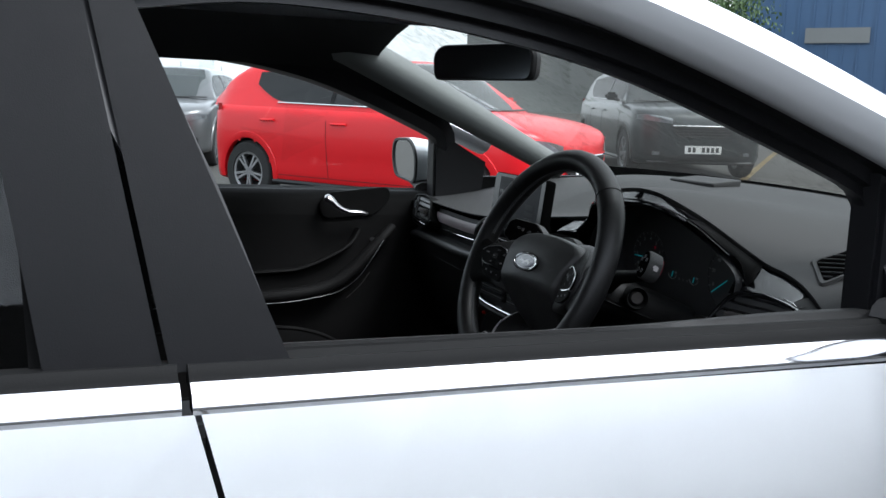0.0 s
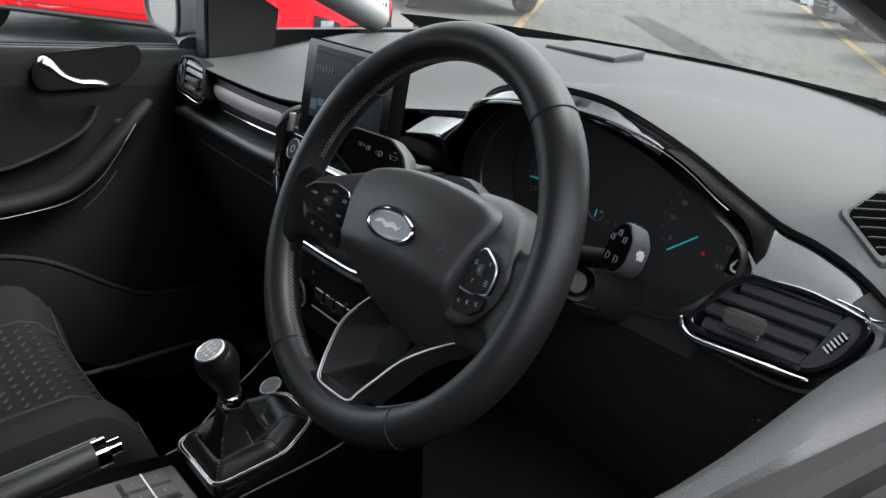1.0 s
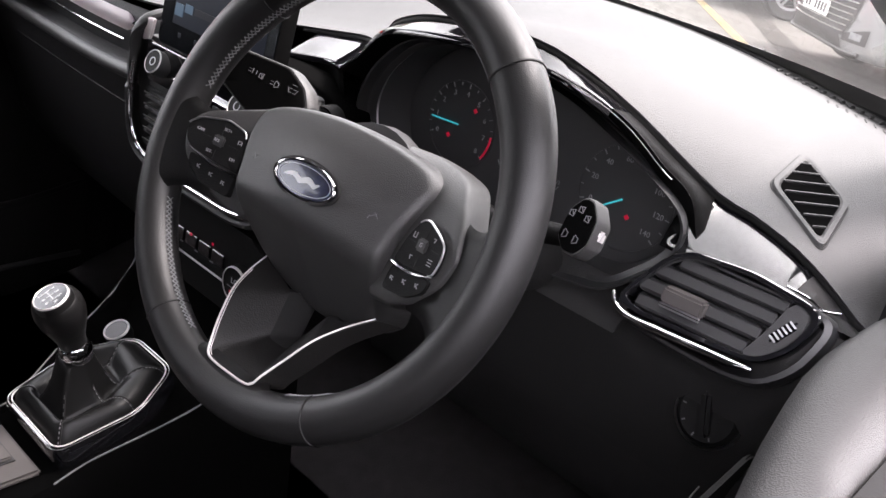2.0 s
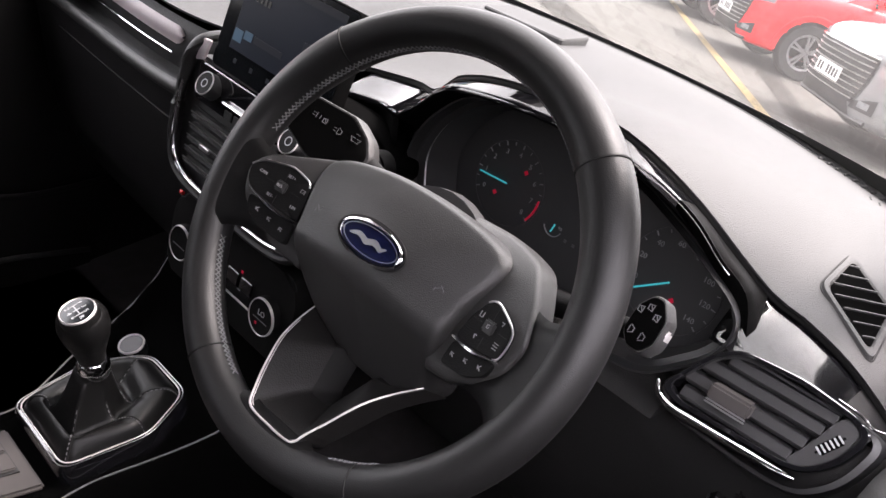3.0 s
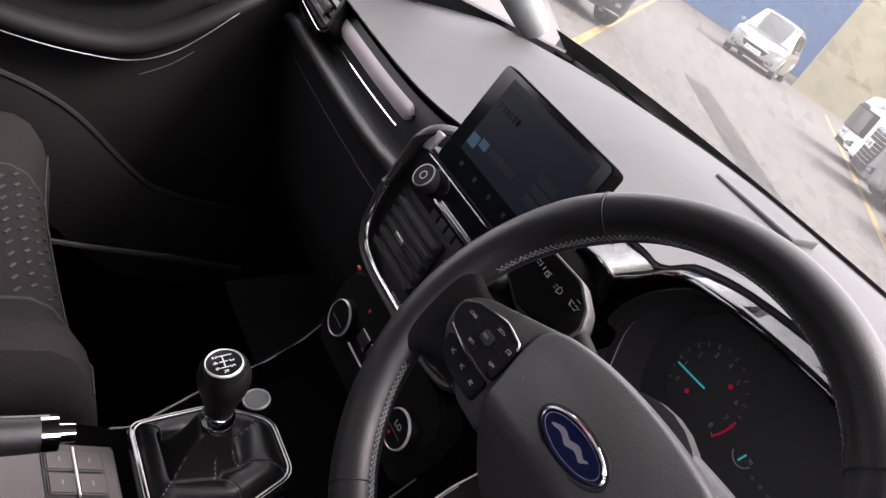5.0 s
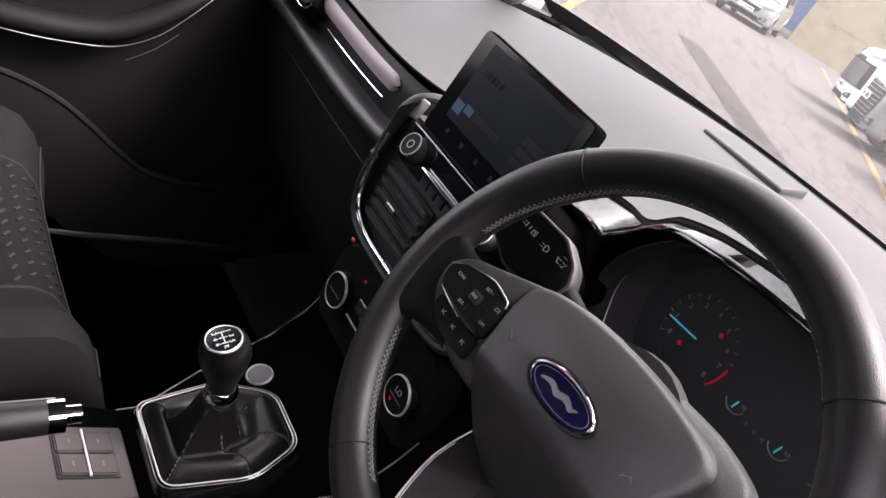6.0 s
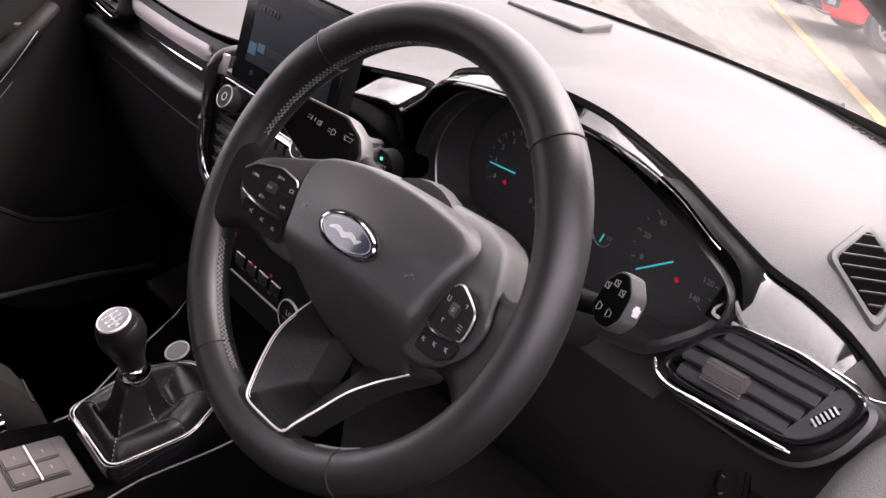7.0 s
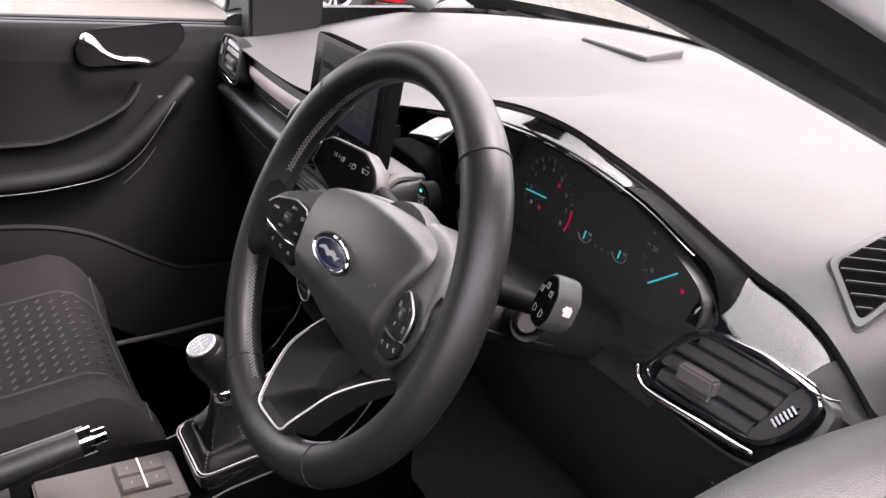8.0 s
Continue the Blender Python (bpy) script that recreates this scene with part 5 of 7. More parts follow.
        for k in range(3):
            x, y = s * (0.0910 + 0.0125 * k), -0.0310 + 0.0018 * k
            glyph(x, y, ((0, 0.0008, 0.0030, 0.0006, 20 * k), (0.0006, -0.0008, 0.0024, 0.0006, -35), (-0.0012, 0, 0.0006, 0.0026, 10 * k)), 0.0015)
        # faint horn marks on the cover
        hx, hy = s * 0.062, -0.0005
        for dx, dy, ln, ang in ((0, 0, 0.006, 35), (0.0025, 0.0005, 0.005, -40), (-0.0025, -0.002, 0.003, 80)):
            part("horn_mark", box(ln, 0.0005, 0.0003, pose(hx + dx, hy + dy, lift(hx + dx, hy + dy) + 0.0002, 0, math.degrees(2 * 1.7 * (hx + dx)), s * ang)), M_DIM, cv)

    # lower spoke: a dished satin panel inside a silver V
    half = [(0.0, -0.1440, -0.0045), (0.018, -0.1435, -0.0045), (0.0255, -0.1405, -0.0050), (0.0290, -0.1330, -0.0065), (0.0370, -0.1165, -0.0125), (0.0455, -0.0965, -0.0220), (0.0530, -0.0810, -0.0380), (0.0600, -0.0690, -0.0560)]
    vee = [Vector((-a, b, c)) for a, b, c in half[::-1]] + [Vector(p) for p in half[1:]]
    vee = smooth_line(vee, 4)
    dish = []
    for p in vee:
        t = (p.y + 0.144) / 0.075
        dish.append(Vector((p.x * (0.42 + 0.10 * t), -0.1185 + 0.034 * min(1, t * 1.6), -0.040 - 0.022 * t)))
    part("lower_spoke", loft([[p + Vector((0.06 * p.x, -0.0015, -0.030)) for p in vee], [p + Vector((0.02 * p.x, -0.0006, -0.0012)) for p in vee], vee, [p.lerp(q, 0.08) + Vector((0, 0, 0.0002)) for p, q in zip(vee, dish)], dish], closed=False, caps=False), M_TRIM, w, "dark satin dished lower spoke", 30)
    part("spoke_well", loft([dish, [Vector((p.x * 0.8, p.y + 0.004, p.z - 0.03)) for p in dish]], closed=False, caps=False), M_SEAM, w)
    part("silver_vee", tube([p + Vector((0, 0, 0.0004)) for p in vee], [0.0006 + 0.0003 * math.sin(math.pi * k / (len(vee) - 1)) for k in range(len(vee))], 8), M_BRIGHT, w, "satin silver V-shaped trim")
    part("vee_shadow_line", tube([p.lerp(q, 0.045) + Vector((0, 0, 0.0005)) for p, q in zip(vee[4:-4], dish[4:-4])], 0.0003, 6), M_BRIGHT, w, "fine inner silver line")
    part("hub_back", revolve([(0.001, -0.11), (0.035, -0.11), (0.060, -0.062), (0.058, -0.050), (0.001, -0.050)], 28), M_BLACK, w, "black plastic hub back")

    # column shroud behind the wheel
    col = pose(0.34, 0, 0.93) @ pose(0, 0, 0, 90 - tilt, 0, 0)
    s = thing("column_shroud", col, "grey-black plastic steering column shroud behind the wheel", "steering column")

    def oval(a, b, z, dy):
        return [(x, y + dy, z) for x, y in rounded([(-a * 0.8, -b * 0.5), (a * 0.8, -b * 0.5), (a, -b * 0.1), (a, b * 0.6), (a * 0.7, b), (-a * 0.7, b), (-a, b * 0.6), (-a, -b * 0.1)], 0.012, 3)]
    part("shroud", loft([oval(0.052, 0.032, -0.060, -0.006), oval(0.060, 0.036, -0.075, -0.006), oval(0.070, 0.037, -0.125, -0.003), oval(0.072, 0.037, -0.19, 0.0), oval(0.070, 0.036, -0.27, 0.002)]), M_SHROUD, s, "dark grey plastic shroud", 50)
    for k in (-1, 1):
        part("shroud_seam", tube([(k * 0.0525, -0.006, -0.061), (k * 0.0608, -0.006, -0.076), (k * 0.0708, -0.006, -0.125), (k * 0.0728, -0.004, -0.19)], 0.0011, 5), M_SEAM, s)
    ig = part("ignition_barrel", revolve([(0.0175, -0.012), (0.0175, 0.010), (0.0150, 0.014), (0.0125, 0.011), (0.0120, 0.004), (0.001, 0.004)], 24, pose(0.078, 0.0140, -0.140, 0, 68, 0)), M_HOOD, s, "round black ignition lock")
    part("key_slot", revolve([(0.0095, 0.004), (0.0095, 0.010), (0.0080, 0.012), (0.001, 0.012)], 20, pose(0.078, 0.0140, -0.140, 0, 68, 0)), M_KEY, ig)

    # stalks
    for k in (-1, 1):
        st = thing("column_stalk", col.copy(), "black column stalk with grey printed symbols and a grained edge", "control stalk", "column stalks")
        if k < 0:
            out = [(-0.198, 0.034), (-0.196, 0.058), (-0.186, 0.0660), (-0.140, 0.0685), (-0.121, 0.058), (-0.112, 0.044), (-0.114, 0.020), (-0.16, 0.016)]
            zf, zb, bank, a0 = -0.050, -0.067, 0.36, -0.20
        else:
            out = [(0.1545, 0.043), (0.1545, 0.062), (0.162, 0.0730), (0.170, 0.0735), (0.1795, 0.062), (0.1805, 0.044), (0.174, 0.0345), (0.163, 0.0345)]
            zf, zb, bank, a0 = -0.062, -0.085, -0.22, 0.1805
        out = rounded(out, 0.004 if k < 0 else 0.003, 3 if k < 0 else 2)
        if k < 0:
            out = out[::-1]
        mx, my = sum(a for a, b in out) / len(out), sum(b for a, b in out) / len(out)

        def lip(f, z):
            return [(mx + (a - mx) * f, my + (b - my) * f, z - bank * (mx + (a - mx) * f - a0)) for a, b in out]
        part("stem", tube([(k * 0.045, 0.004, -0.105), (k * 0.085, 0.030, -0.096), (k * (0.156 if k > 0 else 0.140), 0.046, (zf + zb) / 2 - (0.026 if k < 0 else 0.017))], [0.013, 0.010, 0.007], 12), M_HOOD, st)
        # left body in a darker grey than the right: their shading is in the colour
        part("stalk_edge", loft([lip(0.90, zb), lip(0.985, zb + 0.003), lip(1.0, zb + 0.008), lip(1.0, zf - 0.006), lip(0.985, zf - 0.0015), lip(0.96, zf), lip(0.90, zf + 0.0002)]), M_SHROUD if k < 0 else M_STALK, st, "grey grained stalk body", 30)
        part("paddle", loft([lip(0.91, zf - 0.001), lip(0.905, zf + 0.0012), lip(0.885, zf + 0.0018), lip(0.5, zf + 0.0018)]), M_VOID, st, "black printed stalk face")

        def sym(x, y, strokes):
            for dx, dy, lx, ly, ang in strokes:
                part("stalk_symbol", box(lx, ly, 0.0004, pose(x + dx, y + dy, zf + 0.0021 - bank * (x + dx - a0), 0, math.degrees(math.atan(bank)), ang)), M_DIM, st)
        lamp = ((0.0012, 0.0022, 0.0034, 0.0005, -25), (0.0012, -0.0022, 0.0034, 0.0005, 25), (0.0030, 0, 0.0005, 0.0034, 0), (-0.0006, 0, 0.0005, 0.0044, 0), (-0.0032, 0.0012, 0.0026, 0.0005, 0), (-0.0032, -0.0012, 0.0026, 0.0005, 0))
        arrows = ((-0.0035, 0, 0.0005, 0.005, 35), (-0.0020, 0.0016, 0.003, 0.0005, 0), (-0.0020, -0.0016, 0.003, 0.0005, 0), (0.0035, 0, 0.0005, 0.005, -35), (0.0020, 0.0016, 0.003, 0.0005, 0), (0.0020, -0.0016, 0.003, 0.0005, 0), (0, 0.0052, 0.004, 0.0005, 0))
        wipe = ((0, 0.0020, 0.0046, 0.0005, 12), (0, -0.0018, 0.0034, 0.0005, -10), (-0.0018, 0, 0.0005, 0.0040, 0), (0.0018, 0, 0.0005, 0.0040, 0), (0.0004, 0.0004, 0.0005, 0.0036, 35))
        if k < 0:
            sym(-0.168, 0.052, lamp[2:])
            sym(-0.160, 0.051, wipe)
            sym(-0.146, 0.050, lamp)
            sym(-0.130, 0.051, arrows)
        else:
            for x, y in ((0.1590, 0.060), (0.1650, 0.064), (0.1722, 0.060)):
                sym(x, y, wipe)
            for x, y in ((0.1600, 0.046), (0.1695, 0.045)):
                sym(x, y, lamp[:4])
            part("end_button", box(0.004, 0.0085, 0.009, pose(0.1795, 0.053, -0.0745), 0.0015), M_BRIGHT, st, "pale end button")


build_wheel()


# ---- screen and centre stack ----
def build_screen():
    t = thing("touchscreen", I4, "floating black touchscreen with a dim lit display", "screen")
    m = frame_from((0.0, 0.158, 0.9635), (1, 0, 0), (0, -0.99, 0.13))
    out = rounded([(-0.0985, -0.060), (0.0985, -0.060), (0.0985, 0.060), (-0.0985, 0.060)], 0.007, 4)
    rings = [[m @ Vector((a * k, b * k, z)) for a, b in out] for k, z in ((0.90, -0.024), (0.97, -0.020), (1.0, -0.010), (1.0, -0.002), (0.994, 0.0))]
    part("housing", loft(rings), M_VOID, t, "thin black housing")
    g = part("glass_face", prism([(a * 0.985, b * 0.98) for a, b in out], 0.001, m @ pose(0, 0, 0.0002)), M_SCREEN, t, "dark glossy glass face")
    part("display_area", box(0.158, 0.080, 0.0003, m @ pose(0.004, 0.006, 0.0014)), M_SHOWN, g, "dim blue-grey display area")
    part("status_bar", box(0.158, 0.008, 0.0003, m @ pose(0.004, 0.049, 0.0014)), M_TILE, g)
    for x, y, a, b, mm in ((-0.066, -0.0185, 0.015, 0.013, M_SHOWNB), (-0.049, -0.014, 0.014, 0.009, M_SHOWNB), (-0.050, 0.026, 0.036, 0.008, M_TILE), (0.052, 0.006, 0.032, 0.009, M_TILE), (0.052, -0.006, 0.032, 0.007, M_TILE), (0.052, -0.017, 0.032, 0.007, M_TILE), (-0.014, -0.014, 0.050, 0.007, M_TILE)):
        part("display_tile", box(a, b, 0.0003, m @ pose(x, y, 0.0018)), mm, g)
    for k in range(6):
        part("station_mark", box(0.004, 0.007, 0.0003, m @ pose(-0.066 + 0.007 * k, 0.026, 0.0022)), M_SCREEN, g)
    for k in range(5):
        part("task_bar_icon", box(0.005, 0.005, 0.0003, m @ pose(-0.058 + 0.030 * k, -0.044, 0.0018), 0), M_TILE, g)
    part("neck", box(0.08, 0.05, 0.05, pose(-0.015, 0.205, 0.920), 0.018, 4), M_VOID, t, "black rounded neck behind the screen")


build_screen()


def knob(parent, name, m, r, depth, label):
    k = part(name, revolve([(r * 1.02, 0.0), (r, depth * 0.9), (r * 0.94, depth), (r * 0.72, depth), (0.001, depth * 0.97)], 28, m), M_BLACK, parent, label)
    part("knob_ring", revolve([(r * 0.99, depth * 0.96), (r * 0.98, depth * 1.03), (r * 0.93, depth * 1.05), (r * 0.90, depth * 0.98)], 28, m), M_BRIGHT, k, "bright ring")
    part("knob_face", revolve([(r * 0.91, depth * 0.985), (r * 0.89, depth * 1.012), (0.001, depth * 1.015)], 28, m), M_HOOD, k, "dark knob face")
    part("knob_symbol", revolve([(r * 0.36, depth * 1.01), (r * 0.36, depth * 1.03), (r * 0.28, depth * 1.03), (r * 0.28, depth * 1.01)], 16, m), M_PRINT, k)
    return k


def build_stack():
    t = thing("centre_stack", I4, "black centre stack with vents, radio knobs and silver frame line", "centre stack")
    rear = REAR
    def P(x, y, z):
        return Vector((x, y, z))
    out = [(-0.132, 0.905), (-0.134, 0.850), (-0.130, 0.798), (-0.114, 0.772), (-0.072, 0.764), (0.072, 0.764), (0.114, 0.772), (0.130, 0.798), (0.134, 0.850), (0.132, 0.905)]
    o = rounded(out, 0.014, 3)
    part("body", prism(o, 0.05, pose(0, 0.200, 0) @ rear, 0.004), M_BLACK, t, "black stack body")
    fr = smooth_line([(-0.104, 0.215, 0.925), (-0.112, 0.175, 0.930), (-0.122, 0.146, 0.918), (-0.131, 0.144, 0.885), (-0.134, 0.143, 0.850), (-0.131, 0.143, 0.805), (-0.116, 0.143, 0.776), (-0.080, 0.143, 0.764), (-0.02, 0.143, 0.762), (0.02, 0.143, 0.762), (0.080, 0.143, 0.764), (0.116, 0.143, 0.776), (0.131, 0.143, 0.805), (0.134, 0.143, 0.850), (0.131, 0.146, 0.885), (0.127, 0.152, 0.900), (0.122, 0.170, 0.905), (0.118, 0.20, 0.900)], 5)
    part("frame", tube(fr, 0.0085, 10, flat=0.7), M_BLACK, t, "satin black rounded frame")
    ln = [Vector((p.x * 0.945, p.y - 0.006, 0.84 + (p.z - 0.84) * 0.90)) for p in fr[16:-16]]
    part("silver_frame", tube(ln, 0.0036, 12), M_CHROME, t, "satin silver frame line")
    part("corner_blade", prism(rounded([(-0.128, 0.897), (-0.108, 0.903), (-0.100, 0.927), (-0.127, 0.924)], 0.003, 2), 0.004, pose(0, 0.150, 0) @ rear, 0.001), M_INLAY, t, "pinkish satin corner blade")
    # radio strip with two knobs
    part("radio_panel", prism(rounded([(-0.112, 0.858), (0.112, 0.858), (0.112, 0.902), (-0.112, 0.902)], 0.006, 3), 0.006, pose(0, 0.152, 0) @ rear, 0.0015), M_GLOSS, t, "gloss black radio panel")
    for s in (-1, 1):
        knob(t, "radio_knob", pose(s * 0.077, 0.147, 0.881) @ rear @ pose(0, 0, 0, -24, 0, 0), 0.0135, 0.016, "ribbed black radio knob with a bright ring")
    part("silver_button_bar", tube([(-0.052, 0.143, 0.876), (0.052, 0.143, 0.876)], 0.0032, 8, flat=0.6), M_CHROME, t, "bright button bar")
    for k in range(6):
        part("radio_button", box(0.014, 0.009, 0.002, pose(-0.043 + 0.0172 * k, 0.1455, 0.864) @ rear, 0.0006), M_BLACK, t)
    # twin louvred vents
    for s in (-1, 1):
        v = part("vent_pocket", prism(rounded([(s * 0.008, 0.782), (s * 0.104, 0.786), (s * 0.112, 0.850), (s * 0.008, 0.850)][:: s], 0.006, 3), 0.002, pose(0, 0.149, 0) @ rear), M_SEAM, t, "recessed centre vent")
        for k in range(5):
            z = 0.790 + 0.0135 * k
            part("louvre", box(0.092, 0.003, 0.014, pose(s * 0.057, 0.146, z) @ rear @ pose(0, 0, 0, 30, 0, 0), 0.001), M_BLACK, v)
            part("louvre_edge", box(0.090, 0.0012, 0.0012, pose(s * 0.057, 0.1395, z + 0.002), 0), M_SATIN, v)
        part("vent_tab", box(0.020, 0.004, 0.006, pose(s * 0.060, 0.137, 0.818), 0.001), M_SATIN, v, "silver vent tab")
    for k in range(6):
        part("vent_wheel_mark", box(0.0012, 0.001, 0.005, pose(-0.022 + 0.004 * k, 0.1365, 0.774)), M_PRINT, t)
    # climate panel with two dials
    part("climate_panel", prism(rounded([(-0.120, 0.640), (0.120, 0.640), (0.122, 0.720), (0.106, 0.745), (-0.106, 0.745), (-0.122, 0.720)], 0.014, 4), 0.03, pose(0, 0.186, 0) @ rear, 0.004), M_HOOD, t, "black climate control panel")
    for s in (-1, 1):
        m = pose(s * 0.084, 0.157, 0.688) @ rear
        dl = part("climate_dial", revolve([(0.0222, -0.002), (0.0220, 0.009), (0.0206, 0.0118), (0.0180, 0.0115), (0.001, 0.011)], 32, m), M_HOOD, t, "round black climate dial")
        part("dial_ring", revolve([(0.0216, 0.0095), (0.0213, 0.0116), (0.0205, 0.0128), (0.0198, 0.0122), (0.0198, 0.0105)], 36, m), M_BRIGHT, dl, "bright dial ring")
        if s > 0:
            words("dial_word", "LO", 0.0095, m @ pose(0, 0.004, 0.0118), M_PRINT, dl)
            part("dial_lamp", box(0.003, 0.003, 0.0006, m @ pose(-0.006, -0.010, 0.0118)), M_WARN, dl)
        part("dial_bar", box(0.025, 0.0011, 0.0005, m @ pose(0, -0.004, 0.0118)), M_DIM, dl)
    part("silver_divider", tube([(-0.054, 0.152, 0.678), (0.054, 0.152, 0.678)], 0.0013, 6), M_SATIN, t)
    for k in range(4):
        part("climate_button", box(0.022, 0.016, 0.003, pose(-0.039 + 0.026 * k, 0.1545, 0.698) @ rear, 0.001), M_GLOSS, t)
    for x, z in ((0.03, 0.712), (-0.012, 0.706), (-0.054, 0.725)):
        part("indicator_lamp", box(0.0032, 0.0008, 0.0032, pose(x, 0.1525, z)), M_WARN, t, "small lit red indicator")
    for k in range(3):
        part("climate_mark", box(0.006, 0.0006, 0.0015, pose(-0.03 + 0.03 * k, 0.1525, 0.690)), M_DIM, t)
    part("hazard_button", box(0.008, 0.004, 0.005, pose(-0.108, 0.152, 0.742), 0.001), M_WARN, t, "dark red hazard switch").data.materials[0] = M_TAIL
    b = thing("start_button", I4, "round black engine start button with a green light", "button")
    m = pose(0.138, 0.196, 0.884) @ rear
    part("surround", revolve([(0.0190, -0.01), (0.0190, 0.003), (0.0178, 0.005), (0.0168, 0.004), (0.0168, 0.0)], 28, m), M_HOOD, b)
    part("cap", revolve([(0.0165, 0.0), (0.0165, 0.006), (0.001, 0.0065)], 28, m), M_GLOSS, b)
    words("button_word", "START\nSTOP", 0.0062, m @ pose(0, -0.001, 0.0068), M_PRINT, b)
    part("green_light", box(0.003, 0.003, 0.0006, m @ pose(0, 0.010, 0.0068)), M_GREENLED, b)


build_stack()


def build_light_switch():
    t = thing("light_switch", I4, "round black headlight switch on the lower dash", "switch")
    m = frame_from((0.578, 0.236, 0.792), (1, 0, 0), (0, -0.93, 0.30))
    part("dial", revolve([(0.026, -0.004), (0.026, 0.006), (0.022, 0.010), (0.001, 0.009)], 32, m), M_HOOD, t)
    part("dial_ring", revolve([(0.0285, -0.004), (0.0285, 0.004), (0.0270, 0.006), (0.0260, 0.003)], 36, m), M_SATIN, t)
    part("grip", box(0.008, 0.036, 0.012, m @ pose(0, 0, 0.012, 0, 0, 20), 0.003), M_HOOD, t)
    for k in range(8):
        a = radians(20 + 40 * k)
        part("switch_mark", box(0.003, 0.0012, 0.0005, m @ pose(0.0195 * math.cos(a), 0.0195 * math.sin(a), 0.0098, 0, 0, math.degrees(a))), M_WARN if k == 0 else M_DIM, t)
    for x, y in ((-0.044, 0.016), (-0.042, 0.004)):
        part("switch_mark", box(0.004, 0.004, 0.0006, m @ pose(x, y, 0.0)), M_DIM, t)


build_light_switch()


# ---- centre console, gear lever, handbrake ----
def build_console():
    t = thing("centre_console", I4, "dark plastic centre console between the front seats", "centre console")
    prof = [(-0.95, 0.50, 0.105), (-0.45, 0.50, 0.100), (-0.20, 0.497, 0.096), (-0.10, 0.497, 0.090), (-0.045, 0.499, 0.082), (-0.02, 0.507, 0.081), (0.0, 0.519, 0.088), (0.05, 0.545, 0.108), (0.09, 0.565, 0.120), (0.12, 0.584, 0.127), (0.15, 0.621, 0.130), (0.168, 0.660, 0.132), (0.200, 0.700, 0.132)]
    floor_z = [(-0.05, 0.495), (0.0, 0.512), (0.06, 0.530), (0.12, 0.548), (0.15, 0.590), (0.168, 0.650), (0.20, 0.694)]
    rings = []
    for y, z, w in prof:
        zi = min(z - 0.004, curve(y, floor_z)) if y > -0.05 else z - 0.004
        rings.append([(-w - 0.03, y, 0.30), (-w - 0.008, y, z - 0.05), (-w, y, z - 0.008), (-w + 0.008, y, z + 0.002), (-w + 0.014, y, z - 0.004), (-w + 0.022, y, zi), (w - 0.022, y, zi), (w - 0.014, y, z - 0.004), (w - 0.008, y, z + 0.002), (w, y, z - 0.008), (w + 0.008, y, z - 0.05), (w + 0.03, y, 0.30)])
    # body coloured almost to zero, so its shade is in the colour
    part("body", loft(rings), M_VOID, t, "console body with its shade put into the black")
    part("rear_deck", box(0.098, 0.165, 0.008, pose(0.0, -0.128, 0.4985), 0.003), M_KEY, t, "warm grey deck round the keys")
    for s in (-1, 1):
        part("edge_trim", tube(smooth_line([(s * (w - 0.008), y, z + 0.002) for y, z, w in prof[4:12]], 4), 0.0011, 6), M_STITCH, t, "thin pale console edge line")
    # tray behind the keys
    part("rear_tray", box(0.10, 0.13, 0.004, pose(0.0, -0.30, 0.499), 0.001), M_SEAM, t)
    # switch panel
    m = pose(-0.008, -0.0905, 0.5010)
    sp = part("switch_panel", box(0.066, 0.066, 0.006, m, 0.003), M_INK, t, "grey switch panel with four keys")
    for i in range(2):
        for j in range(2):
            part("key", box(0.026, 0.027, 0.004, m @ pose(-0.0145 + 0.029 * i, -0.0145 + 0.029 * j, 0.0045), 0.0015), M_KEY, sp, "warm grey flat key")
            part("key_symbol", box(0.006, 0.0015, 0.0005, m @ pose(-0.0145 + 0.029 * i, -0.0145 + 0.029 * j, 0.0067)), M_DIM, sp)
    part("key_divider", tube([m @ Vector((-0.030, 0.0, 0.0065)), m @ Vector((0.030, 0.0, 0.0065))], 0.0015, 6), M_BRIGHT, sp)
    # gear gaiter
    tilt = frame_from((0, 0.040, 0.540), (1, 0, 0), (0, -0.287, 0.958))
    hexa = [(-0.0540, -0.0725), (0.0540, -0.0725), (0.0655, 0.012), (0.0365, 0.067), (-0.0365, 0.067), (-0.0655, 0.012)]
    outer = rounded([(a * 1.13, b * 1.13) for a, b in hexa], 0.018, 4)
    ring = rounded(hexa, 0.015, 4)
    g = thing("gear_lever", I4, "gear lever with a round black knob, chrome collar and leather gaiter", "gear lever")
    part("plinth", loft([[tilt @ Vector((a, b, z)) for a, b in o] for o, z in ((outer, -0.025), (outer, 0.002), ([(a * 0.96, b * 0.96) for a, b in outer], 0.008), ([(a * 1.04, b * 1.04) for a, b in ring], 0.009), (ring, 0.003))], caps=False), M_GLOSS, g, "gloss black raised plinth")
    part("silver_ring", tube([tilt @ Vector((a * 1.035, b * 1.035, 0.0090)) for a, b in ring], 0.0009, 8, closed=True, up=(0, -0.287, 0.958)), M_BRIGHT, g, "thin silver gaiter ring")
    part("outer_ring", tube([tilt @ Vector((a * 1.085, b * 1.085, 0.0088)) for a, b in ring], 0.0005, 8, closed=True, up=(0, -0.287, 0.958)), M_SATIN, g, "thin silver outer ring")
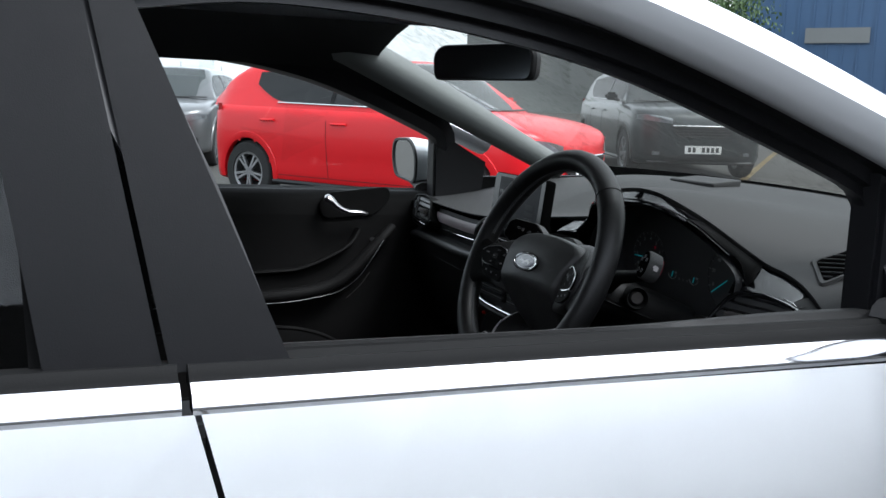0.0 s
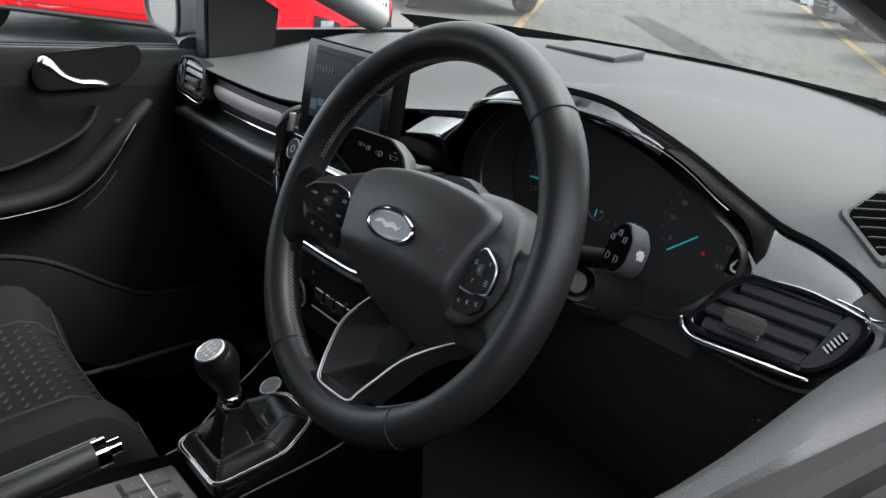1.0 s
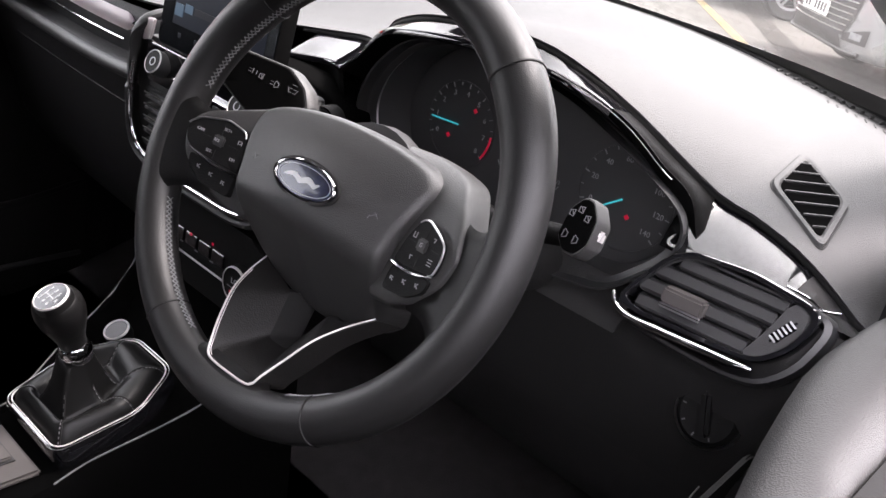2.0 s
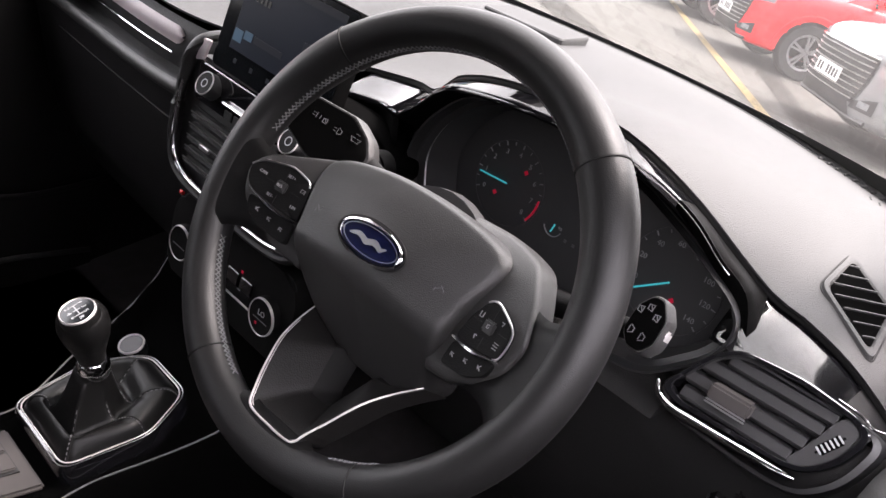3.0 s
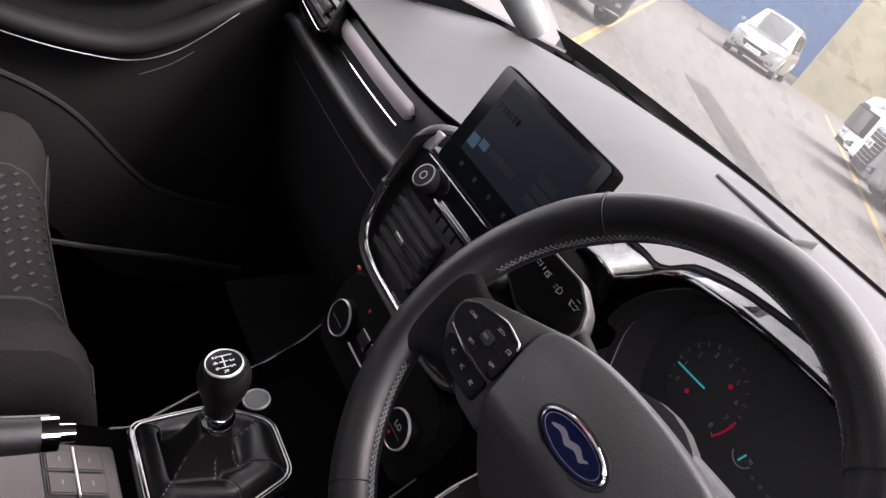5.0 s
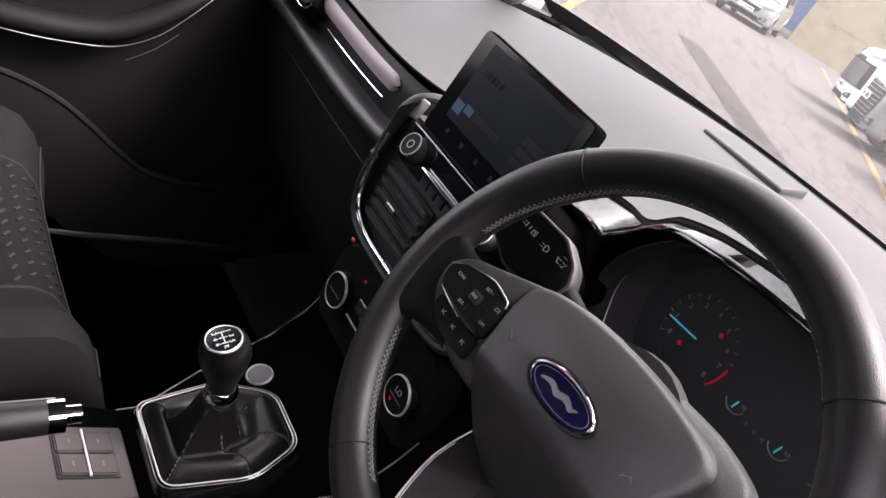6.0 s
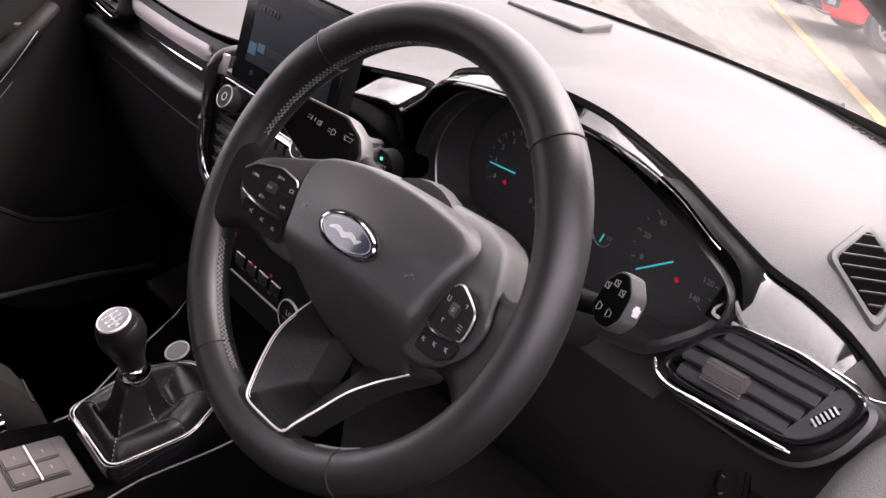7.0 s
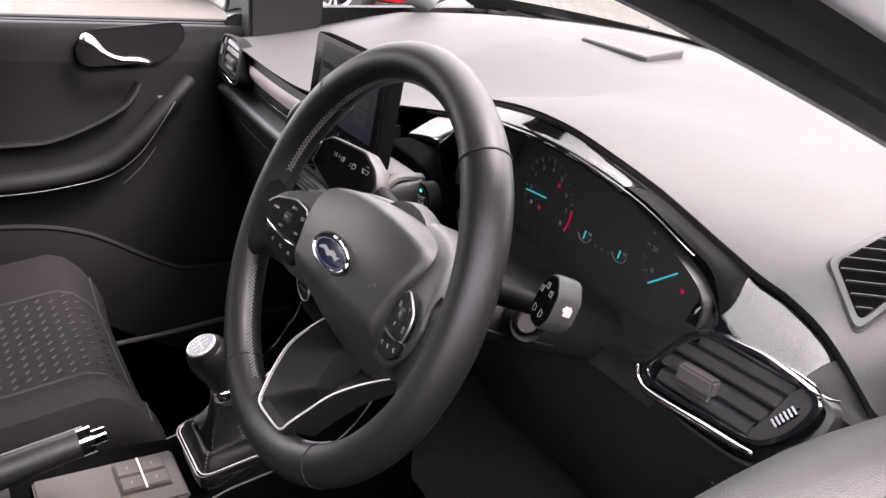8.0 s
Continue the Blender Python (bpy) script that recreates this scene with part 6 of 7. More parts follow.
    # the leather gaiter rises in folds to the lever
    def gaiter(k):
        out = []
        for i, (a, b) in enumerate(ring):
            ang = math.atan2(b, a)
            f = 1.02 - 0.80 * k
            fold = 1 + 0.05 * math.sin(k * 3.14) * math.cos(6 * ang + 0.5) + 0.04 * math.sin(k * 3.14) * math.sin(11 * ang + 9 * k)
            lean = Vector((0.004 * k, -0.027 * k, 0))
            p = tilt @ Vector((a * f * fold, b * f * fold, 0.004 + 0.004 * k * math.sin(k * 12 + 2 * ang)))
            out.append(p + Vector((0, 0, 0.017 * math.sin(min(1, k / 0.62) * 3.0) ** 0.8 + 0.052 * max(0, (k - 0.60) / 0.40) ** 1.6)) + lean)
        return out
    ga = part("gaiter", loft([gaiter(k) for k in span(0, 1, 22)]), M_GAITER, g, "black leather gaiter with stitched seams", 70)
    for i in (2, 7, 12, 17, 22, 27):
        path = [gaiter(k)[i] + Vector((0, 0, 0.0004)) for k in span(0.0, 0.85, 16)]
        part("gaiter_seam", tube(path, 0.0007, 5), M_SEAM, ga)
        bm = bmesh.new()
        for k in span(0.03, 0.80, 14):
            p, q = gaiter(k)[i - 1], gaiter(k + 0.028)[i - 1]
            tube([p.lerp(gaiter(k)[i], 0.6) + Vector((0, 0, 0.0006)), q.lerp(gaiter(k + 0.028)[i], 0.6) + Vector((0, 0, 0.0006))], 0.0006, 4, bm=bm)
        part("stitching", bm, M_STITCH, ga, "grey dashed stitching")
    base, top = Vector((0.004, 0.011, 0.606)), Vector((0.004, -0.006, 0.656))
    ax = (top - base).normalized()
    km = frame_from(base, (1, 0, 0), ax)
    part("collar", revolve([(0.0150, -0.012), (0.0170, -0.006), (0.0175, 0.000), (0.0165, 0.006), (0.0140, 0.009), (0.001, 0.009)], 24, km), M_CHROME, g, "chrome collar")
    kn = part("knob", revolve([(0.0135, 0.006), (0.0150, 0.018), (0.0190, 0.030), (0.0235, 0.042), (0.0258, 0.054), (0.0250, 0.064), (0.0222, 0.0715), (0.0180, 0.0750), (0.001, 0.0755)], 32, km), M_GAITER, g, "rounded black knob")
    face = Vector((0.16, -0.46, 0.87)).normalized()
    cap = frame_from(km @ Vector((0, 0, 0.0540)) + face * 0.0240, (1, 0, 0), face)
    part("cap_collar", revolve([(0.0206, -0.008), (0.0190, -0.001), (0.0170, 0.0002)], 32, cap), M_GAITER, kn, "black collar under the cap")
    part("cap_ring", revolve([(0.0184, -0.0015), (0.0182, 0.0012), (0.0174, 0.0020), (0.0166, 0.001)], 32, cap), M_BRIGHT, kn, "chrome ring")
    dsk = part("cap", revolve([(0.0168, -0.002), (0.0168, 0.0012), (0.001, 0.0016)], 32, cap), M_SCREEN, kn, "black cap with the shift pattern")
    for tx, x, y in (("1", -0.0085, 0.0065), ("3", -0.0010, 0.0075), ("5", 0.0065, 0.0065), ("2", -0.0085, -0.0070), ("4", -0.0010, -0.0080), ("6", 0.0065, -0.0070), ("R", 0.0115, -0.0005)):
        words("gear_number", tx, 0.0068, cap @ pose(x, y, 0.0016), M_PRINT, dsk)
    part("shift_line", box(0.016, 0.0010, 0.0004, cap @ pose(-0.001, 0, 0.0017)), M_PRINT, dsk)
    for x in (-0.0085, -0.001, 0.0065):
        part("shift_line", box(0.0009, 0.008, 0.0004, cap @ pose(x, 0, 0.0017)), M_PRINT, dsk)
    b = thing("parking_button", I4, "round silver-edged push button on the console", "button")
    bm = frame_from((-0.080, 0.107, 0.5535), (1, 0, 0), (0.1, -0.45, 0.89))
    part("housing", revolve([(0.0165, -0.022), (0.0165, 0.003), (0.0155, 0.0045), (0.001, 0.0045)], 28, bm), M_HOOD, b)
    part("bezel", revolve([(0.0160, 0.0035), (0.0158, 0.0058), (0.0148, 0.0064), (0.0138, 0.0056), (0.0138, 0.0040)], 28, bm), M_BRIGHT, b, "bright ring")
    part("cap", revolve([(0.0134, 0.0040), (0.0132, 0.0056), (0.001, 0.0060)], 28, bm), M_DIM, b, "grey satin cap")
    h = thing("handbrake", I4, "leather-covered handbrake lever with a silver release button", "handbrake")
    p0, p1 = Vector((0.038, -0.466, 0.541)), Vector((0.038, -0.158, 0.602))
    d = (p1 - p0).normalized()
    rr = [0.014, 0.015, 0.0165, 0.018, 0.0185, 0.018, 0.017, 0.016]
    part("grip", tube([p0 + (p1 - p0) * k / 7 for k in range(8)], rr, 14), M_LEATHER, h, "black leather grip")
    part("stitch_line", tube([p0 + (p1 - p0) * k / 7 + Vector((-0.006, 0, rr[k] * 0.98)) for k in range(8)], 0.0007, 5), M_STITCH, h)
    part("release_collar", tube([p1 - d * 0.004, p1 + d * 0.010], 0.0165, 14), M_CHROME, h, "chrome collar")
    part("release_button", tube([p1 + d * 0.008, p1 + d * 0.024], [0.0095, 0.009], 12), M_CHROME, h, "chrome push button")
    part("lever_foot", tube([p0 + Vector((0, -0.04, -0.06)), p0], 0.018, 10), M_BLACK, h)
    a = thing("armrest_box", I4, "grey cloth-topped centre armrest between the seats", "armrest")
    part("lid", box(0.10, 0.26, 0.045, pose(-0.035, -0.52, 0.612), 0.016, 4), M_BELTGREY, a)
    part("base", box(0.09, 0.22, 0.10, pose(-0.035, -0.54, 0.545), 0.01), M_DARK, a)


build_console()


# ---- seats ----
def build_seat(cx, y0, z0):
    t = thing("front_seat", pose(cx, y0, z0), "charcoal cloth front seat with a flecked centre panel", "car seat", "front seats")
    def cushion(u, v):
        x = 0.255 * v
        y = -0.02 - 0.50 * u
        bol = 0.045 * max(0, abs(v) - 0.55) ** 1.3 / 0.45 ** 1.3
        front = 0.085 * max(0, (0.16 - u) / 0.16) ** 2
        z = 0.575 - 0.075 * u - front + bol - 0.03 * max(0, abs(v) - 0.86) / 0.14 - 0.018 * (1 - v * v)
        return (x, y, z)
    us, vs = span(0, 1, 20), span(-1, 1, 28)
    part("cushion", sheet(cushion, us, vs), M_FABRIC, t, "charcoal cloth cushion with raised bolsters", 60)
    rim = [cushion(0, v) for v in vs] + [cushion(u, 1) for u in us[1:]] + [cushion(1, v) for v in vs[::-1][1:]] + [cushion(u, -1) for u in us[::-1][1:-1]]
    rim = [Vector(p) for p in rim]
    rings = [rim] + [[Vector((p.x * k, -0.27 + (p.y + 0.27) * k2, p.z + dz)) for p in rim] for k, k2, dz in ((1.03, 1.04, -0.025), (1.04, 1.05, -0.06), (1.0, 1.0, -0.10), (0.96, 0.93, -0.13))]
    part("cushion_side", loft(rings, caps=False), M_FABRIC, t, "charcoal cloth cushion side", 60)
    # flecked insert
    fleck = bmesh.new()
    for i in range(24):
        for j in range(11):
            u, v = 0.05 + 0.039 * i, -0.50 + 0.092 * (j + 0.5 * (i % 2))
            p, q = Vector(cushion(u, v)), Vector(cushion(u + 0.014, v + 0.034))
            d = (q - p).normalized()
            box((q - p).length, 0.0034, 0.0008, frame_from((p + q) / 2 + Vector((0, 0, 0.0012)), d, (0, 0, 1)), bm=fleck)
    f = part("fleck_pattern", fleck, M_FLECK, t, "pale flecked weave")
    f["kind"] = "stuff"
    for s in (-1, 1):
        part("piping", tube([Vector(cushion(u, s * 0.55)) + Vector((0, 0, 0.001)) for u in us], 0.002, 6), M_SEAM, t)
    part("front_seam", tube([Vector(cushion(0.02, v)) + Vector((0, -0.0, 0.001)) for v in vs], 0.0016, 6), M_SEAM, t)
    # plinth to the floor
    part("seat_base", box(0.46, 0.44, 0.13, pose(0, -0.28, 0.375), 0.02), M_BLACK, t, "black plastic seat base")
    # backrest
    def back(u, v):
        x = (0.25 - 0.05 * u * u) * v
        bol = 0.055 * max(0, abs(v) - 0.5) ** 1.3 / 0.5 ** 1.3
        return (x, -0.50 - 0.27 * u + bol + 0.02 * math.sin(u * 3.1), 0.50 + 0.58 * u - 0.02 * v * v * u)
    part("backrest", sheet(back, span(0, 1, 14), span(-1, 1, 18), -0.11), M_FABRIC, t, "charcoal cloth backrest", 60)
    part("headrest", box(0.25, 0.09, 0.17, pose(0, -0.855, 1.165, -14, 0, 0), 0.035, 4), M_FABRIC, t, "charcoal cloth headrest")
    for s in (-1, 1):
        part("headrest_post", tube([(s * 0.06, -0.81, 1.05), (s * 0.06, -0.84, 1.12)], 0.006, 8), M_CHROME, t)
    return t


build_seat(-0.385, -0.02, -0.03)
build_seat(0.345, -0.12, -0.03)


# ---- rear-view mirror ----
def build_rear_mirror():
    t = thing("rear_view_mirror", pose(-0.01, 0.085, 1.222), "black rear-view mirror hanging from the windscreen", "mirror")
    m = pose(0, 0, 0, 0, 0, 24)
    o = rounded([(-0.118, -0.030), (0.118, -0.030), (0.122, 0.018), (0.10, 0.034), (-0.10, 0.034), (-0.122, 0.018)], 0.016, 4)
    rings = [[m @ Vector((a * k, y, b * k)) for a, b in o] for y, k in ((-0.004, 0.96), (0.0, 1.0), (0.012, 0.99), (0.03, 0.80), (0.04, 0.45))]
    part("housing", loft(rings), M_BLACK, t, "black mirror housing")
    part("mirror_glass", prism([(a * 0.93, b * 0.90) for a, b in o], 0.001, m @ pose(0, -0.0052, 0) @ REAR), M_CHROME, t, "dark mirror glass")
    part("stem", tube([m @ Vector((0, 0.03, 0.0)), (0.01, 0.09, 0.035), (0.01, 0.12, 0.055)], [0.014, 0.012, 0.02], 10), M_BLACK, t)
    part("sensor_pod", box(0.075, 0.13, 0.05, pose(0.01, 0.15, 0.050, -22, 0, 0), 0.016, 3), M_BLACK, t, "black sensor pod at the glass")


build_rear_mirror()


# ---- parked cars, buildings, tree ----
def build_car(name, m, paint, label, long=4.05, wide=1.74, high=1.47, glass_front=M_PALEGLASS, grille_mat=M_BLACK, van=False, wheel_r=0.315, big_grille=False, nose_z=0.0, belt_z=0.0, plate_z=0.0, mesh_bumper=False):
    """A parked car: nose towards +y, standing on z = 0, centred between its ends."""
    c = thing(name, m, label, "van" if van else "car", "parked cars")
    L, W = long / 2, wide / 2
    nose_h = nose_z or (0.80 if not van else 1.0)
    belt = belt_z or (0.96 if not van else 1.12)
    fa, ra = L - 0.80, -L + 0.68
    scr0, scr1 = (L - 1.05, L - 1.75) if not van else (L - 0.80, L - 1.40)
    tail_top = -L + (0.55 if not van else 0.06)
    NF, NR, MID = 0.46, 0.34 if not van else 0.12, 0.52

    def ends(y):
        """How far the rounded ends have drawn the section in: plan and height factors."""
        k = (y - (L - NF)) / NF if y > 0 else (-L + NR - y) / NR
        k = min(0.9999, max(0, k))
        return (1 - k ** 2.6) ** (1 / 2.6), (1 - k ** 5) ** (1 / 5)

    def half(y):
        return W * (1 - 0.03 * max(0, y / L) ** 2 - 0.04 * max(0, -y / L) ** 2) * ends(y)[0]

    def deck(y):
        if y > scr0:
            k = (y - scr0) / (L - scr0)
            return belt + 0.03 - (belt + 0.03 - nose_h) * (0.55 * k + 0.45 * k ** 3)
        return belt + 0.03 + 0.05 * (scr0 - y) / long

    def top(y):
        return MID + (deck(y) - MID) * ends(y)[1]

    def low(y):
        return MID - (MID - 0.22) * ends(y)[1]
    prof = [(0.90, 0.0), (0.955, 0.03), (0.975, 0.10), (0.982, 0.18), (0.985, 0.26), (0.988, 0.34), (0.995, 0.42), (1.0, 0.50), (1.0, 0.58), (0.998, 0.66), (0.993, 0.74), (0.985, 0.81), (0.978, 0.87), (0.955, 0.93), (0.915, 0.97), (0.84, 0.99), (0.45, 1.01), (0.0, 1.02)]
    ys = [-L + NR * (1 - math.cos(math.pi / 2 * k / 7)) for k in range(7)] + span(-L + NR, L - NF, 66) + [L - NF * (1 - math.sin(math.pi / 2 * k / 8)) for k in range(1, 9)]
    rings = []
    for y in ys:
        w, a, b = half(y), low(y), top(y)
        side = [(w * p, y, a + (b - a) * q) for p, q in prof]
        rings.append([(-x, yy, z) for x, yy, z in side] + side[::-1][1:])
    bm = loft(rings)
    # wheel openings: pull the mesh onto the arch circles, then open them
    ar = wheel_r * 1.14
    for v in bm.verts:
        for ay in (fa, ra):
            if abs(v.co.x) > 0.80 * W and v.co.z < wheel_r + ar + 0.05:
                d = Vector((v.co.y - ay, v.co.z - wheel_r))
                if abs(d.length - ar) < 0.03 and d.length > 0:
                    d = d.normalized() * ar
                    v.co.y, v.co.z = ay + d.x, wheel_r + d.y
    gone = [f for f in bm.faces if any(abs(f.calc_center_median().x) > 0.72 * W and math.hypot(f.calc_center_median().y - ay, f.calc_center_median().z - wheel_r) < ar - 0.004 for ay in (fa, ra))]
    bmesh.ops.delete(bm, geom=gone, context="FACES")
    part("body", bm, paint, c, "painted lower body", 50)
    part("underbody", box(wide * 0.86, long * 0.84, 0.46, pose(0, 0, 0.43), 0.05), M_SEAM, c, "dark underbody and arch liners")

    # glasshouse
    def house(y):
        if y > scr1:
            k = max(0, min(1, (scr0 + 0.06 - y) / (scr0 + 0.06 - scr1)))
            roof = high - 0.035
            return deck(y) - 0.04 + (roof - deck(y) + 0.04) * (1 - (1 - k) ** 1.35)
        k = max(0, (tail_top - y) / (tail_top + L - 0.05))
        u = (y - scr1) / 1.4
        roof = high - 0.035 + 0.05 * max(0, -u) * (1 + 0.55 * u) if not van else high - 0.03
        roof -= 0 if van else 0.05 * max(0, (-0.5 - y)) ** 1.5
        return roof - (roof - deck(y)) * min(1, k) ** 1.7 * 0.97

    def walls(y):
        w, b, h = half(max(y, -L + 0.13)) * 0.94, deck(y) - 0.05, house(y)
        k = min(1, max(0.02, (h - b) / (high - belt)))
        return w, b, h, w - (0.19 if not van else 0.08) * k ** 0.8
    rings = []
    for y in span(-L + 0.06, scr1, 22) + span(scr1, scr0 + 0.05, 12)[1:]:
        w, b, h, tw = walls(y)
        side = [(w, b), (w + (tw - w) * 0.5, b + (h - b) * 0.44), (tw + 0.015, b + (h - b) * 0.80), (tw - 0.01, b + (h - b) * 0.90), (tw - 0.06, b + (h - b) * 0.965), (tw * 0.72, h), (tw * 0.35, h + 0.014), (0, h + 0.018)]
        rings.append([(-x, y, z) for x, z in side] + [(x, y, z) for x, z in side[::-1][1:]])
    part("roof_and_pillars", loft(rings), paint, c, "painted roof and pillars", 60)

    def glass_side(y, k, s, out=0.005):
        w, b, h, tw = walls(y)
        z = b + 0.06 + ((h - b) * 0.80 - 0.06) * k
        f = (z - b) / max(0.01, (h - b) * 0.80)
        return (s * (w + (tw + 0.015 - w) * f + out), y, z)
    d0, d1, d2 = scr0 - 0.26, scr1 - 0.55, tail_top + 0.16
    for s in (-1, 1):
        panes = ((d1 + 0.02, d0), (d2, d1 - 0.02)) if not van else ((scr1 - 0.75, d0 - 0.05),)
        for i, (a, b) in enumerate(panes):
            rear = i == 1
            part("side_window", sheet(lambda u, v: glass_side(u, (0.02 + (0.55 * max(0, (a + 0.42 - u) / 0.42) ** 1.6 if rear else 0)) * (1 - v) + 0.97 * v, s), span(a, b, 12), span(0, 1, 4), 0.004), M_CARGLASS, c, "dark side window")
        if not van:
            part("door_pillar", sheet(lambda u, v: glass_side(d1 - 0.025 + 0.05 * u, 0.02 + 0.95 * v, s, 0.007), span(0, 1, 2), span(0, 1, 3), 0.004), M_CLADDING, c)
        part("window_line", tube([glass_side(y, 0.0, s, 0.008) for y in span(d2 + 0.35 if not van else scr1 - 0.75, d0, 12)], 0.008, 6), M_CHROME if not van else M_CLADDING, c, "bright line under the windows")

        def flank(y, z):
            t = (z - low(y)) / (top(y) - low(y))
            return s * (half(y) * curve(t, [(q, p) for p, q in prof]) + 0.001)
        for y in (scr0 - 0.05, d1, d1 - 0.92):
            if y > ra + 0.42 or y == d1:
                part("door_seam", tube([(flank(y - 0.05 * (z - 0.4), z), y - 0.05 * (z - 0.4), z) for z in span(0.32, deck(y) - 0.05, 6)], 0.003, 5), M_SEAM, c)
        part("sill_seam", tube([(flank(y, 0.315), y, 0.315) for y in span(ra + 0.42, fa - 0.42, 8)], 0.003, 5), M_SEAM, c)
        for y in (d1 + 0.14, d1 - 0.78):
            if y > -L + 0.6 and not (van and y < d1):
                part("door_handle", tube([(flank(y + 0.09 * k, deck(y) - 0.17) + s * (0.012 + 0.012 * (1 - k * k)), y + 0.09 * k, deck(y) - 0.165) for k in (-1, -0.5, 0, 0.5, 1)], 0.014, 8, flat=0.8), paint, c)
        part("sill_trim", tube([(s * half(y) * 0.955, y, 0.245) for y in span(ra + 0.34, fa - 0.34, 8)], 0.028, 8), M_CLADDING, c)
        mirror = part("door_mirror", box(0.19, 0.11, 0.12, pose(s * (W + 0.075), d0 - 0.02, belt + 0.10, 0, 0, s * -8), 0.035, 4), paint, c, "painted door mirror")
        part("mirror_foot", tube([(s * (W - 0.06), d0 - 0.02, belt + 0.04), (s * (W + 0.04), d0 - 0.02, belt + 0.06)], 0.022, 8), M_BLACK, mirror)
        for y in (fa, ra):
            rings = []
            for a in span(-10, 190, 26):
                ca, sa = math.cos(radians(a)), math.sin(radians(a))
                rings.append([(flank(min(max(y + q * ca, -L + 0.02), L - 0.02), max(0.23, wheel_r + q * sa)) + s * o, y + q * ca, wheel_r + q * sa) for q, o in ((ar - 0.012, -0.05), (ar - 0.012, 0.004), (ar + 0.004, 0.010), (ar + 0.050, 0.008), (ar + 0.056, -0.004))])
            part("arch_lip", loft(rings, closed=False, caps=False), paint if not van else M_BLACK, c, "wheel arch lip")
            road_wheel(c, s, s * (half(y) - 0.105), y, wheel_r, wheel_r, 0.20)

        def nose(x, z, out=0.008):
            t = min(1, max(0, (z - 0.22) / (nose_h - 0.22)))
            kx = (1 - min(0.999, abs(x) / (W * 0.965)) ** 2.6) ** (1 / 2.6)
            hz = min(0.999, abs(z - MID) / (nose_h - MID if z > MID else MID - 0.22))
            kz = (1 - hz ** 5) ** (1 / 5)
            return (x, L - NF + NF * min(kx, kz) + out, z)
        part("headlamp", sheet(lambda u, v: nose(s * (0.44 + (W * 0.93 - 0.44) * u), nose_h - 0.145 + 0.055 * u + (0.075 + 0.035 * u - 0.05 * u ** 4) * v), span(0, 1, 14), span(0, 1, 5), 0.02), M_LAMP, c, "clear headlamp")
        part("fog_recess", sheet(lambda u, v: nose(s * (0.52 + 0.22 * u), 0.33 + (0.05 + 0.07 * u) * v), span(0, 1, 6), span(0, 1, 3), 0.012), M_BLACK, c)
        part("fog_lamp", sheet(lambda u, v: nose(s * (0.60 + 0.10 * u), 0.355 + 0.05 * v, 0.014), span(0, 1, 4), span(0, 1, 2), 0.01), M_LAMP, c)
        part("tail_lamp", sheet(lambda u, v: (s * (half(-L + 0.30 - 0.20 * u) * 0.965 + 0.006), -L + 0.30 - 0.20 * u, belt - 0.18 + (0.22 if not van else 0.5) * v), span(0, 1, 5), span(0, 1, 4), 0.012), M_TAIL, c, "red tail lamp")
    part("windscreen", sheet(lambda u, v: (v * (half(scr0) * 0.84 - 0.15 * u), scr0 + 0.05 + (scr1 + 0.02 - scr0) * u - 0.03 * abs(v) ** 3, house(scr0 + 0.05 + (scr1 + 0.02 - scr0) * u) + 0.024 - 0.02 * v * v), span(0.05, 0.97, 10), span(-0.95, 0.95, 8), 0.004), glass_front, c, "windscreen with reflected sky put into its colour")
    part("cowl", tube([(x, scr0 + 0.09 - 0.06 * (x / W) ** 2, deck(scr0 + 0.06) + 0.018) for x in span(-0.80 * W, 0.80 * W, 8)], 0.022, 6, flat=0.5), M_BLACK, c, "black cowl under the screen")
    # grille, intake, plate
    gw, g0, g1 = (0.62, nose_h - 0.07, 0.36) if big_grille else (0.44, nose_h - 0.17, nose_h - 0.34)
    g = part("grille", sheet(lambda u, v: nose((gw - 0.10 * v * v) * u, g0 + (g1 - g0) * v, 0.010), span(-1, 1, 16), span(0, 1, 6), 0.012), grille_mat, c, "dark slatted grille")
    part("grille_rim", tube([nose(gw * u, g0, 0.014) for u in span(-1, 1, 16)], 0.010, 6), M_CHROME, g)
    bars = 8 if big_grille else 4
    for k in range(bars):
        v = (k + 0.7) / (bars + 0.4)
        part("grille_bar", tube([nose((gw - 0.02 - 0.10 * v * v) * u, g0 + (g1 - g0) * v, 0.018) for u in span(-1, 1, 10)], 0.006, 5), M_SATIN if big_grille else M_BLACK, g)
    part("lower_intake", sheet(lambda u, v: nose((0.56 - 0.08 * v) * u, 0.27 + 0.09 * v, 0.010), span(-1, 1, 14), span(0, 1, 3), 0.012), M_BLACK, c, "black lower intake")
    part("bumper_lip", tube([nose(0.78 * W * u, 0.255, 0.004) for u in span(-1, 1, 16)], 0.020, 6), M_BLACK, c)
    part("bonnet_seam", tube([(0.80 * W * u, L - NF + 0.30 - 0.28 * abs(u) ** 3, deck(L - NF + 0.30 - 0.28 * abs(u) ** 3) - 0.006 - 0.028 * u * u) for u in span(-1, 1, 16)], 0.004, 5), M_SEAM, c)
    for y, d, mt, z in ((nose(0, 0.44)[1] + 0.012, 1, M_PLATE, plate_z or (0.47 if not big_grille else 0.50)), (-L - 0.006, -1, M_PLATEY, 0.62)):
        pl = part("number_plate", box(0.52, 0.010, 0.111, pose(0, y, z), 0.002), mt, c, "number plate")
        for k in range(7):
            if k != 4:
                part("plate_bar", box(0.042, 0.003, 0.070, pose(-0.20 + 0.066 * k, y + d * 0.006, z)), M_INK, pl)
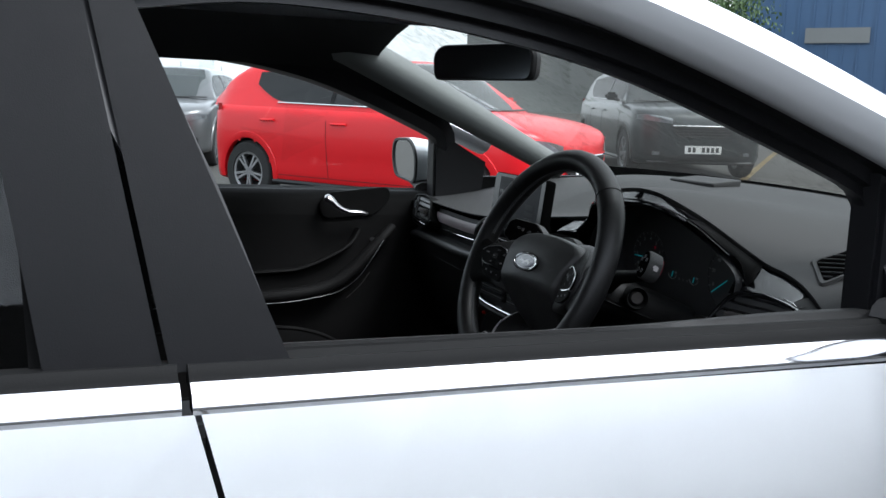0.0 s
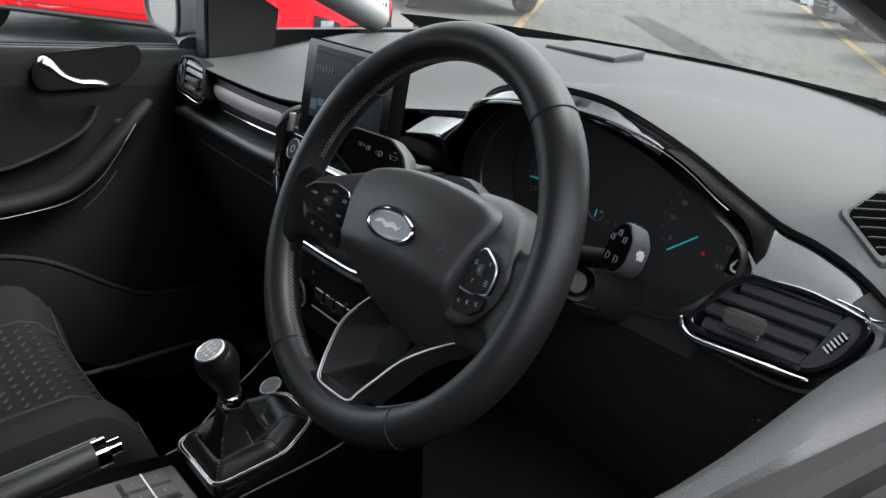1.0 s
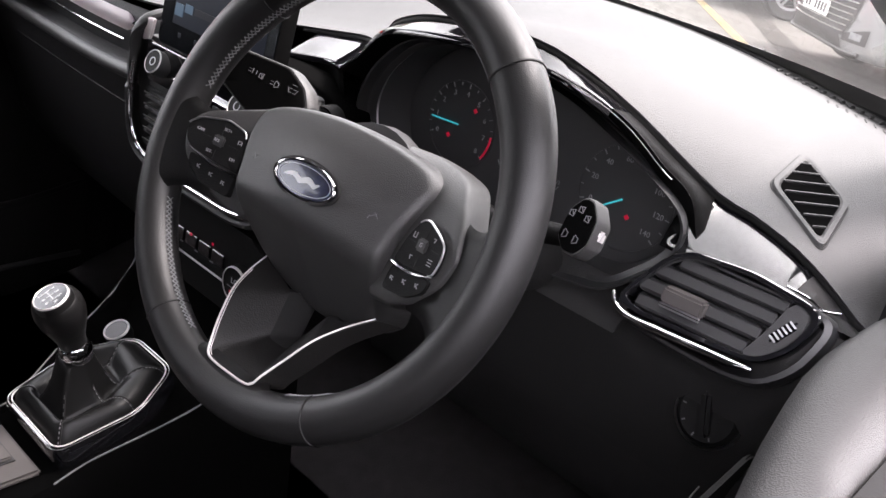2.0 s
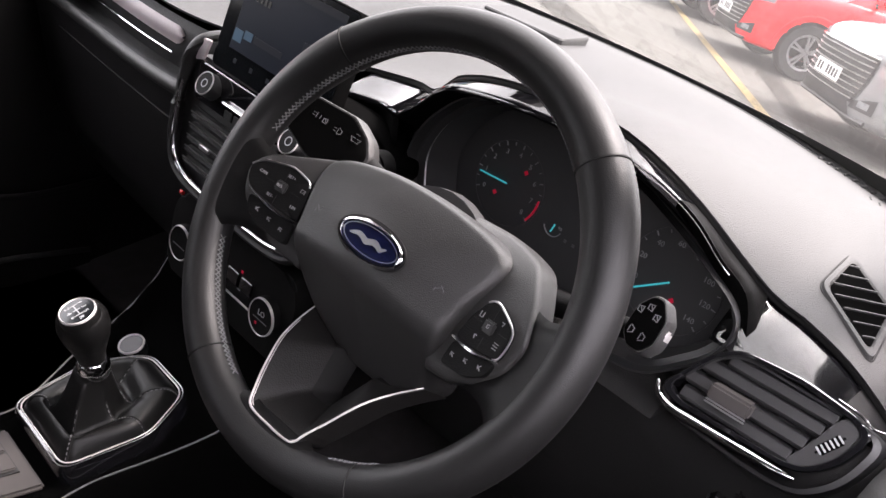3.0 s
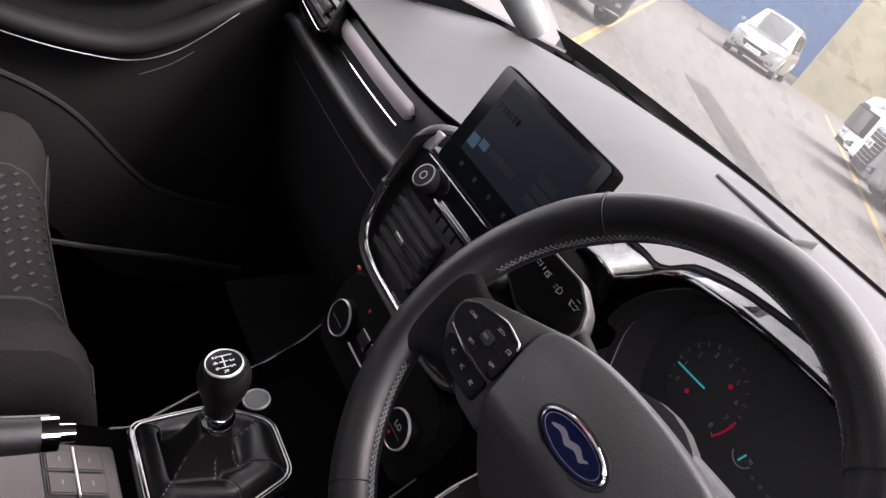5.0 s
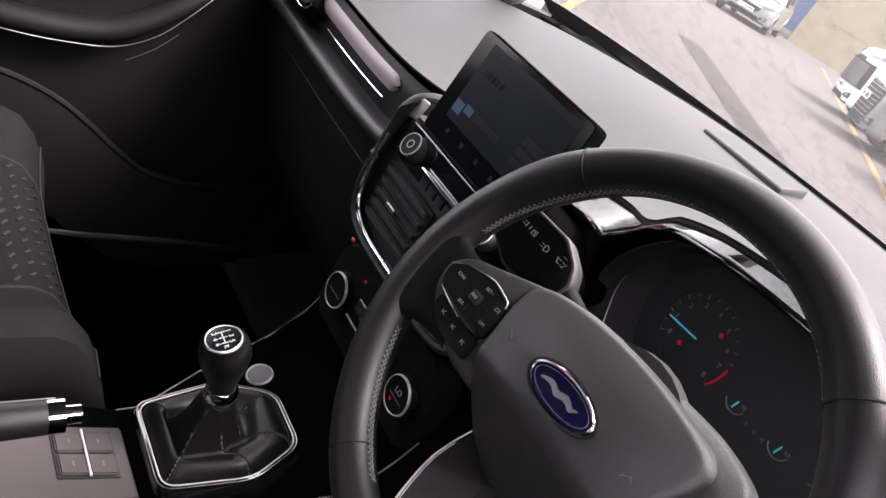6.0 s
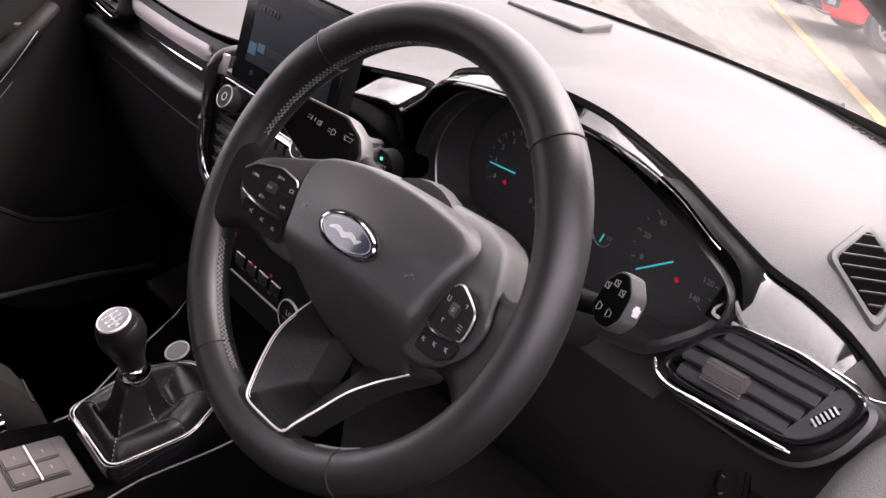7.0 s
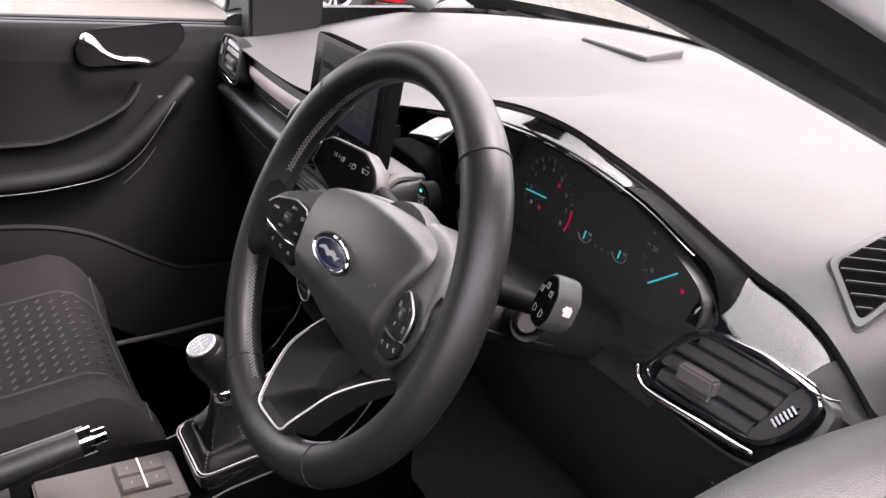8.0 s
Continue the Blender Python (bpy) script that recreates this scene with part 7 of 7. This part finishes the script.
    if mesh_bumper:
        bp = part("mesh_bumper", sheet(lambda u, v: nose(0.90 * W * u, 0.56 + 0.46 * v, 0.05), span(-1, 1, 18), span(0, 1, 6), 0.05), M_BLACK, c, "black bumper with a wire mesh face")
        for k in range(12):
            part("mesh_bar", tube([nose(0.80 * W * u, 0.60 + 0.033 * k, 0.056) for u in span(-1, 1, 10)], 0.005, 5), M_SATIN, bp)
    if van:
        part("rear_door_seam", tube([(0, -L - 0.002, 0.5), (0, -L + 0.06, high - 0.2)], 0.006, 5), M_SEAM, c)
    else:
        part("rear_screen", sheet(lambda u, v: (v * (W * 0.68 - 0.08 * u), -L + 0.16 + (tail_top + L - 0.14) * u, house(-L + 0.16 + (tail_top + L - 0.14) * u) + 0.022 - 0.02 * v * v), span(0.1, 0.95, 6), span(-0.95, 0.95, 6), 0.006), M_CARGLASS, c)
    return c


def yaw_to(dx, dy):
    return math.degrees(math.atan2(-dx, dy))


def nose_at(x, y, dx, dy, long):
    """Ground pose of a car whose nose is at x, y and points along dx, dy."""
    n = math.hypot(dx, dy)
    return on_ground(x - dx / n * long / 2, y - dy / n * long / 2, yaw_to(dx, dy))


# beside the passenger window
rd = Vector((0.827, 0.562))
rc = Vector((-7.72, 1.13)) + rd * (4.05 / 2 - 0.70) + Vector((-rd.y, rd.x)) * 0.84
build_car("hatchback", on_ground(rc.x, rc.y, yaw_to(rd.x, rd.y)), M_RED, "glossy red five-door hatchback with grey alloy wheels parked on the asphalt")
build_car("hatchback", nose_at(-11.6, 0.38, 0.92, -0.30, 4.38), M_GREYP, "dark grey hatchback parked nose out on the asphalt", 4.38, 1.82, 1.47)
build_car("van", nose_at(-25.2, 0.3, -1, 0.05, 4.9), M_WHITE, "white panel van seen from behind in the yard", 4.9, 1.95, 1.95, van=True)
build_car("van", nose_at(-26.8, 3.1, -1, 0.2, 4.9), M_WHITE, "white panel van parked at the back of the yard", 4.9, 1.95, 1.95, van=True)
build_car("hatchback", nose_at(-8.75, 7.69, 0.95, -0.36, 4.6), M_NAVY, "dark green-grey car parked facing the white car", 4.6, 1.94, 1.62, nose_z=0.94, belt_z=1.06, plate_z=0.44, wheel_r=0.35)
# the row across the lane
row = Vector((-0.75, -0.66))
build_car("hatchback", nose_at(-1.90, 7.15, row.x, row.y, 4.3), M_SILVER, "silver-grey car with a wide slatted grille in the row", 4.3, 1.82, 1.52, big_grille=True)
build_car("hatchback", nose_at(-4.30, 9.90, row.x, row.y, 4.05), M_RED, "red hatchback with a dark grille parked in the row", big_grille=True)
build_car("suv", nose_at(-6.74, 12.47, row.x, row.y, 4.5), M_SILVER, "pale silver utility car with a tall grille in the row", 4.5, 1.86, 1.72, big_grille=True, nose_z=0.96, belt_z=1.08, plate_z=0.66, wheel_r=0.36)
build_car("pickup", nose_at(-8.75, 15.0, row.x, row.y, 4.9), M_WHITE, "white pickup with a black mesh bumper parked in the row", 4.9, 1.90, 1.95, nose_z=1.24, belt_z=1.34, wheel_r=0.41, mesh_bumper=True)
build_car("suv", nose_at(-17.5, 22.5, 0.5, -0.85, 4.6), M_SILVER, "silver utility car in front of the blue building", 4.6, 1.86, 1.75)


def build_blue_building():
    x, y = -34.0, 40.0
    b = thing("blue_building", Matrix.Translation((x, y, gz(x, y))) @ pose(0, 0, 0, 0, 0, 38), "large blue sheet-clad industrial building", "building")
    part("wall", box(46, 14, 9.0, pose(15, 6, 4.5)), M_BLUE, b, "blue profiled sheet wall")
    for k in range(60):
        part("rib", box(0.10, 0.06, 9.0, pose(-7.6 + 0.77 * k, -1.03, 4.5)), M_BLUE, b)
    part("roof_edge", box(46.4, 14.4, 0.35, pose(15, 6, 9.1)), M_CLADDING, b)
    part("sign_board", box(3.2, 0.08, 0.8, pose(-2.5, -1.12, 4.6)), M_PILLAR, b, "plain pale board")
    g = thing("grey_shed", Matrix.Translation((-46, 30, gz(-46, 30))) @ pose(0, 0, 0, 0, 0, 45), "pale grey industrial shed in the distance", "building")
    part("wall", box(18, 12, 6.0, pose(0, 6, 3.0)), M_PILLAR, g)
    part("roof", box(18.6, 12.6, 0.4, pose(0, 6, 6.1)), M_SILVER, g)


build_blue_building()


def build_bank():
    def at(u, v):
        x, y = -20.5 + 15.0 * u - 4.5 * v, 29.5 + 6.0 * u + 7.0 * v
        return (x, y, gz(x, y) + 6.2 * math.sin(1.57 * v) * (1 - 0.25 * u) + 0.25 * math.sin(31 * u + 3 * v) * v + 0.15 * math.sin(67 * u) * v)
    tagged(part("grass_bank", sheet(at, span(0, 1, 40), span(0, 1, 14), 0.02), M_KHAKI), "steep bank of dry khaki grass behind the cars", "bank", kind="stuff")


build_bank()


def build_tree(x, y, h):
    t = thing("tree", Matrix.Translation((x, y, gz(x, y))), "leafy green tree beyond the yard", "tree", "trees")
    rnd = random.Random(5 + int(x))
    bm = tube([(0, 0, 0), (0.1, 0.05, h * 0.25), (0.0, 0.1, h * 0.5), (0.15, 0.0, h * 0.75)], [0.22, 0.17, 0.12, 0.05], 8)
    tips = []
    for k in range(14):
        a, z0 = rnd.uniform(0, 6.28), h * rnd.uniform(0.28, 0.65)
        r = h * rnd.uniform(0.15, 0.30)
        tip = Vector((r * math.cos(a), r * math.sin(a), z0 + h * rnd.uniform(0.1, 0.3)))
        tube([(0.05, 0.05, z0), tip * 0.5 + Vector((0, 0, z0 * 0.45)), tip], [0.07, 0.04, 0.015], 6, bm=bm)
        tips.append(tip)
    part("trunk", bm, M_BARK, t, "brown trunk and limbs")
    verts, faces = [], []
    for tip in tips + [Vector((0, 0, h * 0.85))]:
        for _ in range(260):
            c = tip + Vector((rnd.gauss(0, h * 0.075), rnd.gauss(0, h * 0.075), rnd.gauss(0, h * 0.06)))
            q = Euler((rnd.uniform(0, 3), rnd.uniform(0, 3), rnd.uniform(0, 6))).to_matrix()
            i = len(verts)
            s = rnd.uniform(0.06, 0.14)
            for a, b in ((-1, 0), (0, -0.5), (1, 0), (0, 0.5)):
                verts.append(c + q @ Vector((a * s, b * s, 0)))
            faces.append((i, i + 1, i + 2, i + 3))
    me = bpy.data.meshes.new("crown")
    me.from_pydata(verts, [], faces)
    me.materials.append(M_LEAF)
    ob = new("crown", me)
    ob.parent = t
    ob["label"] = "loose green leafy crown"


build_tree(-33.0, 27.0, 8.5)
build_tree(-39.0, 29.5, 9.5)
